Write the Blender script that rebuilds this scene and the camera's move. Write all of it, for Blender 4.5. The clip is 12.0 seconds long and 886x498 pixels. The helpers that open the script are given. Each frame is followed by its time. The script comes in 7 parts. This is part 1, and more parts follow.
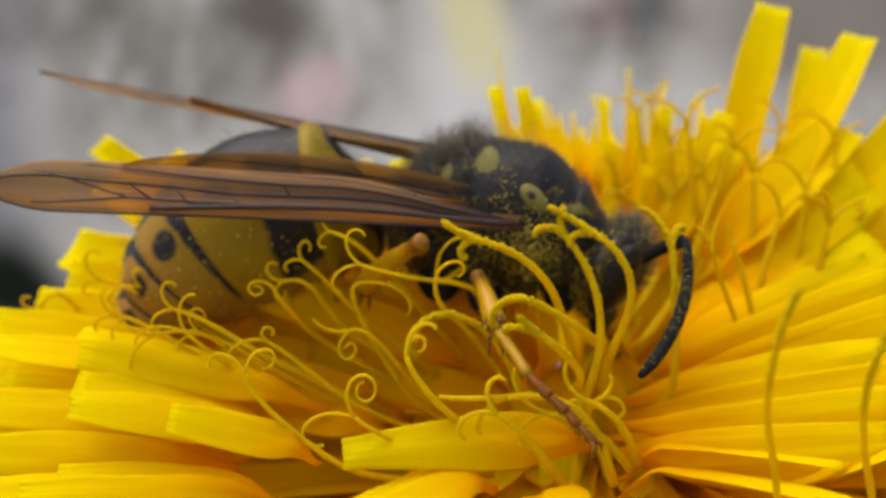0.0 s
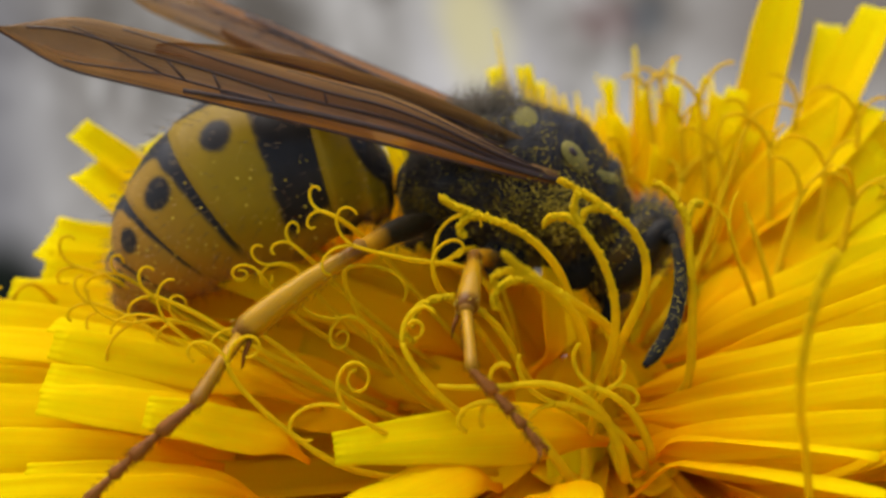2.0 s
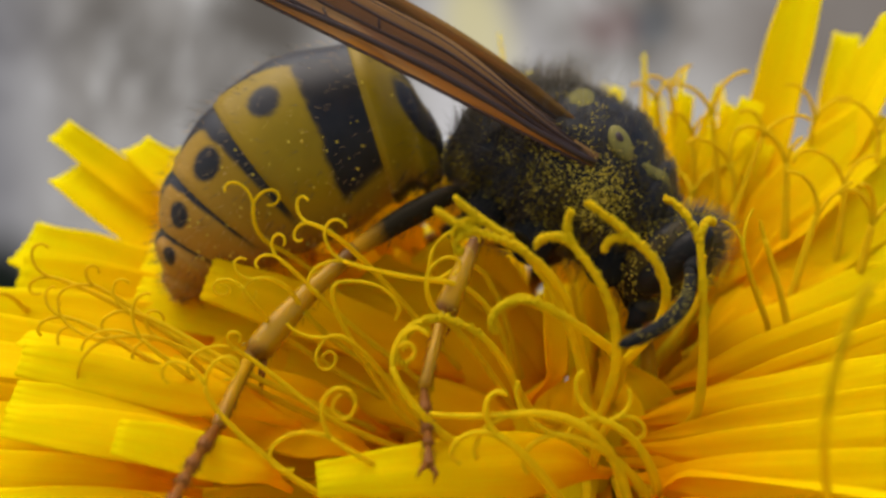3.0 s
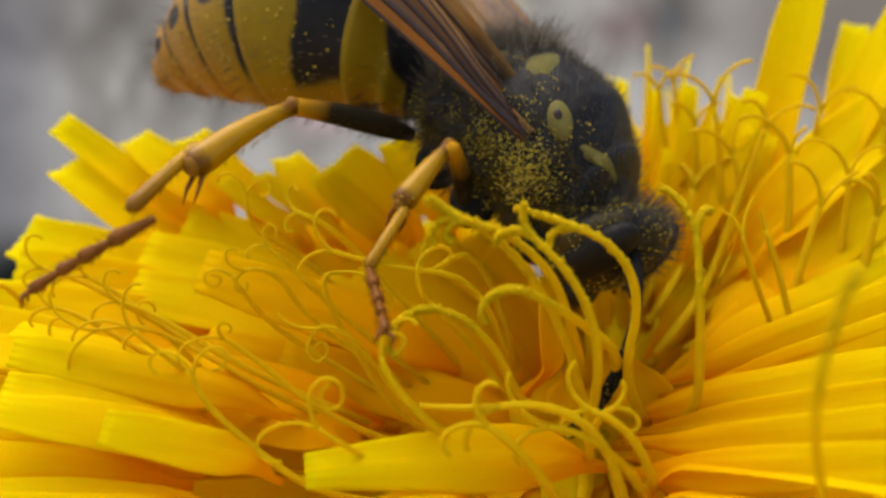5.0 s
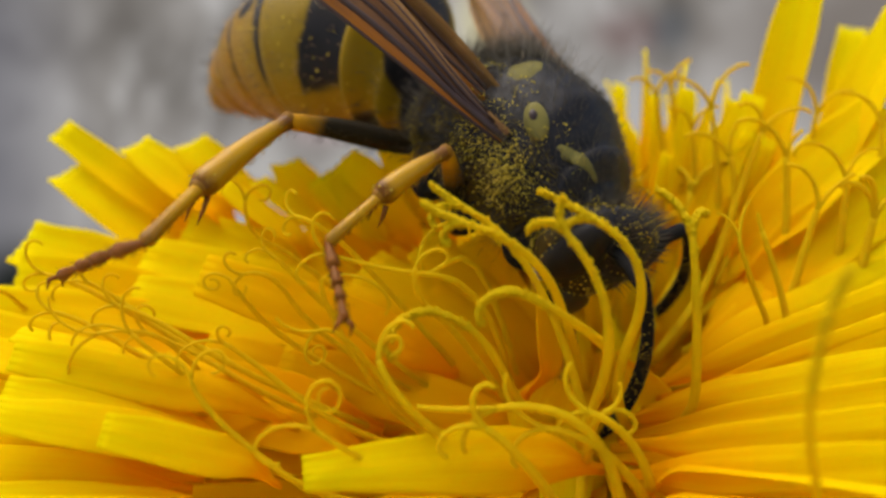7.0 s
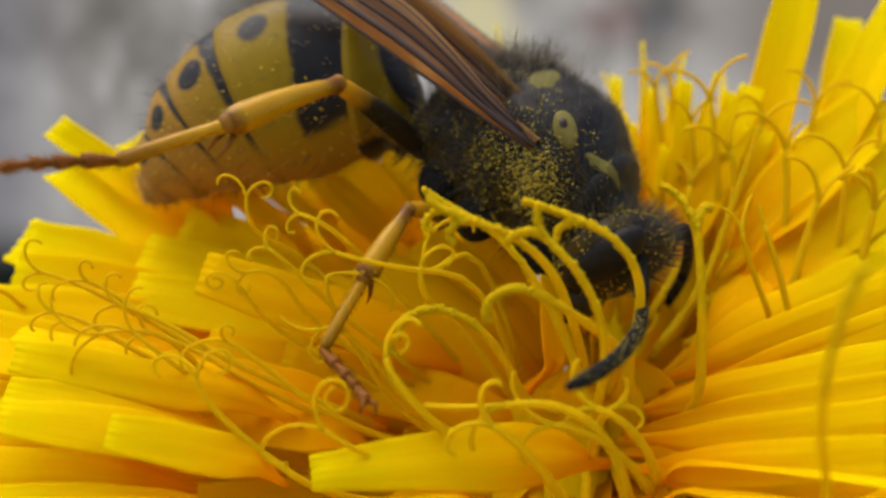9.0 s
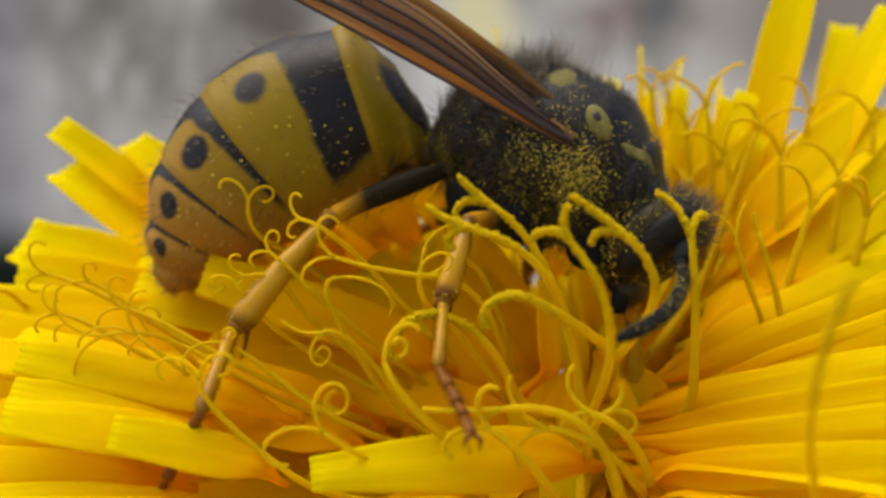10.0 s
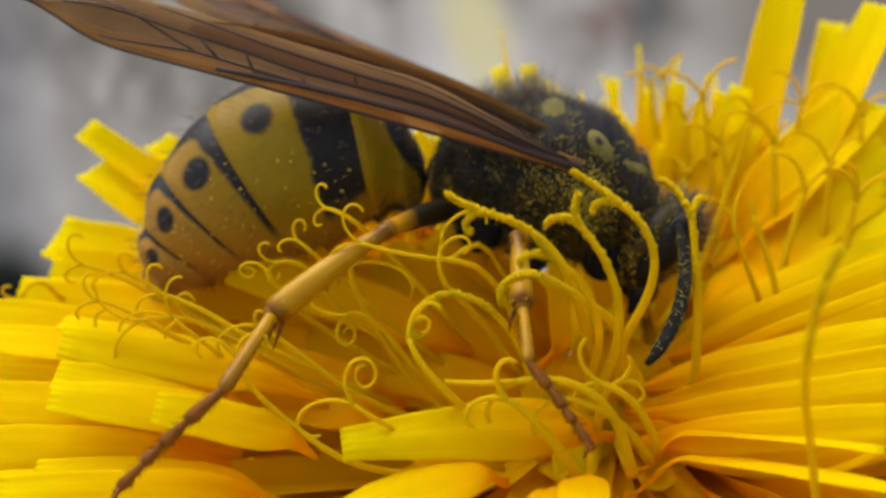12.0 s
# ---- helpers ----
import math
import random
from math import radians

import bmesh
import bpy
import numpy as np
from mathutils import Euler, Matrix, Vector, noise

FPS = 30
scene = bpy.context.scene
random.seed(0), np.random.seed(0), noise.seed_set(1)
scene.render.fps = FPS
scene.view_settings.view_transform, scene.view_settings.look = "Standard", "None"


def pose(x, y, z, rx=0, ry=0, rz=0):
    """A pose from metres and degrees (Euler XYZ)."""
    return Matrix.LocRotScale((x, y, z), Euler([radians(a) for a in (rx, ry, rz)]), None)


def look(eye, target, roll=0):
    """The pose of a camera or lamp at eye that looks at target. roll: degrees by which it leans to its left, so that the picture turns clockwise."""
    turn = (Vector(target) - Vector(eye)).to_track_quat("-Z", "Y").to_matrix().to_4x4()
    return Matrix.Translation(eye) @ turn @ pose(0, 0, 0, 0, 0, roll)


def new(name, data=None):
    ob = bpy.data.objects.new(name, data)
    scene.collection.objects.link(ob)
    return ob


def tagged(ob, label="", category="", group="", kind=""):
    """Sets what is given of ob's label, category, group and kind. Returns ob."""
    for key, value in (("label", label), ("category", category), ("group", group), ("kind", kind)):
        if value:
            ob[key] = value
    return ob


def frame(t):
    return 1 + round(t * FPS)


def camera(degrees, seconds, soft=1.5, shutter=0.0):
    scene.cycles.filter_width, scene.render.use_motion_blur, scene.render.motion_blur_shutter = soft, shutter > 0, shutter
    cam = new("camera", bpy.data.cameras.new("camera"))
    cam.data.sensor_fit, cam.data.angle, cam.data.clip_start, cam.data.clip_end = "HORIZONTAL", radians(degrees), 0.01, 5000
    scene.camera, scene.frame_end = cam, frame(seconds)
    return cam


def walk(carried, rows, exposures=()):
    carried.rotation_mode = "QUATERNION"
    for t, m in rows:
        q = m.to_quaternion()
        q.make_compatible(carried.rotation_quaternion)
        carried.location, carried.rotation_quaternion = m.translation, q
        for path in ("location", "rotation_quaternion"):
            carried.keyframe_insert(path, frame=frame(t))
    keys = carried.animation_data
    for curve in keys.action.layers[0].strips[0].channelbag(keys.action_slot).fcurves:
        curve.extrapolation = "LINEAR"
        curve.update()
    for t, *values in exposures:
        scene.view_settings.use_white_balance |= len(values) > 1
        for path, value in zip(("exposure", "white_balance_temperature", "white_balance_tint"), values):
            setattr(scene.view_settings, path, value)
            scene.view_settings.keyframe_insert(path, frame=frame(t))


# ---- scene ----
MM = 0.001


def mm(x, y, z, rx=0, ry=0, rz=0):
    """A pose from millimetres and degrees."""
    return pose(x * MM, y * MM, z * MM, rx, ry, rz)


cam = camera(50.0, 12.0, soft=3.0)
PATH = [
    (0.0, mm(-0.000, -24.635, 3.465, 81.998, -0.001, -0.006)),
    (0.5, mm(-0.010, -24.237, 3.710, 81.616, -0.385, -0.032)),
    (1.0, mm(-0.113, -23.648, 3.758, 81.656, -0.570, -0.241)),
    (1.5, mm(0.004, -23.396, 2.610, 82.340, 0.383, 0.075)),
    (2.0, mm(0.076, -23.197, 2.612, 82.571, 0.517, 0.028)),
    (2.5, mm(0.183, -22.714, 2.615, 82.598, 0.159, 0.218)),
    (3.0, mm(0.186, -21.891, 2.689, 82.834, -0.422, 0.211)),
    (3.5, mm(0.287, -22.371, 2.442, 82.788, 0.133, 0.216)),
    (5.5, mm(0.858, -21.545, 2.432, 83.084, -0.276, 1.627)),
    (6.0, mm(0.948, -21.860, 2.363, 83.244, 0.019, 1.654)),
    (6.5, mm(0.766, -21.702, 2.656, 83.057, -0.000, 1.215)),
    (7.0, mm(0.848, -21.767, 2.359, 83.373, 0.001, 1.543)),
    (9.0, mm(0.484, -21.701, 2.527, 82.647, 0.364, 0.663)),
    (9.5, mm(0.601, -22.025, 2.431, 82.611, 0.238, 0.729)),
    (10.0, mm(0.458, -21.975, 2.813, 82.237, -0.061, 0.544)),
    (10.5, mm(0.339, -22.002, 2.780, 82.361, -0.171, 0.493)),
    (11.0, mm(0.280, -22.819, 2.408, 82.630, 0.626, 0.384)),
    (11.5, mm(0.185, -23.002, 2.626, 82.533, 0.474, 0.301)),
    (12.0, mm(0.018, -23.324, 2.526, 82.663, 0.746, 0.200)),
]
walk(cam, PATH)
cam.data.dof.use_dof = True
cam.data.dof.focus_distance = 0.0196
cam.data.dof.aperture_fstop = 72.0

# ---- light ----
SUN_UP, SUN_TURN = 72.0, -75.0      # height over the horizon; turn from straight ahead, to the right
world = bpy.data.worlds.new("world")
scene.world = world
world.use_nodes = True
sky = world.node_tree.nodes.new("ShaderNodeTexSky")
sky.sky_type = "NISHITA"
sky.sun_disc = False
sky.sun_elevation = radians(SUN_UP)
sky.sun_rotation = radians(SUN_TURN)
sky.dust_density = 4.0
sky.air_density = 1.2
world.node_tree.links.new(sky.outputs[0], world.node_tree.nodes["Background"].inputs["Color"])
world.node_tree.nodes["Background"].inputs["Strength"].default_value = 0.15
sun = new("sun", bpy.data.lights.new("sun", "SUN"))
sun.data.energy = 1.5
sun.data.angle = radians(70)
sun.data.color = (1.0, 0.95, 0.87)
sun_way = Vector((math.sin(radians(SUN_TURN)) * math.cos(radians(SUN_UP)),
                  math.cos(radians(SUN_TURN)) * math.cos(radians(SUN_UP)), math.sin(radians(SUN_UP))))
sun.matrix_world = look(sun_way * 2.0, (0, 0, 0))
scene.view_settings.exposure = 0.70


# ---- materials ----
class Nodes:
    """A small writer of node trees."""

    def __init__(self, name):
        self.material = bpy.data.materials.new(name)
        self.material.use_nodes = True
        self.tree = self.material.node_tree
        self.surface = self.tree.nodes["Principled BSDF"]
        self.output = self.tree.nodes["Material Output"]

    def add(self, kind, values=None, operation="", blend="", data="", interpolation="", attribute="", uv_map=""):
        node = self.tree.nodes.new(kind)
        if operation:
            node.operation = operation
        if data:
            node.data_type = data
        if blend:
            node.blend_type = blend
        if interpolation:
            node.interpolation_type = interpolation
        if attribute:
            node.attribute_name = attribute
        if uv_map:
            node.uv_map = uv_map
        for key, value in (values or {}).items():
            if isinstance(value, bpy.types.NodeSocket):
                self.tree.links.new(value, node.inputs[key])
            else:
                node.inputs[key].default_value = value
        return node

    def put(self, values, node=None):
        node = node or self.surface
        for key, value in values.items():
            if isinstance(value, bpy.types.NodeSocket):
                self.tree.links.new(value, node.inputs[key])
            else:
                node.inputs[key].default_value = value

    def place(self, scale=(1, 1, 1), uv=False):
        co = self.add("ShaderNodeTexCoord")
        return self.add("ShaderNodeMapping", {"Vector": co.outputs["UV" if uv else "Object"], "Scale": scale}).outputs[0]

    def noise(self, scale, detail=4.0, where=None, rough=0.55):
        values = {"Scale": scale, "Detail": detail, "Roughness": rough}
        values["Vector"] = where if where is not None else self.place()
        return self.add("ShaderNodeTexNoise", values).outputs["Fac"]

    def ramp(self, fac, stops):
        node = self.add("ShaderNodeValToRGB", {"Fac": fac})
        el = node.color_ramp.elements
        while len(el) < len(stops):
            el.new(0.5)
        for e, (at, colour) in zip(el, stops):
            e.position, e.color = at, (*colour, 1)
        return node.outputs["Color"]

    def mix(self, fac, a, b, blend="MIX"):
        node = self.add("ShaderNodeMix", data="RGBA", blend=blend)
        for key, value in ((0, fac), (6, a), (7, b)):
            if isinstance(value, bpy.types.NodeSocket):
                self.tree.links.new(value, node.inputs[key])
            else:
                node.inputs[key].default_value = value if key == 0 else (*value, 1)
        return node.outputs[2]

    def calc(self, operation, a, b=0.0, c=0.0):
        node = self.add("ShaderNodeMath", operation=operation)
        for key, value in enumerate((a, b, c)):
            if isinstance(value, bpy.types.NodeSocket):
                self.tree.links.new(value, node.inputs[key])
            else:
                node.inputs[key].default_value = value
        return node.outputs[0]

    def bump(self, height, strength, distance):
        return self.add("ShaderNodeBump", {"Height": height, "Strength": strength, "Distance": distance}).outputs[0]

    def see_through(self, share, colour):
        """Lets part of the light pass diffusely, as a thin leaf does."""
        thin = self.add("ShaderNodeBsdfTranslucent")
        self.put({"Color": colour}, thin)
        both = self.add("ShaderNodeMixShader", {0: share, 1: self.surface.outputs[0], 2: thin.outputs[0]})
        self.tree.links.new(both.outputs[0], self.output.inputs["Surface"])


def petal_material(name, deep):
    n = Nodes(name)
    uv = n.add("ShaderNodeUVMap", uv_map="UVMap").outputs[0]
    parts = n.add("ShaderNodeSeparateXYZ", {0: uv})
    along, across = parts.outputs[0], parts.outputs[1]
    # more orange at the foot: the hollow's bounced light, put into the colour
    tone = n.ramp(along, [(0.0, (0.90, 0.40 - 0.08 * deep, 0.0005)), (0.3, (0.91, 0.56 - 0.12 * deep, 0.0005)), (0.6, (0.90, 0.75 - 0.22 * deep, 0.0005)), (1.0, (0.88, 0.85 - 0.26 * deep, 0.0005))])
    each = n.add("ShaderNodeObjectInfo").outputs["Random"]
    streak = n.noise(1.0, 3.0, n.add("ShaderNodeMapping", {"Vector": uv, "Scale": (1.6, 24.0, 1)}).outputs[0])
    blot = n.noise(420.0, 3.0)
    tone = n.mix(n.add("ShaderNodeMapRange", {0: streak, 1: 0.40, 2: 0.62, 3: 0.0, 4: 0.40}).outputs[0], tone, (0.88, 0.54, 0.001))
    # lighter streaks are highlights painted along the petal's flutes
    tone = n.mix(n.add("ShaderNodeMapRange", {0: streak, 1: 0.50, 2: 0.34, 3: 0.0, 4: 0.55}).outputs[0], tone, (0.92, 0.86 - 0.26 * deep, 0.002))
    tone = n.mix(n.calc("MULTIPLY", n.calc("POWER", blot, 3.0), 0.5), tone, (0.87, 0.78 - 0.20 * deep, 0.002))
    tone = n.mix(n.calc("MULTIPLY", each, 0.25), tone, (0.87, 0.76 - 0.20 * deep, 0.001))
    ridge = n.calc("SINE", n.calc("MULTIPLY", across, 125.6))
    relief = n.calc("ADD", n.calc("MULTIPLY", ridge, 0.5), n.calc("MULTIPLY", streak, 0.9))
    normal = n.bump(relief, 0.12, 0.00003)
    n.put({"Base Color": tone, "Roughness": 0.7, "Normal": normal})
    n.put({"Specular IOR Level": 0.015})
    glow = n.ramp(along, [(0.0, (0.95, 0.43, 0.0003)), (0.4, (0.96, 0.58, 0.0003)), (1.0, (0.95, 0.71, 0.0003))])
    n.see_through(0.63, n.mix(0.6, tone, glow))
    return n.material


def style_material():
    n = Nodes("style_yellow")
    spots = n.noise(5200.0, 2.0)
    tone = n.mix(spots, (0.70, 0.47, 0.001), (0.84, 0.63, 0.002))
    n.put({"Specular IOR Level": 0.08})
    n.put({"Base Color": tone, "Roughness": 0.65, "Normal": n.bump(spots, 0.4, 0.00003)})
    n.see_through(0.45, n.mix(0.4, tone, (0.92, 0.58, 0.001)))
    return n.material


def pollen_material():
    n = Nodes("pollen")
    n.put({"Base Color": n.mix(n.noise(3000.0), (0.36, 0.24, 0.004), (0.70, 0.54, 0.08)), "Roughness": 0.8, "Specular IOR Level": 0.1})
    return n.material


def chitin_material():
    """Black and yellow armour; the pattern says where it is black."""
    n = Nodes("armour")
    mark = n.add("ShaderNodeAttribute", attribute="Pattern").outputs["Fac"]
    warm = n.add("ShaderNodeAttribute", attribute="Warm").outputs["Fac"]
    fine = n.noise(2600.0, 3.0)
    wide = n.noise(500.0, 3.0)
    cloud = n.noise(1500.0, 4.0, rough=0.7)
    yellow = n.mix(n.calc("MULTIPLY_ADD", cloud, 0.6, n.calc("MULTIPLY", wide, 0.4)), (0.152, 0.088, 0.001), (0.268, 0.176, 0.004))
    yellow = n.mix(warm, yellow, (0.33, 0.155, 0.020))
    black = n.mix(fine, (0.006, 0.005, 0.005), (0.022, 0.019, 0.018))
    n.put({"Base Color": n.mix(mark, yellow, black), "Roughness": n.calc("MULTIPLY_ADD", fine, 0.20, 0.33),
           "Normal": n.bump(fine, 0.25, 0.00002)})
    n.put({"Specular IOR Level": n.calc("MULTIPLY_ADD", mark, 0.03, 0.11)})
    return n.material


def plain(name, a, b, scale, rough, lift=0.3, depth=0.00003, gloss=0.32, thin=0.0):
    n = Nodes(name)
    grain = n.noise(scale, 4.0)
    n.put({"Base Color": n.mix(grain, a, b), "Roughness": rough, "Normal": n.bump(grain, lift, depth)})
    n.put({"Specular IOR Level": gloss})
    if thin:
        n.see_through(thin, n.mix(grain, a, b))
    return n.material


def wing_material():
    n = Nodes("wing_membrane")
    uv = n.add("ShaderNodeUVMap", uv_map="UVMap").outputs[0]
    parts = n.add("ShaderNodeSeparateXYZ", {0: uv})
    streak = n.noise(1.0, 4.0, n.add("ShaderNodeMapping", {"Vector": uv, "Scale": (3.0, 22.0, 1)}).outputs[0])
    # amber along the front edge, mauve brown painted as sheen behind the main vein, golden at the hind edge
    across = n.ramp(parts.outputs[1], [(0.0, (0.40, 0.135, 0.007)), (0.24, (0.33, 0.10, 0.005)), (0.36, (0.15, 0.068, 0.030)), (0.72, (0.18, 0.085, 0.030)), (1.0, (0.38, 0.19, 0.035))])
    tone = n.mix(n.calc("MULTIPLY", parts.outputs[0], 0.6), across, (0.20, 0.11, 0.05))
    tone = n.mix(n.add("ShaderNodeMapRange", {0: streak, 1: 0.42, 2: 0.68, 3: 0.0, 4: 0.8}).outputs[0], tone, (0.075, 0.030, 0.010))
    n.put({"Specular IOR Level": 0.16})
    n.put({"Base Color": tone, "Roughness": 0.30, "Normal": n.bump(streak, 0.6, 0.00006)})
    clear = n.add("ShaderNodeBsdfTransparent", {"Color": (0.72, 0.42, 0.15, 1)})
    share = n.calc("ADD", n.calc("MULTIPLY_ADD", streak, -0.55, 0.41), n.calc("MULTIPLY", parts.outputs[0], 0.36))
    both = n.add("ShaderNodeMixShader", {0: share, 1: n.surface.outputs[0], 2: clear.outputs[0]})
    n.tree.links.new(both.outputs[0], n.output.inputs["Surface"])
    return n.material


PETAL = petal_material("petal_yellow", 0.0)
# more orange for the middle florets, and for bounced light painted under the wasp
PETAL_INNER_GLOW = petal_material("petal_inner_glow", 0.75)
STYLE = style_material()
POLLEN = pollen_material()
ARMOUR = chitin_material()
WING = wing_material()
VEIN = plain("wing_vein", (0.014, 0.006, 0.004), (0.04, 0.014, 0.005), 2000.0, 0.4)
HAIR = plain("hair", (0.022, 0.016, 0.008), (0.085, 0.062, 0.028), 900.0, 0.6)
OLIVE = plain("olive_hair", (0.055, 0.035, 0.004), (0.24, 0.16, 0.012), 1800.0, 0.7, gloss=0.05, thin=0.25)
GREYHAIR = plain("grey_hair", (0.11, 0.09, 0.06), (0.24, 0.20, 0.14), 900.0, 0.6, thin=0.25)
DOWN = plain("pale_down", (0.40, 0.24, 0.08), (0.62, 0.42, 0.18), 900.0, 0.6, thin=0.35)
LEG = plain("leg_yellow", (0.36, 0.16, 0.003), (0.58, 0.32, 0.008), 900.0, 0.38, gloss=0.25, thin=0.30)
FOOT = plain("foot_brown", (0.13, 0.042, 0.004), (0.30, 0.10, 0.010), 2600.0, 0.45, gloss=0.15, thin=0.15)
DARK = plain("dark_shell", (0.006, 0.006, 0.006), (0.020, 0.018, 0.015), 2400.0, 0.7, gloss=0.03)
EYE = plain("eye_black", (0.008, 0.007, 0.006), (0.02, 0.016, 0.012), 5000.0, 0.42, gloss=0.10)
BUD = plain("bud_yellow", (0.55, 0.40, 0.01), (0.75, 0.55, 0.02), 700.0, 0.6)
JOINT = plain("knee_brown", (0.16, 0.065, 0.005), (0.30, 0.14, 0.010), 2400.0, 0.5, gloss=0.12)
PALE = plain("pale_yellow", (0.09, 0.075, 0.015), (0.22, 0.18, 0.045), 2600.0, 0.6, gloss=0.1)
GREEN = plain("stem_green", (0.10, 0.16, 0.04), (0.18, 0.24, 0.07), 400.0, 0.5)


# ---- mesh helpers ----
def mesh_of(name, bm, material, smooth=True):
    for v in bm.verts:
        v.co *= MM
    for f in bm.faces:
        f.smooth = smooth
    bmesh.ops.recalc_face_normals(bm, faces=bm.faces)
    data = bpy.data.meshes.new(name)
    bm.to_mesh(data)
    bm.free()
    data.materials.append(material)
    return data


def part(name, bm, material, parent=None, label="", smooth=True):
    """Links a bmesh, drawn in millimetres, as one object under a thing or a part."""
    ob = new(name, mesh_of(name, bm, material, smooth))
    ob.parent = parent
    return tagged(ob, label)


def tube(bm, line, radii, sides=8, cap=True):
    """A tube along a line of points with a radius at each."""
    rings, up = [], Vector((0.13, 0.31, 0.94))
    for i, p in enumerate(line):
        ahead = (line[min(i + 1, len(line) - 1)] - line[max(i - 1, 0)]).normalized()
        side = ahead.cross(up)
        if side.length < 1e-3:
            side = ahead.cross(Vector((1, 0, 0)))
        side.normalize()
        up = side.cross(ahead).normalized()
        rings.append([bm.verts.new(p + (side * math.cos(a) + up * math.sin(a)) * radii[i])
                      for a in (2 * math.pi * k / sides for k in range(sides))])
    for a, b in zip(rings, rings[1:]):
        for k in range(sides):
            bm.faces.new((a[k], a[(k + 1) % sides], b[(k + 1) % sides], b[k]))
    if cap:
        bm.faces.new(rings[0][::-1])
        bm.faces.new(rings[-1])
    return rings


def blob(bm, centre, half, turn=None, wide=10, high=6):
    """A rounded lump with three half sizes."""
    m = Matrix.Translation(centre) @ (turn or Matrix.Identity(4)) @ Matrix.Diagonal((*half, 1))
    bmesh.ops.create_uvsphere(bm, u_segments=wide, v_segments=high, radius=1.0, matrix=m)


def ico(bm, centre, r):
    """A small grain with twenty faces."""
    g = 1.618
    corners = [bm.verts.new(centre + Vector(c) * (r / 1.9)) for c in (
        (-1, g, 0), (1, g, 0), (-1, -g, 0), (1, -g, 0), (0, -1, g), (0, 1, g),
        (0, -1, -g), (0, 1, -g), (g, 0, -1), (g, 0, 1), (-g, 0, -1), (-g, 0, 1))]
    for a, b, c in ((0, 11, 5), (0, 5, 1), (0, 1, 7), (0, 7, 10), (0, 10, 11), (1, 5, 9), (5, 11, 4), (11, 10, 2), (10, 7, 6), (7, 1, 8),
                    (3, 9, 4), (3, 4, 2), (3, 2, 6), (3, 6, 8), (3, 8, 9), (4, 9, 5), (2, 4, 11), (6, 2, 10), (8, 6, 7), (9, 8, 1)):
        bm.faces.new((corners[a], corners[b], corners[c]))


def ease(a, b, x):
    x = min(1.0, max(0.0, (x - a) / (b - a)))
    return x * x * (3 - 2 * x)


def table(points, x):
    """A value read smoothly between (x, y) pairs."""
    for (xa, ya), (xb, yb) in zip(points, points[1:]):
        if x <= xb:
            return ya + (yb - ya) * ease(xa, xb, x)
    return points[-1][1]


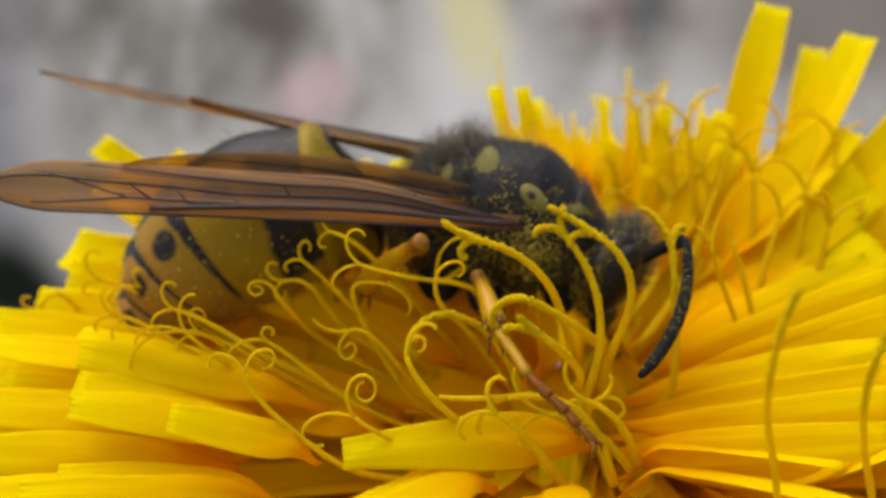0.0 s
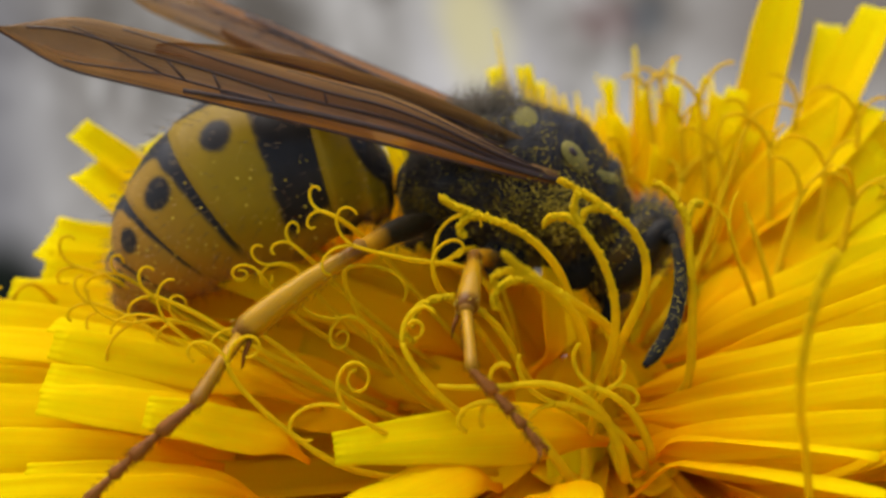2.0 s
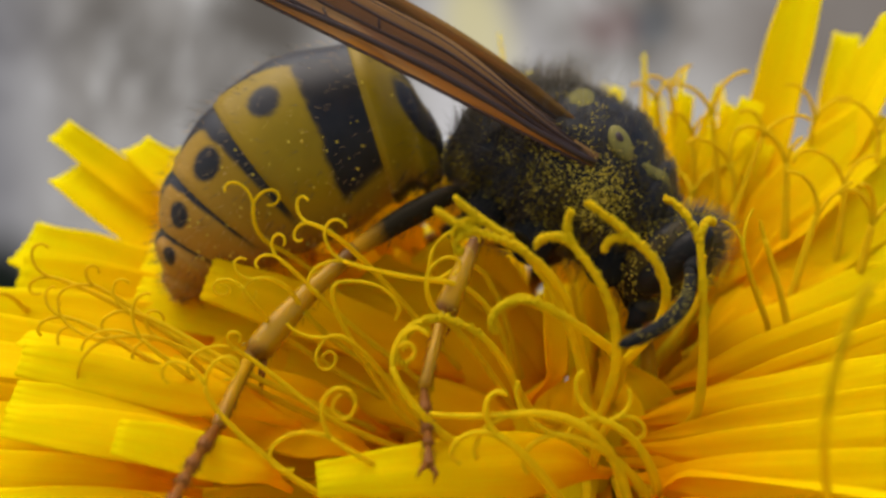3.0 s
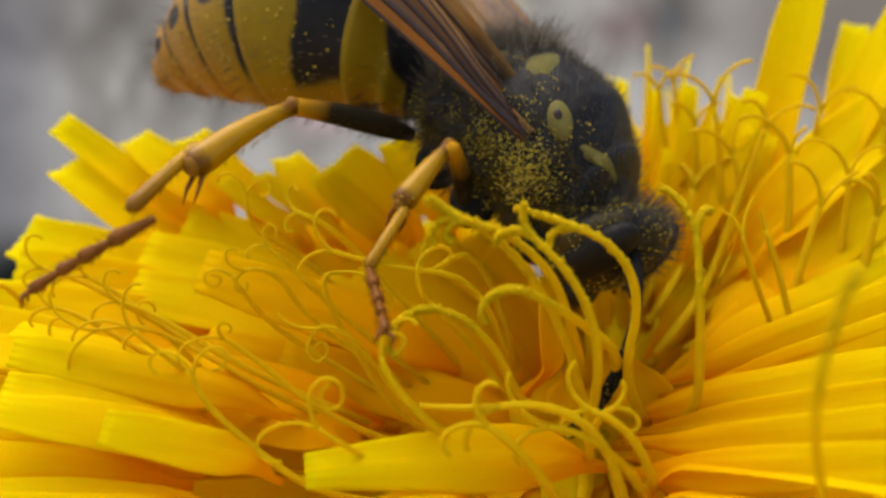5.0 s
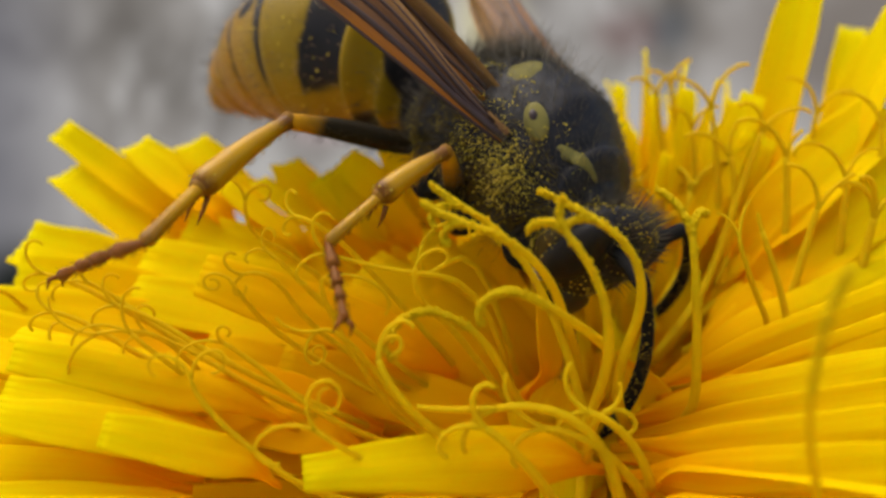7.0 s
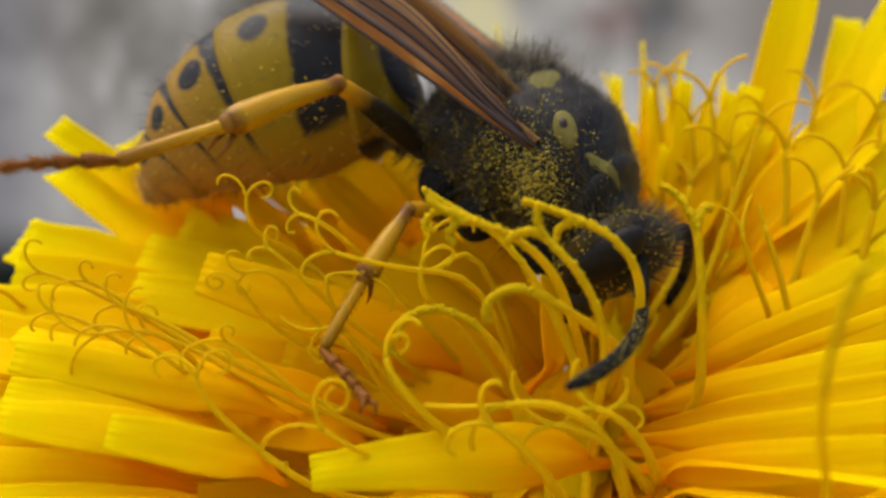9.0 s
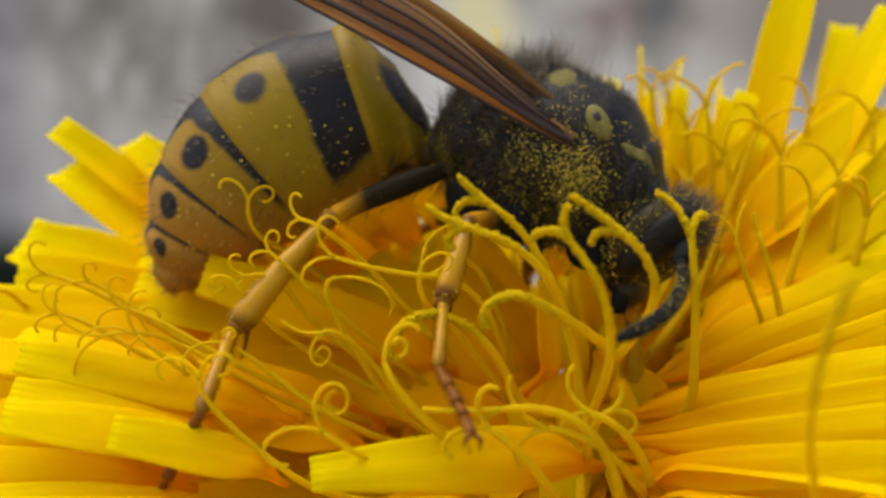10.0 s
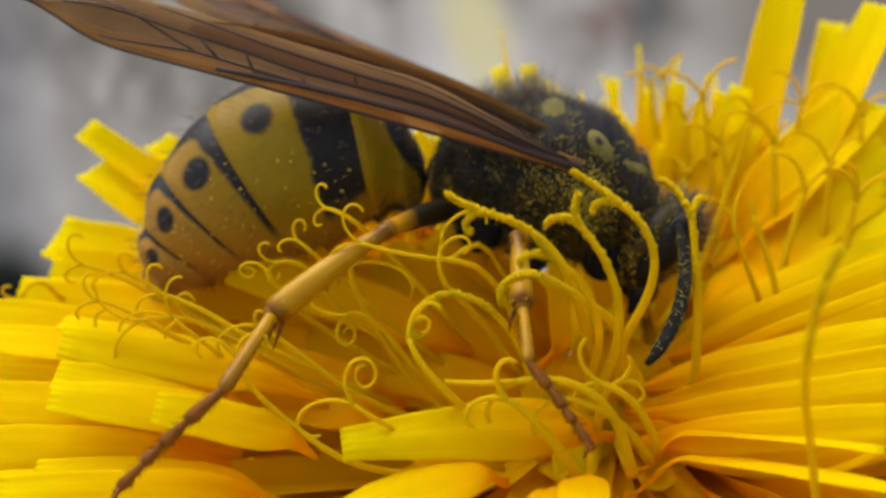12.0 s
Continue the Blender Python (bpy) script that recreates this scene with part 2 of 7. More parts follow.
# ---- the backdrop and the ground ----
def backdrop_material():
    n = Nodes("self_lit_blurred_ground")
    co = n.add("ShaderNodeTexCoord").outputs["Object"]
    warp = n.add("ShaderNodeTexNoise", {"Vector": co, "Scale": 22.0, "Detail": 2.0}).outputs["Color"]
    moved = n.add("ShaderNodeVectorMath", {0: co, 1: n.add("ShaderNodeVectorMath", {0: warp, "Scale": 0.02}, operation="SCALE").outputs[0]},
                  operation="ADD").outputs[0]
    soft = n.add("ShaderNodeTexNoise", {"Vector": moved, "Scale": 30.0, "Detail": 3.0, "Roughness": 0.55}).outputs["Fac"]
    fibre = n.add("ShaderNodeTexNoise", {"Vector": n.add("ShaderNodeMapping", {"Vector": moved, "Scale": (1, 1, 0.35), "Rotation": (0, 0.5, 0)}).outputs[0],
                                         "Scale": 95.0, "Detail": 3.0, "Roughness": 0.6}).outputs["Fac"]
    tone = n.ramp(soft, [(0.32, (0.20, 0.18, 0.16)), (0.43, (0.48, 0.45, 0.42)), (0.53, (0.76, 0.73, 0.70)), (0.70, (0.96, 0.93, 0.90))])
    tone = n.mix(n.calc("MULTIPLY", fibre, 0.30), tone, (0.22, 0.20, 0.19))

    def spot(colour, x, z, wide, high, power, under):
        at = n.add("ShaderNodeVectorMath", {0: moved, 1: (-x - 0.01, 0, -z - 0.01)}, operation="ADD").outputs[0]
        at = n.add("ShaderNodeVectorMath", {0: at, 1: (1 / wide, 0, 1 / high)}, operation="MULTIPLY").outputs[0]
        far = n.add("ShaderNodeVectorMath", {0: at}, operation="LENGTH").outputs["Value"]
        fac = n.add("ShaderNodeMapRange", {0: far, 1: 0.25, 2: 1.0, 3: power, 4: 0.0}, interpolation="SMOOTHSTEP").outputs[0]
        return n.mix(fac, under, colour)

    wisp = n.add("ShaderNodeTexNoise", {"Vector": n.add("ShaderNodeMapping", {"Vector": moved, "Scale": (1.6, 1, 0.7), "Rotation": (0, -0.7, 0)}).outputs[0],
                                         "Scale": 48.0, "Detail": 4.0, "Roughness": 0.7}).outputs["Fac"]
    tone = n.mix(n.add("ShaderNodeMapRange", {0: wisp, 1: 0.54, 2: 0.68, 3: 0.0, 4: 0.6}).outputs[0], tone, (0.95, 0.93, 0.91))
    tone = n.mix(n.add("ShaderNodeMapRange", {0: wisp, 1: 0.44, 2: 0.33, 3: 0.0, 4: 0.45}).outputs[0], tone, (0.15, 0.13, 0.11))
    tone = spot((0.15, 0.13, 0.11), -0.032, 0.018, 0.015, 0.010, 0.8, tone)
    tone = spot((0.205, 0.205, 0.25), -0.104, 0.0, 0.048, 0.30, 1.0, tone)
    tone = spot((0.015, 0.02, 0.015), -0.078, -0.024, 0.014, 0.014, 1.0, tone)
    tone = spot((0.95, 0.92, 0.94), 0.006, 0.004, 0.017, 0.028, 0.85, tone)
    tone = spot((1.0, 0.90, 0.50), 0.005, 0.020, 0.009, 0.016, 0.85, tone)
    tone = spot((0.92, 0.66, 0.68), -0.024, 0.005, 0.009, 0.008, 0.75, tone)
    tone = spot((0.28, 0.07, 0.08), 0.026, 0.021, 0.008, 0.007, 0.3, tone)
    tone = spot((0.07, 0.16, 0.26), 0.034, 0.021, 0.006, 0.006, 0.25, tone)
    tone = spot((0.30, 0.255, 0.225), 0.068, 0.020, 0.040, 0.024, 0.9, tone)
    # the sheet shines by itself; daylight on the ground is put into this emission
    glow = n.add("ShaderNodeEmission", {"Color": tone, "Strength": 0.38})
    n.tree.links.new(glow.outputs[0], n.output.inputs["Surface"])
    return n.material


def make_backdrop():
    bm = bmesh.new()
    cols, rows = 24, 10
    grid = [[bm.verts.new(((i / cols - 0.5) * 420, 14 * math.sin(i * 0.7) * 0.1, -55 + 175 * j / rows)) for i in range(cols + 1)] for j in range(rows + 1)]
    for a, b in zip(grid, grid[1:]):
        for i in range(cols):
            bm.faces.new((a[i], a[i + 1], b[i + 1], b[i]))
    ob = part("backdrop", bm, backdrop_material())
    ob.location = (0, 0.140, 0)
    return tagged(ob, "self-lit sheet showing out-of-focus pale grey stony ground far behind the flower", "backdrop", kind="structure")


def make_ground():
    bm = bmesh.new()
    n = 40
    grid = [[bm.verts.new(((i / n * 2 - 1) ** 3 * 30000, (j / n * 2 - 1) ** 3 * 30000,
                           -60 + 4 * noise.noise((i * 0.6, j * 0.6, 0)))) for i in range(n + 1)] for j in range(n + 1)]
    for a, b in zip(grid, grid[1:]):
        for i in range(n):
            bm.faces.new((a[i], a[i + 1], b[i + 1], b[i]))
    return tagged(part("ground", bm, plain("stony_ground", (0.22, 0.20, 0.18), (0.42, 0.39, 0.36), 160.0, 0.9, 0.6, 0.002)),
                  "pale grey stony ground under the flower", "ground", kind="structure")


make_backdrop()
make_ground()
# ---- the dandelion ----
CENTRE = Vector((4.0, 0.5, -4.9))       # the middle of the flower head, in millimetres
AXIS = Vector((-0.25, -0.38, 1.0)).normalized()


def petal_mesh(length, width, rise_a, rise_b, cup, teeth, seed, twist=0.0, sag=0.0, point=0.0, inner_glow=False):
    """A strap petal from its foot at the origin along +x: it leaves at rise_a degrees and ends at rise_b."""
    rnd = random.Random(seed)
    rows, cols = 18, 20
    bm = bmesh.new()
    uv = bm.loops.layers.uv.new("UVMap")
    line, at = [], Vector((0, 0, 0))
    for i in range(rows + 1):
        s = i / rows
        line.append((at.copy(), radians(rise_a + (rise_b - rise_a) * s ** 0.8 + sag * math.sin(s * 7 + seed))))
        at = at + Vector((math.cos(line[-1][1]), 0, math.sin(line[-1][1]))) * (length / rows)
    wave = [rnd.uniform(-1, 1) for _ in range(4)]
    cut = [rnd.uniform(0.35, 1.3) for _ in range(5)]
    sheets = []
    for side in (1, -1):
        sheet = []
        for i, (p, a) in enumerate(line):
            s = i / rows
            w = width * (0.18 + 0.82 * ease(0.0, 0.42, s)) * (1 - 0.20 * ease(0.75, 1.0, s)) * (1 - point * ease(0.35, 1.0, s))
            row = []
            for j in range(cols + 1):
                v = j / cols * 2 - 1
                bend = cup * (v * v - 0.35) * width * (1.6 - s) - 0.0045 * abs(math.sin(v * 7.85)) ** 0.7 * width * ease(0.1, 0.4, s)
                bend += 0.06 * width * wave[0] * math.sin(3.2 * s + wave[1] * 3) * v
                bend += 0.050 * width * noise.noise((s * 3 + seed * 3.7, v * 1.4, seed))
                tw = radians(twist) * s
                wide = w * (1 + 0.10 * noise.noise((s * 4 + seed * 9.1, 0.5 + (v > 0) * 7, 1)))
                y, z = v * wide / 2, bend - 0.8 * (1 - ease(0.0, 0.28, s)) + side * 0.022 * (1 - 0.75 * abs(v) ** 4)
                y, z = y * math.cos(tw) - z * math.sin(tw), y * math.sin(tw) + z * math.cos(tw)
                extra = 0.0
                if i == rows:
                    tooth = abs(((v + 1) * 2.5) % 1.0 - 0.5) * 2
                    extra = 0.6 * teeth * (1 - tooth) * cut[min(4, int((v + 1) * 2.5))]
                x = p.x + math.cos(a) * extra - math.sin(a) * z
                zz = p.z + math.sin(a) * extra + math.cos(a) * z
                row.append((bm.verts.new((x, y, zz)), s, j / cols))
            sheet.append(row)
        sheets.append(sheet)
    top, low = sheets

    def face(*corners):
        f = bm.faces.new([c[0] for c in corners])
        for loop, c in zip(f.loops, corners):
            loop[uv].uv = (c[1], c[2])

    for i in range(rows):
        for j in range(cols):
            face(top[i][j], top[i][j + 1], top[i + 1][j + 1], top[i + 1][j])
            face(low[i][j], low[i + 1][j], low[i + 1][j + 1], low[i][j + 1])
        face(top[i][0], top[i + 1][0], low[i + 1][0], low[i][0])
        face(top[i][cols], low[i][cols], low[i + 1][cols], top[i + 1][cols])
    for j in range(cols):
        face(top[rows][j], top[rows][j + 1], low[rows][j + 1], low[rows][j])
        face(top[0][j], low[0][j], low[0][j + 1], top[0][j + 1])
    return mesh_of("petal", bm, PETAL_INNER_GLOW if inner_glow else PETAL)


def curl_line(start, ahead, side, length, turns, steps=26, tighten=2.2):
    """Points of a stigma that starts along ahead and curls towards side, tighter at the end."""
    pts, p, a = [start.copy()], start.copy(), 0.0
    for i in range(steps):
        s = (i + 0.5) / steps
        a += turns * 2 * math.pi / steps * (0.35 + 0.65 * s * tighten) / (0.35 + 0.325 * tighten)
        p = p + (ahead * math.cos(a) + side * math.sin(a)) * (length / steps)
        pts.append(p.copy())
    return pts


def grains(bm, pts, radii, rnd, each):
    """Tiny pollen grains along a stigma."""
    for i in range(1, len(pts)):
        for _ in range(each):
            off = Vector((rnd.gauss(0, 1), rnd.gauss(0, 1), rnd.gauss(0, 1))).normalized()
            g = pts[i].lerp(pts[i - 1], rnd.random()) + off * radii[i]
            h = 0.036 * rnd.uniform(0.5, 1.8)
            q = [bm.verts.new(g + Vector(d) * h) for d in ((1, 0, 0), (-0.5, 0.87, 0), (-0.5, -0.87, 0), (0, 0, 1.2), (0, 0, -1.2))]
            for x, y in ((0, 1), (1, 2), (2, 0)):
                bm.faces.new((q[x], q[y], q[3]))
                bm.faces.new((q[y], q[x], q[4]))


def style_mesh(length, rise_a, rise_b, branch, turns, seed, thick=0.15, sway=0.0, single=False):
    """A style from its foot along +x, split at its end into two curling stigmas with pollen on them."""
    rnd = random.Random(seed)
    bm = bmesh.new()
    steps, line, at = 14, [], Vector((0, 0, 0))
    for i in range(steps + 1):
        s = i / steps
        a = radians(rise_a + (rise_b - rise_a) * s)
        b = radians(sway) * s
        line.append(at.copy())
        ahead = Vector((math.cos(a) * math.cos(b), math.sin(b), math.sin(a)))
        at = at + ahead * (length / steps)
    tube(bm, line, [thick * (1.15 - 0.25 * i / steps) for i in range(steps + 1)], 7)
    ahead = (line[-1] - line[-2]).normalized()
    up = Vector((-ahead.z, 0, ahead.x)).normalized()
    flat = ahead.cross(up).normalized()
    for k in ((1,) if single else (1, -1)):
        turn = rnd.uniform(0.6, 1.15) * turns
        way = (up * k * rnd.uniform(0.6, 1.0) + flat * rnd.uniform(-0.8, 0.8)).normalized()
        pts = curl_line(line[-1], (ahead + way * 0.25).normalized(), way, branch * rnd.uniform(0.8, 1.2), turn)
        radii = [thick * (0.72 - 0.22 * i / len(pts)) * rnd.uniform(0.92, 1.1) for i in range(len(pts))]
        tube(bm, pts, radii, 6)
        grains(bm, pts, radii, rnd, 2)
    return mesh_of("style", bm, STYLE)


def arched_style(flower, foot, mid, fork, tips, thick):
    """A style bent through three places, with stigmas that curl in the upright plane."""
    thick *= 0.50 if thick > 0.135 else 0.40
    rnd = random.Random(int(abs(fork.x * 731 + fork.z * 377)))
    bm = bmesh.new()
    bend = mid * 2 - (foot + fork) / 2
    line = []
    for i in range(15):
        s = i / 14
        line.append(foot * (1 - s) ** 2 + bend * 2 * s * (1 - s) + fork * s * s)
    if fork.y < -7:
        root = foot - AXIS * 3.0
    elif fork.x > 0:
        root = foot.lerp(CENTRE, 0.55)
    else:
        root = foot.lerp(CENTRE, 0.35) - AXIS * 1.2
    back = foot - (line[1] - line[0]).normalized() * 1.2
    tail = [root * (1 - s) ** 2 + back * 2 * s * (1 - s) + foot * s * s for s in (0, 0.2, 0.4, 0.6, 0.8)]
    line = tail + line
    tube(bm, line, [thick * (1.45 - 0.60 * i / 19) for i in range(20)], 8)
    ahead = (line[-1] - line[-2]).normalized()
    dusty = fork.y < -3 and fork.z > -1 and fork.x > 0       # those that the wasp brushes against
    for turns, long, roll in tips:
        way = Vector((0, -1, 0)).cross(ahead).normalized()
        way = Matrix.Rotation(radians(roll), 3, ahead) @ way * (-1 if turns > 0 else 1)
        long *= 0.72
        pts = curl_line(line[-1], (ahead + way * (0.22 if abs(turns) > 0.1 else 0.05)).normalized(), way, long, abs(turns))
        radii = [thick * (0.76 - 0.2 * i / len(pts)) * rnd.uniform(0.98, 1.03) for i in range(len(pts))]
        tube(bm, pts, radii, 7)
        if dusty:
            grains(bm, pts, radii, rnd, 10)
    if dusty:
        grains(bm, line[12:], [thick * 0.92] * len(line[12:]), rnd, 11)
    for v in bm.verts:
        v.co -= foot
    ob = new("style", mesh_of("style", bm, STYLE))
    ob.parent = flower
    ob.location = foot * MM
    return ob


def set_out(ob, foot, ahead, lean=0.0):
    """Stands a petal or style, drawn along +x with its face up, at foot, pointing ahead, its face to the flower's axis."""
    x = Vector(ahead).normalized()
    y = AXIS.cross(x)
    if y.length < 0.05:
        y = Vector((0, 1, 0)).cross(x)
    y.normalize()
    z = x.cross(y)
    m = Matrix((x, y, z)).transposed().to_4x4()
    ob.matrix_basis = Matrix.Translation(Vector(foot) * MM) @ m @ pose(0, 0, 0, lean)
    return ob


def make_dandelion():
    flower = tagged(new("dandelion"), "bright yellow dandelion head in full bloom with curling stigmas", "flower")
    rnd = random.Random(7)
    side_a = AXIS.cross(Vector((0, 1, 0))).normalized()
    side_b = AXIS.cross(side_a).normalized()
    # receptacle, bracts and stem below the petals
    bm = bmesh.new()
    rings = []
    for r, h in ((0.4, 0.5), (2.2, 0.3), (3.8, -0.4), (4.6, -1.6), (4.4, -3.6), (3.0, -5.6), (1.8, -6.8)):
        rings.append([bm.verts.new(CENTRE + (side_a * math.cos(a) + side_b * math.sin(a)) * r + AXIS * (h - 0.6))
                      for a in (2 * math.pi * k / 24 for k in range(24))])
    for a, b in zip(rings, rings[1:]):
        for k in range(24):
            bm.faces.new((a[k], a[(k + 1) % 24], b[(k + 1) % 24], b[k]))
    bm.faces.new(rings[0])
    bm.faces.new(rings[-1][::-1])
    part("receptacle", bm, BUD, flower, "yellow green receptacle under the petals")
    bm = bmesh.new()
    foot = CENTRE - AXIS * 6.5
    ground = Vector((foot.x + 4, foot.y + 5, -61))
    tube(bm, [foot.lerp(ground, i / 12) + Vector((1.5 * math.sin(i * 0.5), 0, 0)) for i in range(13)], [1.9 + 0.03 * i for i in range(13)], 14)
    part("stem", bm, GREEN, flower, "hollow green flower stalk")
    bract = bmesh.new()
    pts = [Vector((0, 0, 0)), Vector((3, 0, 0.4)), Vector((6, 0, 0.2)), Vector((9, 0, -1.0)), Vector((11.5, 0, -2.8))]
    rows = [[bract.verts.new(p + Vector((0, w * k, 0.25 * abs(k)))) for k in (-1, 0, 1)] for p, w in zip(pts, (1.1, 1.3, 1.1, 0.7, 0.08))]
    for a, b in zip(rows, rows[1:]):
        for k in (0, 1):
            bract.faces.new((a[k], a[k + 1], b[k + 1], b[k]))
    bract = mesh_of("bract", bract, GREEN)
    for k in range(14):
        a = 2 * math.pi * k / 14
        ob = new("bract", bract)
        ob.parent = flower
        out = side_a * math.cos(a) + side_b * math.sin(a)
        set_out(ob, CENTRE + out * 3.9 - AXIS * 2.6, out * 0.9 - AXIS * 0.35)
    # petals in rings from the outside in; the meshes of one ring are shared
    shared = {}

    def petal(foot, ahead, kind, lean=0.0):
        if kind not in shared:
            shared[kind] = petal_mesh(*kind)
        ob = new("petal", shared[kind])
        ob.parent = flower
        return set_out(ob, foot, ahead, lean)

    def style(foot, ahead, kind, lean=0.0):
        if kind not in shared:
            shared[kind] = style_mesh(*kind)
        ob = new("style", shared[kind])
        ob.parent = flower
        return set_out(ob, foot, ahead, lean)

    count = 300
    for i in range(count):
        share = math.sqrt((i + 0.5) / count)
        a = i * 2.39996 + rnd.uniform(-0.08, 0.08)
        out = side_a * math.cos(a) + side_b * math.sin(a)
        foot = CENTRE + out * 4.2 * share + AXIS * (0.4 - 1.4 * share * share)
        tilt = radians(6 + 58 * share ** 1.1 + rnd.uniform(-5, 5))
        long = 7.5 + 6.5 * share + rnd.uniform(-1.2, 0.9) - 3.9 * max(0, out.y) - 3.6 * max(0, out.x) * max(0, out.y + 0.3)
        if out.y > 0.25:
            long += rnd.uniform(-1.8, 0.6)
        k = i % 6
        ahead = AXIS * math.cos(tilt) + out * math.sin(tilt)
        tip = foot + ahead * long
        # the wasp bends the florets under it down
        if -11 < tip.x < 7 and tip.y < 3.5 or tip.y < -1.0:
            tilt = max(tilt, radians(70 + rnd.uniform(-3, 8) + 8 * max(0, -out.y)))
        elif out.x < -0.1:
            tilt = max(tilt, radians(66 + rnd.uniform(-4, 4)))
        ahead = AXIS * math.cos(tilt) + out * math.sin(tilt)
        inner_glow = share < 0.5
        if out.x > 0.25 and -0.6 < out.y < 0.55 and (i % 2 or share < 0.8):
            continue
        if inner_glow and out.y < 0.5:
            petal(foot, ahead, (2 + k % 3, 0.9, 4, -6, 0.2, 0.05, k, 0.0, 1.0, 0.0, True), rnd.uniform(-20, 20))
        else:
            width = (1.1 + 0.10 * k) * (0.42 if out.y > 0.3 and out.x < 0.6 else 0.85 if out.y > 0 else 1.0)
            petal(foot, ahead, (round(long), width, 5 - 2 * k, -12 + 5 * k, 0.06 + 0.02 * k, 0.12, k, -8 + 4 * k, 1.2), (52 if out.x > 0.2 else 0) + rnd.uniform(-16, 16))
        if share > 0.3 and out.x > -0.2 and i % 2 == 0 and out.y > -0.2:
            tilt = tilt * 0.86 + radians(rnd.uniform(-8, 8))
            ahead = AXIS * math.cos(tilt) + out * math.sin(tilt)
            style(foot, ahead, (round(long * 0.62), 10 - 4 * k, -18 + 7 * k, 2.0 + 0.25 * k, 0.7 + 0.1 * k, k, 0.08, -14 + 6 * k), rnd.uniform(-180, 180))
    # a last flat whorl below the others
    for i in range(34):
        a = i * 2 * math.pi / 34 + rnd.uniform(-0.06, 0.06)
        out = side_a * math.cos(a) + side_b * math.sin(a)
        tilt = radians(84 + rnd.uniform(-4, 4))
        k = i % 6
        petal(CENTRE + out * 4.0 - AXIS * 1.6, AXIS * math.cos(tilt) + out * math.sin(tilt), (18 if out.x < -0.4 and out.y < 0.3 else 15 if out.y < 0.3 else 11, 1.6, 5 - 2 * k, -8 + 3 * k, 0.08, 0.14, k, -8 + 4 * k, 1.2), rnd.uniform(-10, 10))
    # broad petals that close the gaps where the head rises
    for i in range(46):
        a = i * 2.39996
        out = side_a * math.cos(a) + side_b * math.sin(a)
        if out.x < 0.1 or out.y < -0.75:
            continue
        tilt = radians(rnd.uniform(46, 74))
        k = i % 6
        petal(CENTRE + out * 3.4 - AXIS * 0.8, AXIS * math.cos(tilt) + out * math.sin(tilt), (round(9.5 - 2.5 * max(0, out.y)), 0.6 if out.y > 0.4 else 2.0, 5 - 2 * k, -8 + 3 * k, 0.1, 0.14, k, -8 + 4 * k, 1.2), rnd.uniform(-12, 12))
    # petals that stand out, each from its foot to its tip
    # the deep orange kind also paints the warm glow in the hollow below the wasp
    def ray_petal(foot, tip, width, rises, cup, teeth, seed, lean, inner_glow=False, point=0.0):
        foot, tip = Vector(foot), Vector(tip)
        way = tip - foot
        if width < 0.7:
            point = 0.75
        # a broad place is filled by two straps that overlap
        split = width > 1.3 and tip.y < 0.1
        over = AXIS.cross(way).normalized() * width * 0.25 if split else Vector((0, 0, 0))
        if not split:
            width = min(width, 1.85)
        for k in (1, -1) if split else (0,):
            jut = way * 0.04 * k * (1 if seed % 2 else -1)
            lift = AXIS * 0.10 * k
            span = tip + over * k * 1.25 + jut + lift - (foot + over * k * 0.6 + lift)
            petal(foot + over * k * 0.6 + lift, span, (round(span.length, 1), width * 0.62 if k else width, *rises, cup + rnd.uniform(-0.04, 0.06), teeth * (0.5 if tip.y < 0 else 1.0), seed + 70 * (k < 0), rnd.uniform(-14, 14), 1.6, point, inner_glow), lean + rnd.uniform(-14, 14))

    ray_petal((-1.86, 2.60, -0.88), (-4.91, 4.00, 1.15), 0.90, (0, 3), 0.08, 0.10, 0, 5)
    ray_petal((-2.85, 2.40, -0.71), (-5.73, 3.60, 1.02), 0.80, (0, 3), 0.08, 0.10, 1, 0)
    ray_petal((-0.99, 2.80, -0.76), (-3.24, 4.20, 1.22), 0.90, (0, 3), 0.08, 0.10, 2, 5)
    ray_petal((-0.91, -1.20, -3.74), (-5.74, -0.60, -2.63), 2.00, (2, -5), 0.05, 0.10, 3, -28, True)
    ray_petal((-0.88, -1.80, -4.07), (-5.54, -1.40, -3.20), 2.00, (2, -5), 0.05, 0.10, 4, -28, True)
    ray_petal((0.66, 3.50, -0.48), (-1.22, 4.50, 2.13), 1.50, (0, 4), 0.10, 0.10, 5, 0)
    ray_petal((-0.24, 3.20, -0.60), (-2.76, 4.30, 1.58), 1.60, (0, 4), 0.10, 0.10, 6, -10)
    ray_petal((3.40, -1.00, -2.46), (3.91, -1.90, -5.53), 2.00, (0, -6), 0.05, 0.10, 7, 0)
    ray_petal((3.98, -0.60, -2.55), (5.13, -1.70, -5.60), 2.00, (0, -6), 0.05, 0.10, 8, 0)
    ray_petal((2.89, -1.00, -2.46), (2.36, -1.90, -5.55), 2.00, (0, -6), 0.05, 0.10, 9, 0)
    ray_petal((7.70, 3.00, -0.82), (10.35, 6.00, 6.55), 1.30, (3, 5), 0.14, 0.10, 10, 20)
    ray_petal((10.90, 5.60, -0.30), (12.70, 8.50, 5.45), 1.05, (2, 6), 0.12, 0.12, 11, 19)
    ray_petal((8.96, 2.50, -0.15), (12.90, 5.20, 5.55), 1.35, (2, 6), 0.12, 0.12, 12, 21)
    ray_petal((6.99, 1.60, -1.05), (11.80, 3.60, 3.14), 2.20, (4, -4), 0.08, 0.12, 13, 24)
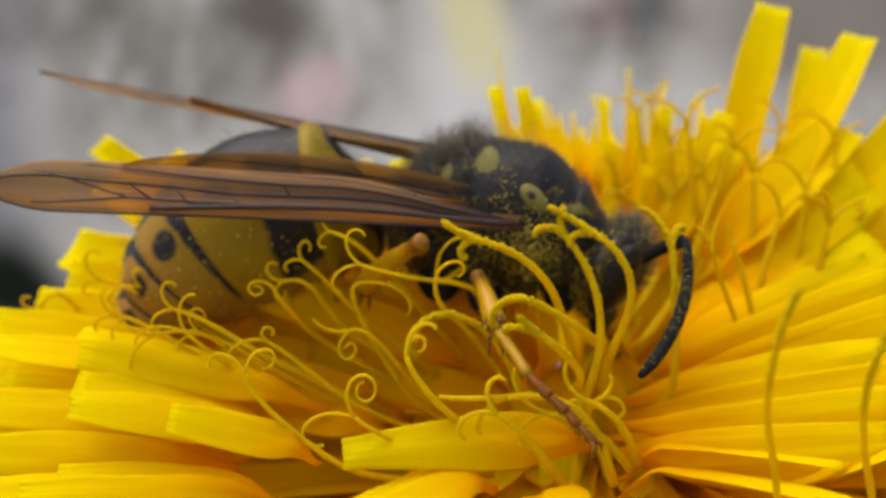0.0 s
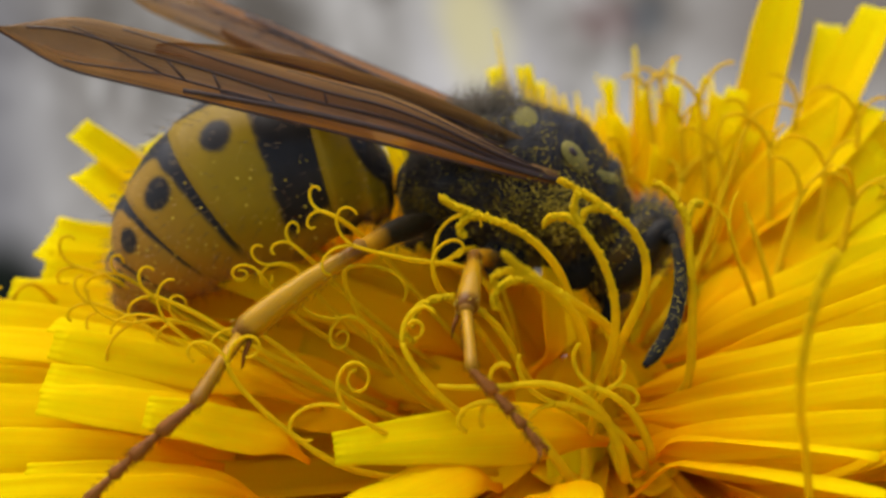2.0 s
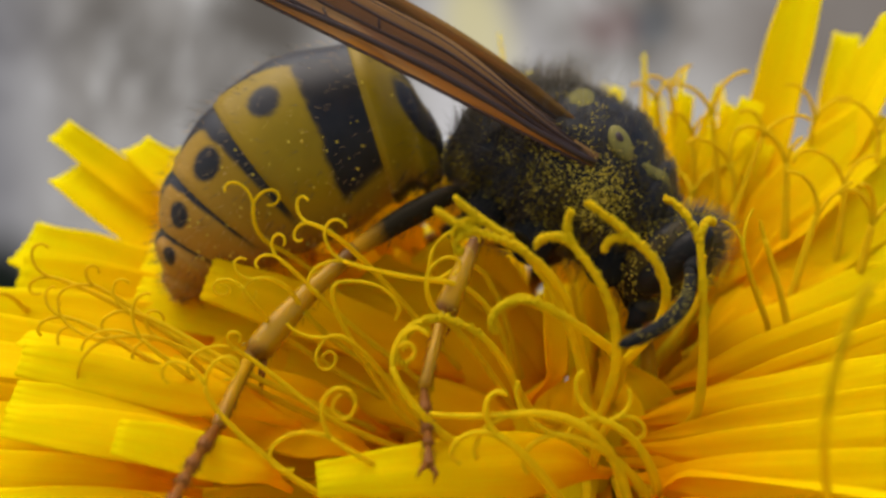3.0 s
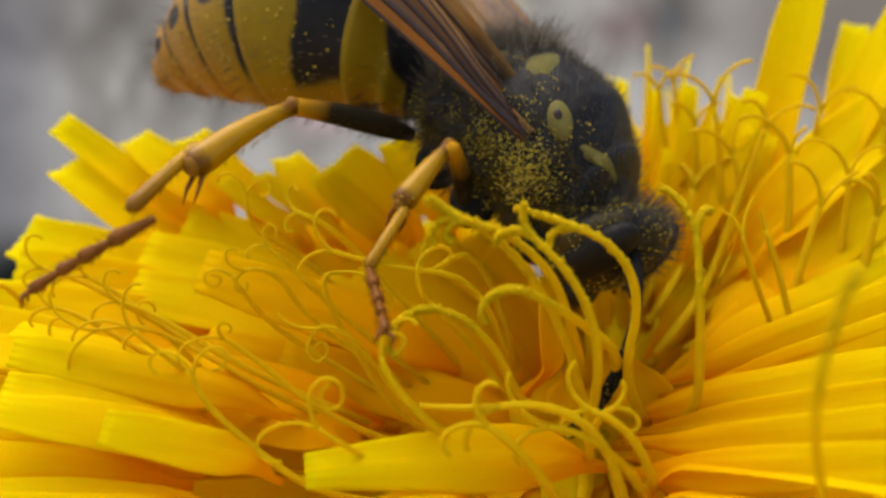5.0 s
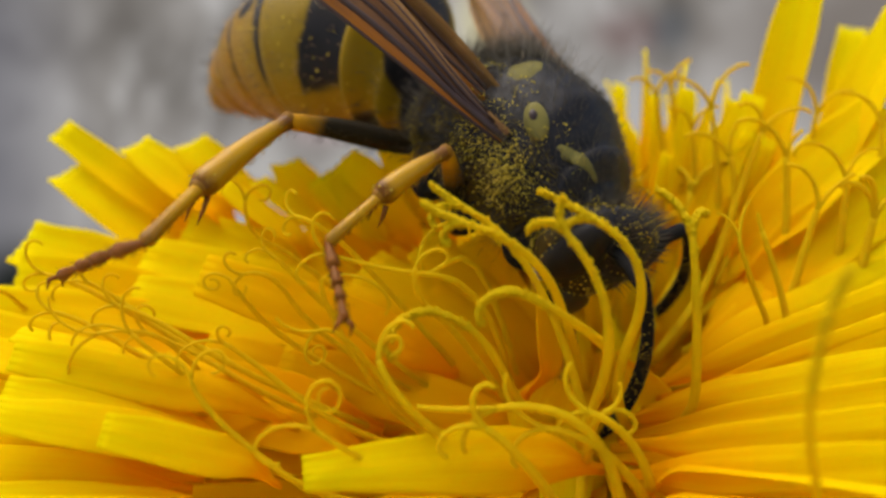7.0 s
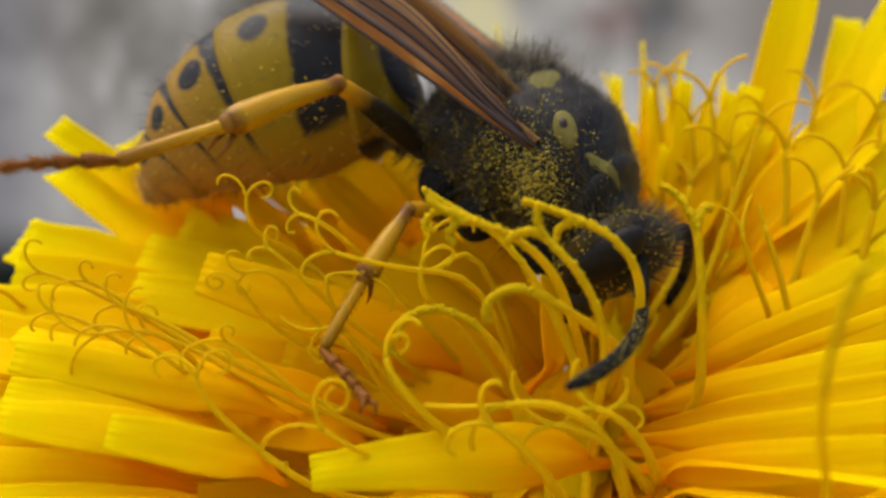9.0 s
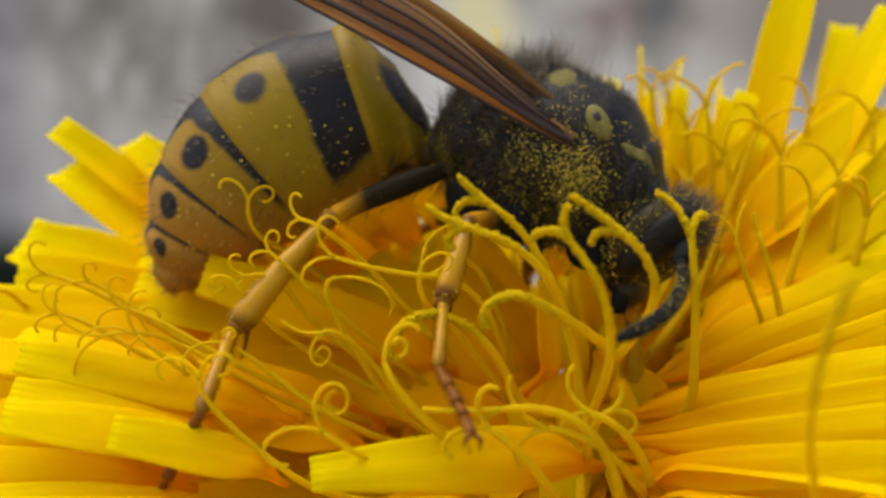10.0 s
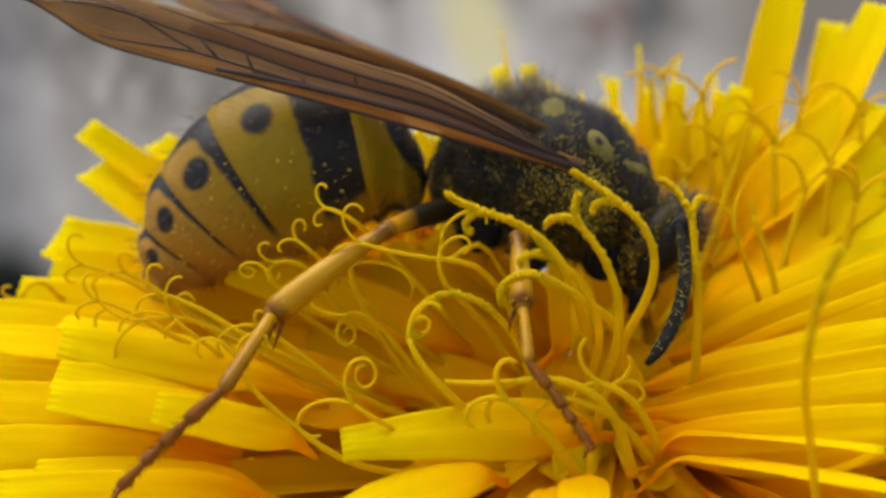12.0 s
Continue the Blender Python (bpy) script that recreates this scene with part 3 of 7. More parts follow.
    ray_petal((7.00, 1.00, -1.79), (12.14, 2.40, 1.63), 2.20, (4, -6), 0.05, 0.12, 14, 24)
    ray_petal((6.69, 0.30, -2.48), (11.93, 1.20, 0.17), 2.20, (4, -8), 0.00, 0.12, 15, 25)
    ray_petal((6.12, -0.40, -2.99), (11.52, 0.20, -1.19), 2.20, (4, -8), -0.03, 0.12, 16, 25)
    ray_petal((5.30, 3.00, -0.99), (7.11, 6.00, 4.35), 0.50, (2, 4), 0.14, 0.10, 17, 17)
    ray_petal((5.67, 2.60, -1.22), (7.67, 5.00, 3.83), 0.60, (2, 4), 0.14, 0.10, 18, 19)
    ray_petal((6.02, 2.20, -1.45), (8.55, 4.50, 3.36), 0.85, (2, 4), 0.14, 0.10, 19, 20)
    ray_petal((-5.13, 3.50, -0.99), (-10.50, 4.50, 2.53), 1.00, (-2, 3), 0.15, 0.10, 20, -15)
    ray_petal((-4.89, 3.00, -1.68), (-10.20, 4.00, 1.39), 1.70, (-2, 3), 0.12, 0.10, 21, -20)
    ray_petal((-4.70, 2.00, -2.09), (-10.70, 2.50, -0.37), 1.90, (-2, 3), 0.10, 0.10, 22, -22)
    ray_petal((-4.40, 1.20, -2.35), (-10.51, 1.50, -1.17), 2.00, (-2, 3), 0.08, 0.10, 23, -25)
    ray_petal((-4.25, 0.40, -2.59), (-11.04, 0.50, -1.84), 2.00, (-2, 3), 0.05, 0.10, 24, -25)
    ray_petal((-0.51, 2.40, -2.13), (-6.70, 3.20, 0.10), 1.30, (2, -4), 0.08, 0.10, 25, -25)
    ray_petal((-0.77, 1.40, -2.37), (-7.46, 2.20, -0.53), 1.40, (2, -4), 0.08, 0.10, 26, -25)
    ray_petal((-0.73, 0.60, -2.61), (-7.39, 1.00, -1.35), 1.40, (2, -4), 0.05, 0.10, 27, -28)
    ray_petal((5.97, 5.00, -0.32), (6.10, 7.50, 4.89), 0.50, (0, 4), 0.20, 0.03, 28, 10)
    ray_petal((6.62, 5.50, -0.39), (5.25, 9.00, 4.38), 0.50, (0, -6), 0.20, 0.05, 29, 10)
    ray_petal((7.28, 6.00, -0.45), (7.05, 9.00, 3.65), 0.60, (0, 4), 0.20, 0.05, 30, 10)
    ray_petal((8.38, 6.00, -0.45), (9.13, 9.50, 4.55), 0.60, (6, -12), 0.20, 0.05, 31, 12)
    ray_petal((2.59, 5.00, 0.03), (1.76, 8.00, 5.48), 0.30, (0, 4), 0.25, 0.03, 32, 10)
    ray_petal((3.13, 5.00, 0.03), (3.28, 8.00, 3.93), 0.45, (0, -4), 0.25, 0.05, 33, 10)
    ray_petal((-5.01, 3.00, -0.05), (-8.42, 4.50, 2.05), 1.30, (0, 4), 0.14, 0.12, 34, 10)
    ray_petal((-4.37, 3.50, -0.11), (-7.02, 5.00, 2.12), 1.30, (0, 4), 0.14, 0.12, 35, 10)
    ray_petal((-2.55, 3.50, -0.41), (-4.31, 5.00, 1.81), 1.30, (0, -6), 0.14, 0.12, 36, 10)
    ray_petal((3.98, -3.50, -3.87), (-2.08, -5.60, -3.45), 1.30, (8, -12), -0.05, 0.10, 37, -38, False, 0.35)
    ray_petal((-3.50, -3.50, -3.80), (-8.29, -4.00, -2.68), 1.50, (4, -6), -0.05, 0.16, 38, -28)
    ray_petal((-2.42, -4.50, -3.93), (-5.78, -5.20, -2.87), 0.85, (6, -8), -0.06, 0.14, 39, -30)
    ray_petal((-2.64, -2.80, -3.15), (-8.68, -2.50, -1.84), 1.50, (4, -5), -0.05, 0.16, 40, -25)
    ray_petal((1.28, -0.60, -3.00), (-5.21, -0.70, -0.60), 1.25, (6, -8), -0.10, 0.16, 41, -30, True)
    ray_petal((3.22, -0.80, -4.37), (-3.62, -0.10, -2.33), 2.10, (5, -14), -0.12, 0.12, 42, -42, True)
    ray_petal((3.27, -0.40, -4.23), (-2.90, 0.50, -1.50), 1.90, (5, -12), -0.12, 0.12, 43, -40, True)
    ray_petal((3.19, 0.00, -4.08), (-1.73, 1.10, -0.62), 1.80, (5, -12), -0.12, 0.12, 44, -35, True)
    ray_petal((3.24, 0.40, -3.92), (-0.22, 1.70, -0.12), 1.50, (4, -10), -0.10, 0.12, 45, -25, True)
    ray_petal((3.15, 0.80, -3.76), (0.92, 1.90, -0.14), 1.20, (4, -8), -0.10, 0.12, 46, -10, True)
    ray_petal((2.52, -2.20, -3.16), (2.47, -1.60, -0.63), 0.80, (2, -4), 0.25, 0.05, 47, 60, True)
    ray_petal((3.74, -2.20, -3.77), (10.41, -3.86, -1.98), 1.35, (10, -12), -0.05, 0.14, 48, 58)
    ray_petal((3.58, -3.20, -4.16), (9.33, -6.14, -2.62), 1.35, (8, -12), -0.05, 0.14, 49, 58)
    ray_petal((4.72, -1.50, -3.35), (11.40, -2.14, -0.57), 1.35, (8, -8), -0.05, 0.14, 50, 58)
    ray_petal((5.09, -0.40, -3.40), (11.63, 0.50, -0.56), 1.70, (6, -10), -0.08, 0.14, 51, 25)
    ray_petal((3.75, -3.60, -4.36), (8.15, -6.50, -3.59), 1.35, (8, -12), -0.05, 0.14, 52, -30)
    ray_petal((4.30, -1.80, -3.77), (11.70, -3.08, -1.45), 1.35, (8, -8), -0.05, 0.14, 53, 58)
    ray_petal((3.63, -3.00, -4.47), (10.90, -5.05, -3.77), 1.60, (4, -8), -0.05, 0.14, 54, 58)
    ray_petal((3.72, -2.40, -4.07), (11.55, -3.68, -2.51), 1.60, (4, -8), -0.05, 0.14, 55, 58)
    ray_petal((5.11, 0.30, -3.46), (12.46, 2.20, -0.23), 1.70, (4, -8), -0.05, 0.14, 56, 25)
    ray_petal((-4.77, -2.60, -3.92), (-11.21, -2.60, -3.06), 1.70, (4, -6), -0.05, 0.14, 57, -28)
    ray_petal((-4.62, -3.40, -4.43), (-10.65, -3.80, -3.85), 1.70, (4, -6), -0.05, 0.14, 58, -28)
    ray_petal((-4.46, -4.20, -4.89), (-10.18, -4.80, -4.47), 1.70, (4, -6), -0.05, 0.14, 59, -28)
    ray_petal((-5.09, -1.00, -3.02), (-12.21, -0.60, -2.46), 1.70, (4, -6), -0.05, 0.14, 60, -28)
    ray_petal((6.06, 1.60, -2.50), (11.72, 3.60, 3.22), 1.90, (4, -8), -0.06, 0.12, 61, 24)
    ray_petal((5.79, 1.00, -2.94), (11.88, 2.40, 1.20), 1.90, (4, -8), -0.06, 0.12, 62, 25)
    ray_petal((5.73, 0.70, -3.14), (11.94, 1.80, 0.25), 1.90, (4, -8), -0.06, 0.12, 63, 25)
    ray_petal((5.49, 0.20, -3.43), (11.91, 1.00, -0.91), 1.90, (4, -8), -0.06, 0.12, 64, 25)
    ray_petal((1.42, -4.50, -4.14), (-1.97, -6.50, -4.55), 1.30, (6, -12), -0.05, 0.14, 65, -30)
    ray_petal((2.51, -4.50, -4.47), (1.77, -7.50, -4.27), 1.60, (0, -18), -0.05, 0.14, 66, -10)
    ray_petal((-3.22, -4.20, -4.99), (-8.55, -5.50, -4.21), 1.50, (4, -8), -0.05, 0.16, 67, -30)
    ray_petal((-4.86, -1.80, -2.91), (-11.26, -1.50, -1.86), 1.70, (4, -5), -0.05, 0.16, 68, -22)

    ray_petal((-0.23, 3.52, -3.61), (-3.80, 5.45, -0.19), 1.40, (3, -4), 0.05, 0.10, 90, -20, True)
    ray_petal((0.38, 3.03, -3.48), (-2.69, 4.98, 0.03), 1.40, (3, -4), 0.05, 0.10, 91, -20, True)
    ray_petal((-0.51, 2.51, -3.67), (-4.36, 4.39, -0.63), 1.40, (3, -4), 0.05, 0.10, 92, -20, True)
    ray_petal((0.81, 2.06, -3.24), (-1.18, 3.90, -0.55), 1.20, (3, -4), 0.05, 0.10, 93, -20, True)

    ray_petal((3.18, 4.40, 1.32), (2.56, 6.20, 3.94), 0.50, (0, 4), 0.20, 0.05, 94, 8)
    ray_petal((3.54, 4.90, 1.28), (3.06, 6.70, 3.73), 0.45, (0, 1), 0.20, 0.05, 95, 2)
    ray_petal((3.87, 5.40, 1.07), (3.52, 7.20, 3.83), 0.55, (0, -2), 0.20, 0.05, 96, -4)
    ray_petal((3.95, 4.40, 1.15), (3.78, 6.20, 3.46), 0.50, (0, 4), 0.20, 0.05, 97, -10)
    ray_petal((4.24, 4.90, 1.02), (4.21, 6.70, 3.55), 0.50, (0, 1), 0.20, 0.05, 98, 8)
    ray_petal((4.58, 5.40, 0.98), (4.62, 7.20, 3.14), 0.55, (0, -2), 0.20, 0.05, 99, 2)
    ray_petal((4.64, 4.40, 0.97), (4.87, 6.20, 3.28), 0.50, (0, 4), 0.20, 0.05, 100, -4)
    ray_petal((4.97, 4.90, 0.93), (5.29, 6.70, 2.91), 0.60, (0, 1), 0.20, 0.05, 101, -10)
    ray_petal((2.88, 5.40, 1.25), (2.18, 7.20, 3.27), 0.50, (0, -2), 0.20, 0.05, 102, 8)

    # styles that stand out: foot, a point on the way, the fork, then (turns, length, roll) of each stigma
    arched_style(flower, Vector((4.07, -4.20, -4.24)), Vector((3.18, -4.80, -3.24)), Vector((2.26, -4.90, -2.89)), [(0.3, 1.8, 0), (-0.4, 1.5, 10)], 0.15)
    arched_style(flower, Vector((4.28, -4.20, -4.01)), Vector((3.72, -4.70, -3.05)), Vector((3.05, -4.80, -2.61)), [(0.35, 1.5, 0), (-0.5, 1.3, 0)], 0.15)
    style_low = arched_style(flower, Vector((3.12, -3.00, -2.91)), Vector((2.31, -4.00, -0.40)), Vector((1.01, -4.50, 0.99)), [(0.04, 1.0, 0), (-0.45, 1.2, 0)], 0.15)
    style_mid = arched_style(flower, Vector((3.20, -3.60, -3.08)), Vector((3.43, -4.50, -1.05)), Vector((2.57, -4.80, 0.67)), [(0.2, 0.8, 0), (-0.32, 1.0, 0)], 0.16)
    style_far = arched_style(flower, Vector((3.98, -3.40, -1.63)), Vector((4.28, -4.20, -0.35)), Vector((3.58, -4.50, 0.70)), [(-0.02, 1.7, 0), (-0.36, 1.0, 0)], 0.16)
    arched_style(flower, Vector((5.42, -3.00, -2.66)), Vector((5.30, -3.40, -0.94)), Vector((5.16, -3.40, 0.53)), [(0.35, 1.0, 40), (-0.15, 1.5, -30)], 0.16)
    arched_style(flower, Vector((-3.52, -2.00, -1.47)), Vector((-3.75, -2.60, -0.93)), Vector((-3.99, -2.80, -0.49)), [(-1.2, 1.9, 0)], 0.12)
    arched_style(flower, Vector((-2.91, -2.00, -1.03)), Vector((-3.26, -2.40, -0.49)), Vector((-3.74, -2.60, -0.40)), [(0.6, 1.2, 0), (-0.8, 1.2, 0)], 0.12)
    arched_style(flower, Vector((-2.55, -2.00, -0.79)), Vector((-2.96, -2.40, -0.25)), Vector((-3.29, -2.50, 0.06)), [(0.75, 1.2, 0), (-0.5, 0.9, 20)], 0.12)
    arched_style(flower, Vector((-1.77, -2.50, 0.25)), Vector((-2.17, -3.00, 0.65)), Vector((-2.57, -3.00, 0.82)), [(0.6, 1.2, 0), (-0.6, 1.0, 0)], 0.12)
    arched_style(flower, Vector((-0.99, -2.00, -3.12)), Vector((-1.98, -2.80, -1.11)), Vector((-1.95, -3.00, -0.38)), [(0.28, 2.0, 0), (0.38, 2.4, 15)], 0.13)
    arched_style(flower, Vector((-0.72, -4.70, -3.75)), Vector((-1.31, -5.20, -3.25)), Vector((-1.85, -5.40, -2.81)), [(1.35, 3.6, 0), (-0.62, 2.6, 0)], 0.13)
    arched_style(flower, Vector((0.55, -4.50, -3.37)), Vector((-0.35, -4.90, -2.38)), Vector((-0.77, -4.90, -1.63)), [(0.45, 1.6, 0), (0.8, 1.5, 30)], 0.14)
    arched_style(flower, Vector((3.68, -4.50, -4.24)), Vector((2.83, -4.90, -2.78)), Vector((1.36, -5.00, -2.49)), [(0.03, 2.0, 0), (-0.3, 1.5, 0)], 0.17)
    arched_style(flower, Vector((2.48, -4.70, -4.39)), Vector((1.79, -5.00, -3.40)), Vector((1.16, -5.10, -2.84)), [(-0.5, 1.8, 0), (0.5, 1.6, 0)], 0.17)
    arched_style(flower, Vector((3.15, -4.00, -3.52)), Vector((3.22, -4.50, -2.90)), Vector((3.46, -4.60, -2.63)), [(0.5, 1.2, 0), (-0.3, 0.8, 0)], 0.14)
    arched_style(flower, Vector((-4.61, -2.60, -2.85)), Vector((-5.36, -3.20, -1.99)), Vector((-5.85, -3.40, -1.48)), [(-0.35, 1.9, 0), (0.4, 1.6, 0)], 0.12)
    arched_style(flower, Vector((-5.12, -2.40, -2.18)), Vector((-5.70, -2.80, -1.61)), Vector((-6.67, -3.00, -1.58)), [(-0.4, 2.0, 0), (0.3, 1.8, 0)], 0.12)
    arched_style(flower, Vector((-2.65, -4.40, -3.99)), Vector((-3.83, -4.70, -2.80)), Vector((-4.25, -4.80, -2.02)), [(0.8, 2.0, 0), (-0.6, 1.8, 0)], 0.13)
    arched_style(flower, Vector((-0.87, -2.40, -2.78)), Vector((-1.61, -3.00, -1.68)), Vector((-2.15, -3.20, -1.46)), [(-1.1, 2.2, 0), (0.2, 1.2, 0)], 0.13)
    arched_style(flower, Vector((1.69, -3.00, -2.59)), Vector((1.00, -3.60, -1.42)), Vector((0.13, -3.80, -0.93)), [(-0.45, 2.2, 0), (-0.3, 1.4, 20)], 0.14)
    arched_style(flower, Vector((0.42, -2.00, -0.21)), Vector((-0.09, -2.60, -0.36)), Vector((-0.08, -2.80, 0.25)), [(0.45, 1.8, 0), (0.3, 1.2, 0)], 0.12)
    arched_style(flower, Vector((2.63, -3.60, -0.85)), Vector((1.93, -4.20, 0.22)), Vector((0.77, -4.40, 0.82)), [(0.05, 1.2, 0), (-0.5, 1.0, 0)], 0.15)
    arched_style(flower, Vector((-3.56, -0.50, -0.05)), Vector((-3.95, -1.00, 0.39)), Vector((-4.02, -1.20, 1.03)), [(0.8, 1.6, 0), (-0.5, 1.4, 0)], 0.12)
    arched_style(flower, Vector((7.40, -1.00, -1.58)), Vector((6.78, -1.50, -0.34)), Vector((6.59, -1.60, 0.24)), [(0.1, 1.2, 0), (-0.2, 1.0, 0)], 0.13)
    arched_style(flower, Vector((5.98, -8.00, -2.50)), Vector((5.53, -9.00, -1.14)), Vector((5.57, -9.50, 0.23)), [(0.05, 0.7, 0)], 0.13)
    arched_style(flower, Vector((7.83, -8.00, -3.25)), Vector((7.17, -9.00, -1.44)), Vector((7.22, -9.50, -0.14)), [(0.05, 0.7, 0)], 0.13)
    arched_style(flower, Vector((-9.95, 0.50, -1.59)), Vector((-10.19, 0.00, -1.19)), Vector((-10.58, 0.00, -1.49)), [(-0.2, 1.4, 0), (0.7, 1.4, 0)], 0.12)
    arched_style(flower, Vector((0.21, -3.20, -1.11)), Vector((-0.11, -3.80, -0.60)), Vector((-0.15, -4.00, -0.05)), [(0.65, 1.5, 0), (0.2, 0.6, 0)], 0.13)
    arched_style(flower, Vector((0.21, -3.00, -0.35)), Vector((-0.82, -3.40, -0.15)), Vector((-1.82, -3.60, 0.14)), [(-0.5, 1.6, 0), (0.6, 1.8, 0)], 0.12)
    arched_style(flower, Vector((3.41, -3.60, -1.55)), Vector((2.53, -4.40, -0.85)), Vector((1.75, -4.80, -0.40)), [(-0.45, 1.6, 0), (-0.2, 0.9, 0)], 0.16)
    arched_style(flower, Vector((7.39, 3.00, -0.91)), Vector((7.28, 3.00, 1.30)), Vector((7.07, 3.00, 3.11)), [(-0.27, 1.9, 0), (0.28, 2.1, 0)], 0.16)
    arched_style(flower, Vector((7.05, 2.40, -1.12)), Vector((7.52, 2.40, 0.62)), Vector((7.41, 2.40, 1.90)), [(-0.30, 1.9, 10), (0.12, 1.2, 0)], 0.16)
    arched_style(flower, Vector((7.12, 2.20, -0.65)), Vector((7.69, 2.20, 1.20)), Vector((8.13, 2.20, 2.53)), [(-0.42, 1.5, 0), (0.30, 1.9, 0)], 0.16)
    arched_style(flower, Vector((8.68, 1.80, -0.31)), Vector((8.67, 1.80, 0.81)), Vector((8.62, 1.80, 1.92)), [(-0.33, 2.3, 0), (0.16, 1.0, 0)], 0.17)
    arched_style(flower, Vector((9.79, 1.40, -0.67)), Vector((9.91, 1.40, 0.43)), Vector((9.93, 1.40, 1.39)), [(-0.45, 2.6, 0), (0.30, 1.6, 0)], 0.15)
    arched_style(flower, Vector((8.56, 0.80, -1.27)), Vector((8.86, 0.80, -0.05)), Vector((9.06, 0.80, 0.69)), [(-0.33, 2.0, 0), (0.12, 1.6, 0)], 0.16)
    arched_style(flower, Vector((10.04, 0.80, -1.54)), Vector((10.21, 0.80, -0.45)), Vector((10.39, 0.80, 0.49)), [(-0.40, 1.9, 0), (-0.33, 2.1, 40), (0.22, 1.6, 0)], 0.19)
    arched_style(flower, Vector((9.73, 3.40, 1.28)), Vector((9.78, 3.40, 2.31)), Vector((9.87, 3.40, 2.97)), [(-0.33, 1.9, 0), (0.25, 1.6, 0)], 0.15)
    arched_style(flower, Vector((11.17, 2.60, 0.89)), Vector((11.22, 2.60, 1.75)), Vector((11.23, 2.60, 2.60)), [(-0.30, 2.0, 0), (0.30, 1.4, 0)], 0.15)
    arched_style(flower, Vector((8.04, -0.60, -1.93)), Vector((7.78, -0.60, -0.90)), Vector((7.36, -0.60, 0.31)), [(0.03, 0.6, 0)], 0.14)
    arched_style(flower, Vector((6.95, 3.60, 0.81)), Vector((6.79, 3.60, 1.86)), Vector((6.74, 3.60, 2.60)), [(-0.30, 1.3, 0), (0.30, 1.3, 0)], 0.15)
    arched_style(flower, Vector((6.11, 4.20, 1.99)), Vector((5.97, 4.20, 2.90)), Vector((5.89, 4.20, 3.50)), [(-0.35, 1.3, 0), (0.35, 1.3, 0)], 0.15)
    arched_style(flower, Vector((6.68, 4.60, 1.36)), Vector((6.51, 4.60, 2.75)), Vector((6.36, 4.60, 3.74)), [(-0.30, 1.2, 0), (0.26, 1.3, 0)], 0.15)
    # a fringe of small curled styles over the outer petals
    for k, (x, y, z) in enumerate(((-7.73, -2.60, -1.21), (-6.19, -3.10, -0.98), (-5.73, -2.60, -1.67), (-4.08, -3.10, -1.73), (-7.45, -2.60, -2.16), (-8.56, -1.20, -0.60), (-7.57, -1.20, -0.79))):
        fork = Vector((x, y, z))
        foot = fork + Vector((1.3 + 0.2 * (k % 3), 0.3, -0.75 - 0.12 * (k % 4)))
        mid = foot.lerp(fork, 0.5) + Vector((-0.12, 0, 0.14))
        arched_style(flower, foot, mid, fork, [(0.45 + 0.12 * (k % 4), 1.2 + 0.2 * (k % 3), 20 - 15 * (k % 4)), (-0.40 - 0.10 * (k % 3), 1.1 + 0.2 * (k % 4), 10 * (k % 5) - 20)], 0.125)
    return style_far, style_mid, style_low


style_far, style_mid, style_low = make_dandelion()

# ---- the wasp: x ahead, y to its left, z up, origin in the middle of the thorax ----
def with_pattern(data, values, warm=None):
    for name, numbers in (("Pattern", values), ("Warm", warm or [0.0] * len(values))):
        layer = data.attributes.new(name, "FLOAT", "POINT")
        layer.data.foreach_set("value", numbers)


def shell(bm, centre_of, half_of, u0, u1, rows, cols):
    """A closed skin round a bent axis; returns the (u, angle) of each vertex. angle 0 is the back."""
    told, rings = [], []
    for i in range(rows + 1):
        u = u0 + (u1 - u0) * i / rows
        c, x, z, (hy, hz) = *centre_of(u), half_of(u)
        ring = []
        for k in range(cols):
            a = 2 * math.pi * k / cols
            ring.append(bm.verts.new(c + Vector((0, 1, 0)) * math.sin(a) * hy + z * math.cos(a) * hz))
            told.append((u, a))
        rings.append(ring)
    for a, b in zip(rings, rings[1:]):
        for k in range(cols):
            bm.faces.new((a[k], b[k], b[(k + 1) % cols], a[(k + 1) % cols]))
    bm.faces.new(rings[0])
    bm.faces.new(rings[-1][::-1])
    return told


ABDOMEN_LONG, ABDOMEN_BEND = 7.2, 64.0
GIRTH = [(0.0, 0.48), (0.03, 0.9), (0.09, 1.48), (0.2, 2.1), (0.38, 2.33), (0.55, 2.2), (0.72, 1.76), (0.86, 1.14), (0.95, 0.58), (1.0, 0.13)]


def abdomen_axis(u):
    """Centre, backward direction and up direction at u along the abdomen, which bends down to its tip."""
    p, n = Vector((0, 0, 0)), 24
    for i in range(n):
        a = radians(ABDOMEN_BEND) * (u * (i + 0.5) / n) ** 1.2
        p = p + Vector((-math.cos(a), 0, -math.sin(a))) * (ABDOMEN_LONG * u / n)
    a = radians(ABDOMEN_BEND) * u ** 1.2
    up = Vector((-math.sin(a), 0, math.cos(a)))
    # the waist joins low on the blunt front of the first segment
    return p + up * 1.0 * ease(0.0, 0.18, u), Vector((-math.cos(a), 0, -math.sin(a))), up


SEGMENTS = [(0.0, 0.205), (0.205, 0.535), (0.535, 0.70), (0.70, 0.825), (0.825, 0.92), (0.92, 1.0)]


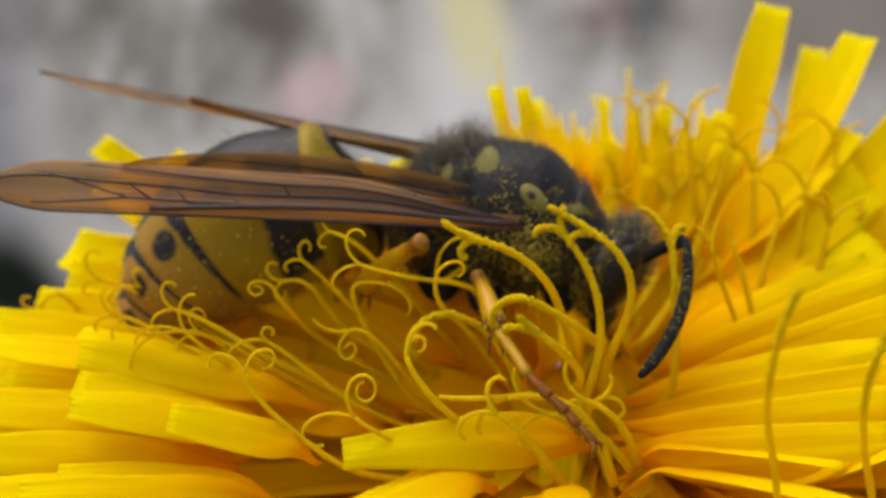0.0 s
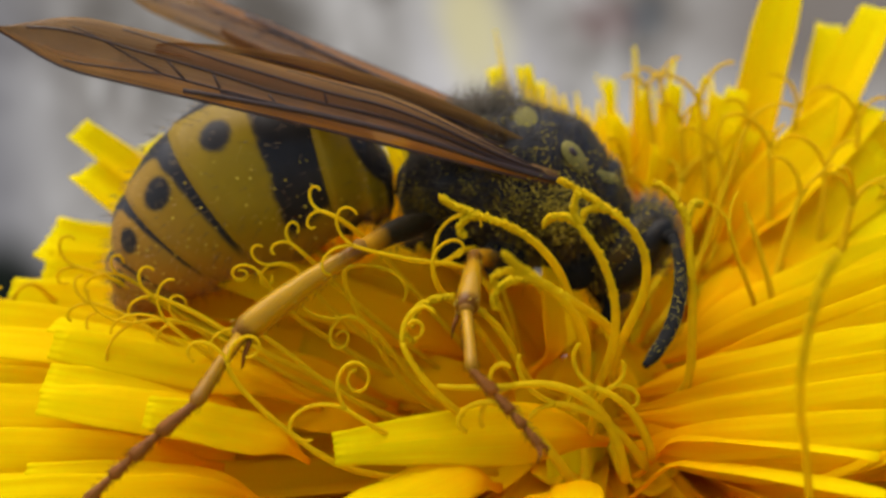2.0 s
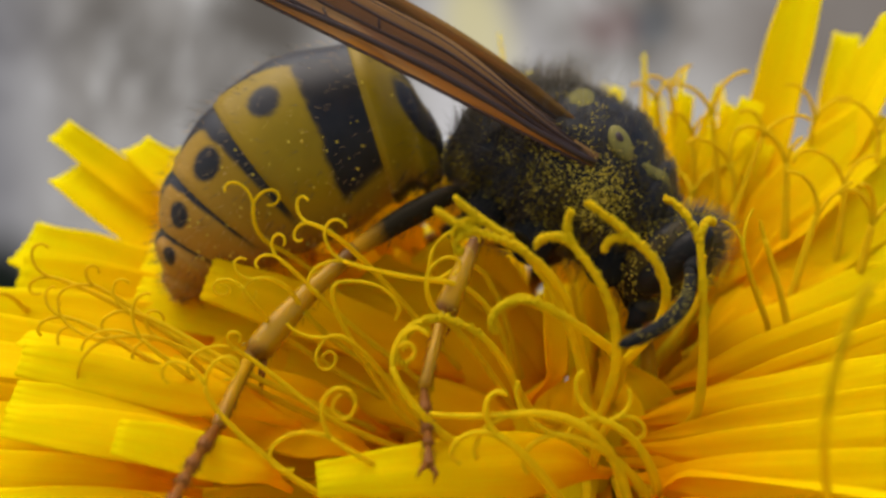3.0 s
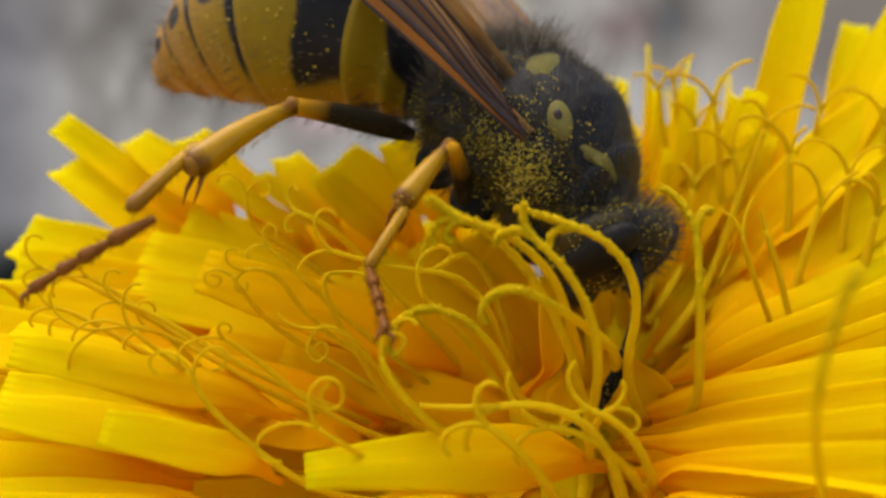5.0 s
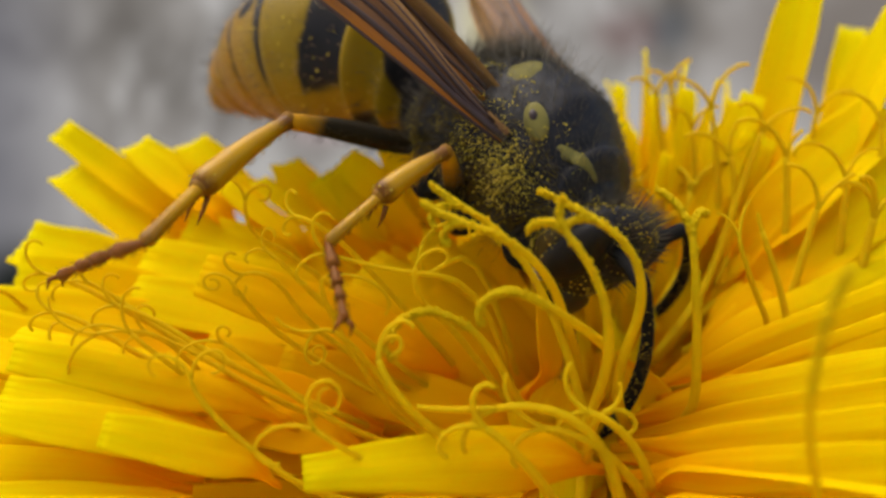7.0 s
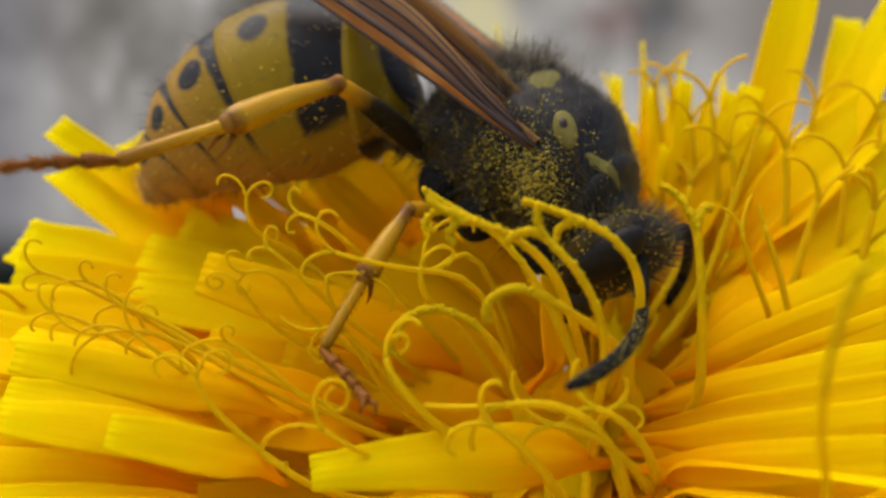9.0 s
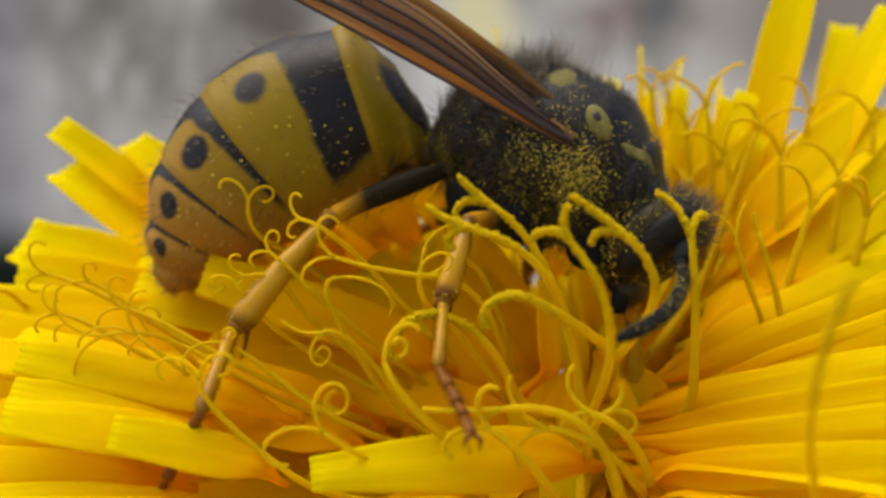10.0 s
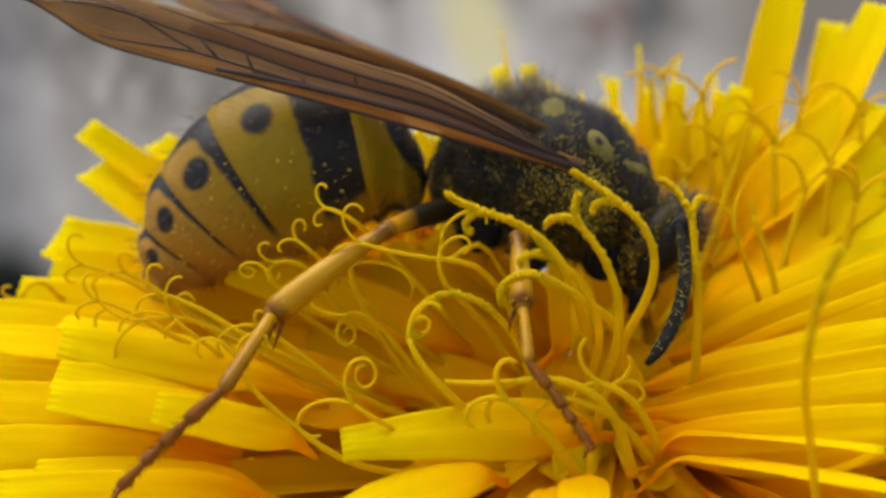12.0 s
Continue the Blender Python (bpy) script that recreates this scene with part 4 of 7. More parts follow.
def abdomen_mark(k, u, a):
    """1 where segment k is black."""
    s0, s1 = SEGMENTS[k]
    s = (u - s0) / (s1 - s0)
    off = abs((a + math.pi) % (2 * math.pi) - math.pi)       # 0 on the back, pi below
    jag = 0.030 * noise.noise((off * 5.0, k * 3.1, 0.4)) + 0.014 * noise.noise((off * 15.0, k * 5.3, 2.2))
    dark = 0.0

    def disc(s_at, off_at, rs, ro):
        d = math.hypot((s - s_at) / rs, (off - off_at) / ro)
        return 1 - ease(0.85, 1.1, d + jag)

    def box(s_at, rs, ro):
        d = (((s - s_at) / rs) ** 4 + (off / ro) ** 4) ** 0.25
        return 1 - ease(0.90, 1.05, d + jag)

    if k == 0:
        dark = 1 - ease(0.12, 0.20, s + jag - 0.06 * math.cos(off))
        dark = max(dark, box(0.40, 0.36, 0.5), disc(0.30, 1.08, 0.33, 0.50))
        dark = max(dark, ease(2.5, 2.7, off))
    elif k == 1:
        edge = 0.44 + 0.06 * ease(1.5, 2.2, off) + 0.52 * (1 - ease(0.30, 0.72, off))
        dark = 1 - ease(edge - 0.02, edge + 0.02, s + jag)
        dark *= 1 - ease(2.22, 2.36, off + jag * 3 + 0.3 * max(0, 0.3 - s))
        dark = max(dark, disc(0.70, 1.0, 0.125, 0.19))
        dark = max(dark, (1 - ease(0.06, 0.1, s)) * (1 - ease(2.1, 2.3, off)))
    elif k < 5:
        edge = (0.33 if k == 2 else 0.25) * (1 - 0.42 * ease(0.4, 2.0, off)) + 0.6 * (1 - ease(0.30, 0.72, off))
        dark = 1 - ease(edge - 0.03, edge + 0.03, s + jag)
        dark *= 1 - ease(2.05, 2.45, off)
        dark = max(dark, disc(0.58, 1.06 + 0.02 * k, 0.26, 0.20))
    else:
        dark = disc(0.3, 0.0, 0.3, 0.5)
    return dark


def make_abdomen(wasp):
    bm = bmesh.new()
    shell(bm, abdomen_axis, lambda u: (table(GIRTH, u) * 0.9, table(GIRTH, u) * 0.9), 0.005, 0.985, 30, 20)
    abdomen = part("abdomen", bm, DARK, wasp, "yellow abdomen with black bands and round black spots")
    for k, (u0, u1) in enumerate(SEGMENTS):
        def half_of(u):
            s = (u - u0) / (u1 - u0)
            g = table(GIRTH, u) * (0.965 + 0.045 * ease(0.0, 0.95, s) - 0.03 * ease(0.96, 1.0, s))
            return g * 1.02, g * 0.98
        bm = bmesh.new()
        told = shell(bm, abdomen_axis, half_of, max(0.004, u0 - 0.02), min(0.995, u1 + 0.008), 40 if k == 1 else 26, 144)
        bm.verts.index_update()
        ob = part("abdomen_segment", bm, ARMOUR, abdomen)
        # warmer to the rear; below, light bounced off the petals is painted in
        with_pattern(ob.data, [abdomen_mark(k, u, a) for u, a in told],
                     [min(1.0, 0.90 * ease(0.42, 0.92, u) + 0.5 * ease(1.9, 2.9, abs((a + math.pi) % (2 * math.pi) - math.pi))) for u, a in told])
    # short pale bristles and clinging pollen
    rnd = random.Random(3)
    bm = bmesh.new()
    for _ in range(150):
        u, a = rnd.uniform(0.1, 0.9), rnd.uniform(1.2, 2.8) * rnd.choice((1, -1))
        c, x, z = abdomen_axis(u)
        g = table(GIRTH, u)
        ico(bm, c + Vector((0, 1, 0)) * math.sin(a) * g * 1.02 + z * math.cos(a) * g * 0.98, rnd.uniform(0.015, 0.04))
    tagged(part("pollen", bm, POLLEN, abdomen, "yellow pollen grains"), kind="stuff")
    bm = bmesh.new()
    for _ in range(520):
        u, a = rnd.uniform(0.02, 0.16) if rnd.random() < 0.5 else rnd.uniform(0.3, 0.98), rnd.uniform(0, 6.28)
        c, x, z = abdomen_axis(u)
        g = table(GIRTH, u)
        n = Vector((0, 1, 0)) * math.sin(a) + z * math.cos(a)
        bristle(bm, c + n * g, (n + x * 0.8).normalized(), rnd.uniform(0.2, 0.5), 0.012)
    tagged(part("bristles", bm, HAIR, abdomen), kind="stuff")
    bm = bmesh.new()
    for _ in range(1500):
        u, a = 1 - rnd.random() ** 1.4, rnd.uniform(0, 6.28)
        c, x, z = abdomen_axis(u)
        g = table(GIRTH, u)
        n = Vector((0, 1, 0)) * math.sin(a) + z * math.cos(a)
        bristle(bm, c + n * g, (n + x * 1.2).normalized(), rnd.uniform(0.08, 0.24), 0.006)
    tagged(part("down", bm, DOWN, abdomen, "fine pale downy hair"), kind="stuff")
    return abdomen


def bristle(bm, foot, way, long, thick):
    side = way.orthogonal().normalized() * thick
    other = way.cross(side)
    q = [bm.verts.new(foot + side), bm.verts.new(foot - side * 0.5 + other * 0.87), bm.verts.new(foot - side * 0.5 - other * 0.87)]
    tip = bm.verts.new(foot + way * long)
    for a, b in ((0, 1), (1, 2), (2, 0)):
        bm.faces.new((q[a], q[b], tip))


def thorax_half(u):
    hy = table([(0.0, 0.35), (0.06, 0.9), (0.22, 1.5), (0.5, 1.9), (0.72, 1.85), (0.88, 1.45), (0.97, 0.9), (1.0, 0.5)], u)
    hz = table([(0.0, 0.4), (0.06, 1.0), (0.2, 1.75), (0.45, 2.1), (0.7, 2.05), (0.88, 1.5), (0.97, 0.9), (1.0, 0.55)], u)
    return hy, hz


def thorax_axis(u):
    """u runs from the waist to the neck."""
    return Vector((-3.3 + 5.8 * u, 0, 0.05 - 0.35 * (2 * u - 1) ** 2 * (1 if u < 0.5 else 1.6))), Vector((1, 0, 0)), Vector((0, 0, 1))


def thorax_skin(u, a):
    c = thorax_axis(u)[0]
    hy, hz = thorax_half(u)
    return c + Vector((0, math.sin(a) * hy, math.cos(a) * hz * (1 if math.cos(a) > 0 else 0.84)))


def skin_spot(side, u_at, off_at, ru, ro, slant=0.0):
    """A low domed patch on the skin of the thorax."""
    bm = bmesh.new()

    def at(share, k):
        a = 2 * math.pi * k / 28
        rim = share * (1 + 0.10 * math.sin(3 * a + u_at * 40) + 0.05 * math.sin(7 * a))
        u, off = u_at + ru * rim * math.cos(a), off_at + ro * rim * math.sin(a) - slant * rim * math.cos(a)
        p = thorax_skin(u, off * side)
        return bm.verts.new(p + (p - thorax_axis(u)[0]).normalized() * (0.04 - 0.06 * share ** 3))

    rings = [[at(share, k) for k in range(28)] for share in (0.15, 0.45, 0.7, 0.88, 1.0)]
    for a, b in zip(rings, rings[1:]):
        for k in range(28):
            bm.faces.new((a[k], a[(k + 1) % 28], b[(k + 1) % 28], b[k]))
    bm.faces.new(rings[0])
    bm.faces.new(rings[-1][::-1])
    return bm


def make_thorax(wasp):
    bm = bmesh.new()
    told = shell(bm, thorax_axis, thorax_half, 0.0, 1.0, 70, 96)
    marks = []
    for v, (u, a) in zip(bm.verts, told):
        off = abs((a + math.pi) % (2 * math.pi) - math.pi)
        v.co.z = thorax_skin(u, a).z
        # grooves between the plates of the back
        groove = math.exp(-((u - 0.42) / 0.012) ** 2) + math.exp(-((u - 0.27) / 0.012) ** 2) + math.exp(-((u - 0.86) / 0.015) ** 2)
        v.co -= (v.co - thorax_axis(u)[0]).normalized() * 0.09 * groove * (1 if off < 1.4 else 0.3)
        v.co += (v.co - thorax_axis(u)[0]).normalized() * 0.05 * noise.noise(v.co * 1.7)
        dark = 0.85 + 0.15 * ease(0.8, 1.1, math.hypot((u - 0.62) / 0.07, (off - 1.85) / 0.22))
        marks.append(dark)
    thorax = part("thorax", bm, ARMOUR, wasp, "black hairy thorax with pale yellow spots, dusted with pollen")
    with_pattern(thorax.data, marks)
    spots = ((0.485, 0.56, 0.056, 0.31), (0.315, 0.72, 0.036, 0.18), (0.865, 0.82, 0.078, 0.115, 0.19))
    for side in (1, -1):
        for spot in spots:
            part("spot", skin_spot(side, *spot), PALE, thorax, "pale yellow patch")
    rnd = random.Random(11)
    bm = bmesh.new()
    for _ in range(10500):
        u, a = rnd.uniform(0.03, 0.99), rnd.gauss(0, 1.35)
        if any(math.hypot((u - at) / ru, (abs(a) - off) / ro) < 0.9 for at, off, ru, ro in spots[:2]):
            continue
        # the shield behind the neck is almost bare
        bare = ease(0.40, 0.48, u) * (1 - ease(0.85, 1.25, abs(a)))
        if rnd.random() < 0.55 * bare:
            continue
        p = thorax_skin(u, a)
        n = (p - thorax_axis(u)[0]).normalized()
        long = rnd.uniform(0.5, 1.0) if rnd.random() < (0.6 if u < 0.40 else 0.18 * (1 - bare)) else rnd.uniform(0.12, 0.45 - 0.22 * bare)
        bristle(bm, p, (n + Vector((rnd.gauss(0, 0.25), rnd.gauss(0, 0.25), rnd.gauss(0, 0.25)))).normalized(), long, 0.008)
    tagged(part("fur", bm, HAIR, thorax, "short dark bristly hair"), kind="stuff")
    bm = bmesh.new()
    for _ in range(280):
        u, a = rnd.gauss(0.38, 0.14), rnd.gauss(0, 0.75)
        if not 0.05 < u < 0.97:
            continue
        p = thorax_skin(u, a)
        n = (p - thorax_axis(u)[0]).normalized()
        bristle(bm, p, (n + Vector((rnd.gauss(-0.15, 0.25), rnd.gauss(0, 0.25), rnd.gauss(0, 0.25)))).normalized(), rnd.uniform(0.5, 1.15), 0.007)
    tagged(part("crest", bm, GREYHAIR, thorax, "long pale grey hair on the back"), kind="stuff")
    bm = bmesh.new()
    placed = 0
    while placed < 5200:
        u, a = rnd.uniform(0.06, 0.98), rnd.choice((1, -1)) * min(2.9, max(1.15, rnd.gauss(1.95, 0.42)))
        p = thorax_skin(u, a)
        if noise.noise(p * 0.9) + rnd.uniform(-0.3, 0.3) + 0.6 * (u - 0.5) < -0.12:
            continue
        placed += 1
        n = (p - thorax_axis(u)[0]).normalized()
        bristle(bm, p, (n + Vector((rnd.gauss(0, 0.45), rnd.gauss(0, 0.45), rnd.gauss(0, 0.45)))).normalized(), rnd.uniform(0.10, 0.30), 0.009)
    tagged(part("dusted_fur", bm, OLIVE, thorax, "hair matted with yellow pollen"), kind="stuff")
    for side in (1, -1):
        for hip in ((-1.6, 0.95, -1.35), (-0.3, 1.05, -1.55), (1.4, 0.75, -1.4)):
            bm = bmesh.new()
            blob(bm, Vector((hip[0], hip[1] * side, hip[2])), (0.55, 0.5, 0.62), None, 16, 10)
            part("coxa", bm, DARK, thorax, "dark hairy hip joint")
    bm = bmesh.new()
    placed = 0
    while placed < 2600:
        side = rnd.choice((1, -1, -1))
        u, a = min(0.98, max(0.04, rnd.gauss(0.6, 0.26))), side * min(3.1, max(0.75, rnd.gauss(1.75, 0.5)))
        p = thorax_skin(u, a)
        if noise.noise(p * 1.3) * 0.7 + noise.noise(p * 4.0) * 0.6 + rnd.uniform(-0.3, 0.3) < 0.12:
            continue
        placed += 1
        n = (p - thorax_axis(u)[0]).normalized()
        ico(bm, p + n * rnd.uniform(0, 0.25), 0.006 + 0.018 * rnd.random() ** 2)
    for _ in range(900):
        u, a = rnd.gauss(0.70, 0.07), -rnd.gauss(1.62, 0.17)
        p = thorax_skin(u, a)
        n = (p - thorax_axis(u)[0]).normalized()
        ico(bm, p + n * rnd.uniform(0, 0.2), 0.007 + 0.024 * rnd.random() ** 2)
    tagged(part("pollen", bm, POLLEN, thorax, "yellow pollen grains caught in the hair"), kind="stuff")
    for side in (1, -1):
        tilt = pose(0, 0, 0, -50 * side, 46, 0)
        bm = bmesh.new()
        blob(bm, Vector((0.80, 1.60 * side, 1.06)), (0.43, 0.26, 0.15), tilt, 24, 14)
        tegula = part("tegula", bm, PALE, thorax, "pale yellow wing cap with a dark middle")
        bm = bmesh.new()
        blob(bm, Vector((0.74, 1.68 * side, 1.135)), (0.17, 0.12, 0.10), tilt, 18, 10)
        part("tegula_middle", bm, VEIN, tegula, "dark brown middle")
    return thorax


def make_head(wasp):
    """Drawn round its own middle."""
    bm = bmesh.new()
    blob(bm, Vector((0, 0, 0)), (0.95, 1.85, 1.55), None, 36, 22)
    for v in bm.verts:
        v.co.x -= 0.16 * abs(v.co.y) ** 1.4
        if v.co.z < 0:
            v.co.y *= 1 - 0.22 * (-v.co.z / 1.55)
    blob(bm, Vector((0.55, 0, -1.25)), (0.45, 0.75, 0.5), None, 16, 10)
    bm.verts.index_update()
    marks = []
    for v in bm.verts:
        face = 1.0
        if v.co.x > 0.35 and abs(v.co.y) < 0.9 and v.co.z < 0.15:
            face = 0.9
        behind = abs(v.co.y) > 1.25 and v.co.x < -0.15 and v.co.x > -0.6
        marks.append(min(face, 0.8 if behind else 1.0))
    for v in bm.verts:
        v.co *= 0.86
    head = part("head", bm, ARMOUR, wasp, "black head with yellow marks")
    with_pattern(head.data, marks)
    for side in (1, -1):
        bm = bmesh.new()
        blob(bm, Vector((0.1, 1.10 * side, 0.1)), (0.44, 0.53, 1.04), pose(0, 0, 0, -8 * side, 0, 18 * side), 24, 16)
        part("eye", bm, EYE, head, "large glossy black compound eye")
        bm = bmesh.new()
        tube(bm, [Vector((0.43, 0.47 * side, -1.16)), Vector((0.64, 0.3 * side, -1.5)), Vector((0.6, 0.0, -1.72))], [0.24, 0.2, 0.05], 10)
        part("mandible", bm, DARK, head)
    rnd = random.Random(5)
    bm = bmesh.new()
    for _ in range(900):
        d = Vector((rnd.gauss(0, 1), rnd.gauss(0, 1), rnd.gauss(0, 1))).normalized()
        p = Vector((d.x * 0.95 - 0.16 * abs(d.y * 1.85) ** 1.4, d.y * 1.85, d.z * 1.55))
        ico(bm, p * 0.88, rnd.uniform(0.010, 0.026))
    tagged(part("pollen", bm, POLLEN, head), kind="stuff")
    bm = bmesh.new()
    for _ in range(900):
        d = Vector((rnd.gauss(0, 1), rnd.gauss(0, 1), abs(rnd.gauss(0, 1)))).normalized()
        p = Vector((d.x * 0.95 - 0.16 * abs(d.y * 1.85) ** 1.4, d.y * 1.85, d.z * 1.55))
        bristle(bm, p * 0.85, (d + Vector((0, 0, 0.3))).normalized(), rnd.uniform(0.2, 0.55), 0.010)
    tagged(part("fur", bm, HAIR, head), kind="stuff")
    return head


def make_scape(wasp):
    bm = bmesh.new()
    pts = [Vector((1.35 * s, 0, 0.05 * math.sin(3 * s))) for s in (i / 8 for i in range(9))]
    tube(bm, pts, [0.12, 0.15, 0.16, 0.165, 0.165, 0.165, 0.17, 0.17, 0.14], 10)
    return part("scape", bm, DARK, wasp, "black lower antenna joint")


FLAGELLUM = 4.3


def make_flagellum(wasp, bend=42.0):
    """Eleven black beads in a gentle arc from the origin; its end lies on +x."""
    bm = bmesh.new()
    n = 44
    pts, p = [], Vector((0, 0, 0))
    for i in range(n + 1):
        a = radians(bend) * (0.5 - i / n)
        pts.append(p.copy())
        p = p + Vector((math.cos(a), 0, math.sin(a))) * (FLAGELLUM / n)
    radii = []
    for i in range(n + 1):
        s = i / n
        r = 0.112 + 0.040 * math.sin(math.pi * min(1, s * 0.9)) - 0.05 * ease(0.9, 1.0, s)
        radii.append(r * (0.93 if i % 4 == 0 else 1.0))
    tube(bm, pts, radii, 12)
    flag = part("flagellum", bm, DARK, wasp, "black beaded antenna whip dusted with pollen")
    rnd = random.Random(9)
    bm = bmesh.new()
    for _ in range(260):
        i = rnd.randrange(4, n)
        d = Vector((0, rnd.gauss(0, 1), rnd.gauss(0, 1))).normalized()
        ico(bm, pts[i] + d * radii[i], rnd.uniform(0.007, 0.018))
    tagged(part("pollen", bm, POLLEN, flag), kind="stuff")
    return flag


def make_leg_joints(wasp, long, stout):
    """Thigh, shin, first foot joint and the rest of the foot, each drawn from its joint along +x with z to its upper edge."""
    femur, tibia, heel, toes = long
    rnd = random.Random(2)
    bm = bmesh.new()
    tube(bm, [Vector((femur * s, 0, 0.08 * math.sin(math.pi * s))) for s in (0, .1, .25, .45, .65, .85, .95, 1)],
         [r * stout for r in (0.16, 0.22, 0.27, 0.28, 0.25, 0.21, 0.20, 0.15)], 14)
    thigh = part("femur", bm, thigh_material(femur), wasp, "dark thigh with a yellow end")
    bm = bmesh.new()
    for _ in range(160):
        s, a = rnd.uniform(0.02, 0.75), rnd.uniform(0, 6.28)
        bristle(bm, Vector((femur * s, 0.24 * stout * math.sin(a), 0.24 * stout * math.cos(a))), Vector((0.7, math.sin(a) * 0.7, math.cos(a) * 0.7)).normalized(), rnd.uniform(0.12, 0.3), 0.008)
    tagged(part("bristles", bm, HAIR, thigh), kind="stuff")
    bm = bmesh.new()
    shape = ((-.04, 0.12), (0.0, 0.18), (.04, 0.20), (.10, 0.17), (.22, 0.19), (.42, 0.235), (.65, 0.275), (.85, 0.305), (.93, 0.30), (.98, 0.25), (1.02, 0.15))
    tube(bm, [Vector((tibia * s, 0, 0.09 * math.sin(math.pi * min(1, max(0, s))))) for s, _ in shape], [r * stout for _, r in shape], 16)
    shin = part("tibia", bm, shin_material(tibia), wasp, "glossy ochre yellow shin")
    for s, r in ((0.0, 0.205), (1.0, 0.20)):
        ball = bmesh.new()
        blob(ball, Vector((tibia * s, 0, 0.02)), (r * 0.75 * stout, r * stout, r * stout), None, 14, 10)
        part("joint", ball, JOINT, shin, "brown knee joint")
    for k in (1, -1):
        spur = bmesh.new()
        tube(spur, [Vector((tibia * 0.97, 0.12 * k, -0.20)), Vector((tibia * 1.05, 0.17 * k, -0.38)), Vector((tibia * 1.13, 0.15 * k, -0.60))], [0.06, 0.045, 0.008], 6)
        part("spur", spur, FOOT, shin)
    bm = bmesh.new()
    for _ in range(150):
        s, a = rnd.uniform(0.05, 1), rnd.uniform(0, 6.28)
        r = (0.17 + 0.12 * s) * stout
        bristle(bm, Vector((tibia * s, r * math.sin(a), r * math.cos(a))), Vector((0.85, math.sin(a) * 0.5, math.cos(a) * 0.5)).normalized(), rnd.uniform(0.1, 0.24), 0.008)
    tagged(part("bristles", bm, LEG, shin), kind="stuff")
    bm = bmesh.new()
    for _ in range(90):
        s, a = 1 - 0.9 * rnd.random() ** 1.5, rnd.uniform(0, 6.28)
        r = (0.18 + 0.12 * s) * stout
        ico(bm, Vector((tibia * s, r * math.sin(a), r * math.cos(a) + 0.04)), 0.008 + 0.022 * rnd.random() ** 3)
    tagged(part("pollen", bm, POLLEN, shin), kind="stuff")
    bm = bmesh.new()
    tube(bm, [Vector((heel * s, 0, 0.03 * math.sin(math.pi * s))) for s in (-.02, .04, .15, .5, .85, .95, 1.02)],
         [r * stout for r in (0.10, 0.15, 0.135, 0.14, 0.155, 0.16, 0.09)], 12)
    first = part("metatarsus", bm, TARSUS, wasp, "long slender ochre foot joint, browner at its end")
    bm = bmesh.new()
    for _ in range(130):
        s, a = rnd.random(), rnd.uniform(0, 6.28)
        bristle(bm, Vector((heel * s, 0.13 * stout * math.sin(a), 0.13 * stout * math.cos(a))), Vector((0.9, math.sin(a) * 0.6, math.cos(a) * 0.6)).normalized(), rnd.uniform(0.08, 0.18), 0.009)
    tagged(part("bristles", bm, FOOT, first), kind="stuff")
    bm = bmesh.new()
    drop = lambda x: -0.06 * toes * (x / toes) ** 2
    at = 0.0
    for k, share in enumerate((0.34, 0.24, 0.18, 0.24)):
        p, q = at * toes, (at + share) * toes
        r = (0.125 - 0.008 * k) * stout
        tube(bm, [Vector((p + (q - p) * f, 0, drop(p + (q - p) * f))) for f in (-0.04, 0.12, 0.45, 0.8, 0.97)],
             [r * 0.6, r * 0.72, r * 0.92, r * 1.28, r * 0.95], 10)
        at += share
    foot = part("tarsus", bm, FOOT, wasp, "beaded brown foot tip")
    bm = bmesh.new()
    for _ in range(170):
        s, a = rnd.random(), rnd.uniform(0, 6.28)
        bristle(bm, Vector((toes * s, 0.10 * stout * math.sin(a), 0.10 * stout * math.cos(a) + drop(toes * s))), Vector((0.8, math.sin(a) * 0.8, math.cos(a) * 0.8)).normalized(), rnd.uniform(0.08, 0.2), 0.010)
    tagged(part("bristles", bm, FOOT, foot), kind="stuff")
    for k in (1, -1):
        claw = bmesh.new()
        tube(claw, [Vector((toes * 0.985, 0.05 * k, drop(toes))), Vector((toes * 1.05, 0.15 * k, drop(toes) - 0.02)), Vector((toes * 1.09, 0.18 * k, drop(toes) - 0.2))], [0.065, 0.05, 0.01], 6)
        part("claw", claw, FOOT, foot)
    return thigh, shin, first, foot


def wing_edge(s):
    """The front and hind edge of the folded forewing at s along it."""
    front = 0.22 - 0.06 * math.sin(math.pi * s) - 0.10 * s
    back = 0.35 + 0.78 * ease(0.0, 0.35, s) + 0.10 * ease(0.4, 0.75, s)
    tip = 1 - ease(0.80, 1.0, s) ** 1.6
    return front - (1 - tip) * 0.55, front - (1 - tip) * 0.55 - max(0.03, back * tip)


def wing_relief(s, v):
    """Pleats: height at s along and v across (0 front edge, 1 hind edge)."""
    return 0.05 * math.sin(v * 9.5 + 0.6 * s) * ease(0.0, 0.2, s) * (1 - 0.6 * s) + 0.22 * v * (1 - v) + 0.25 * s * s


def wing_point(s, v, long):
    front, back = wing_edge(s)
    return Vector((-long * s, front + (back - front) * v, wing_relief(s, v)))


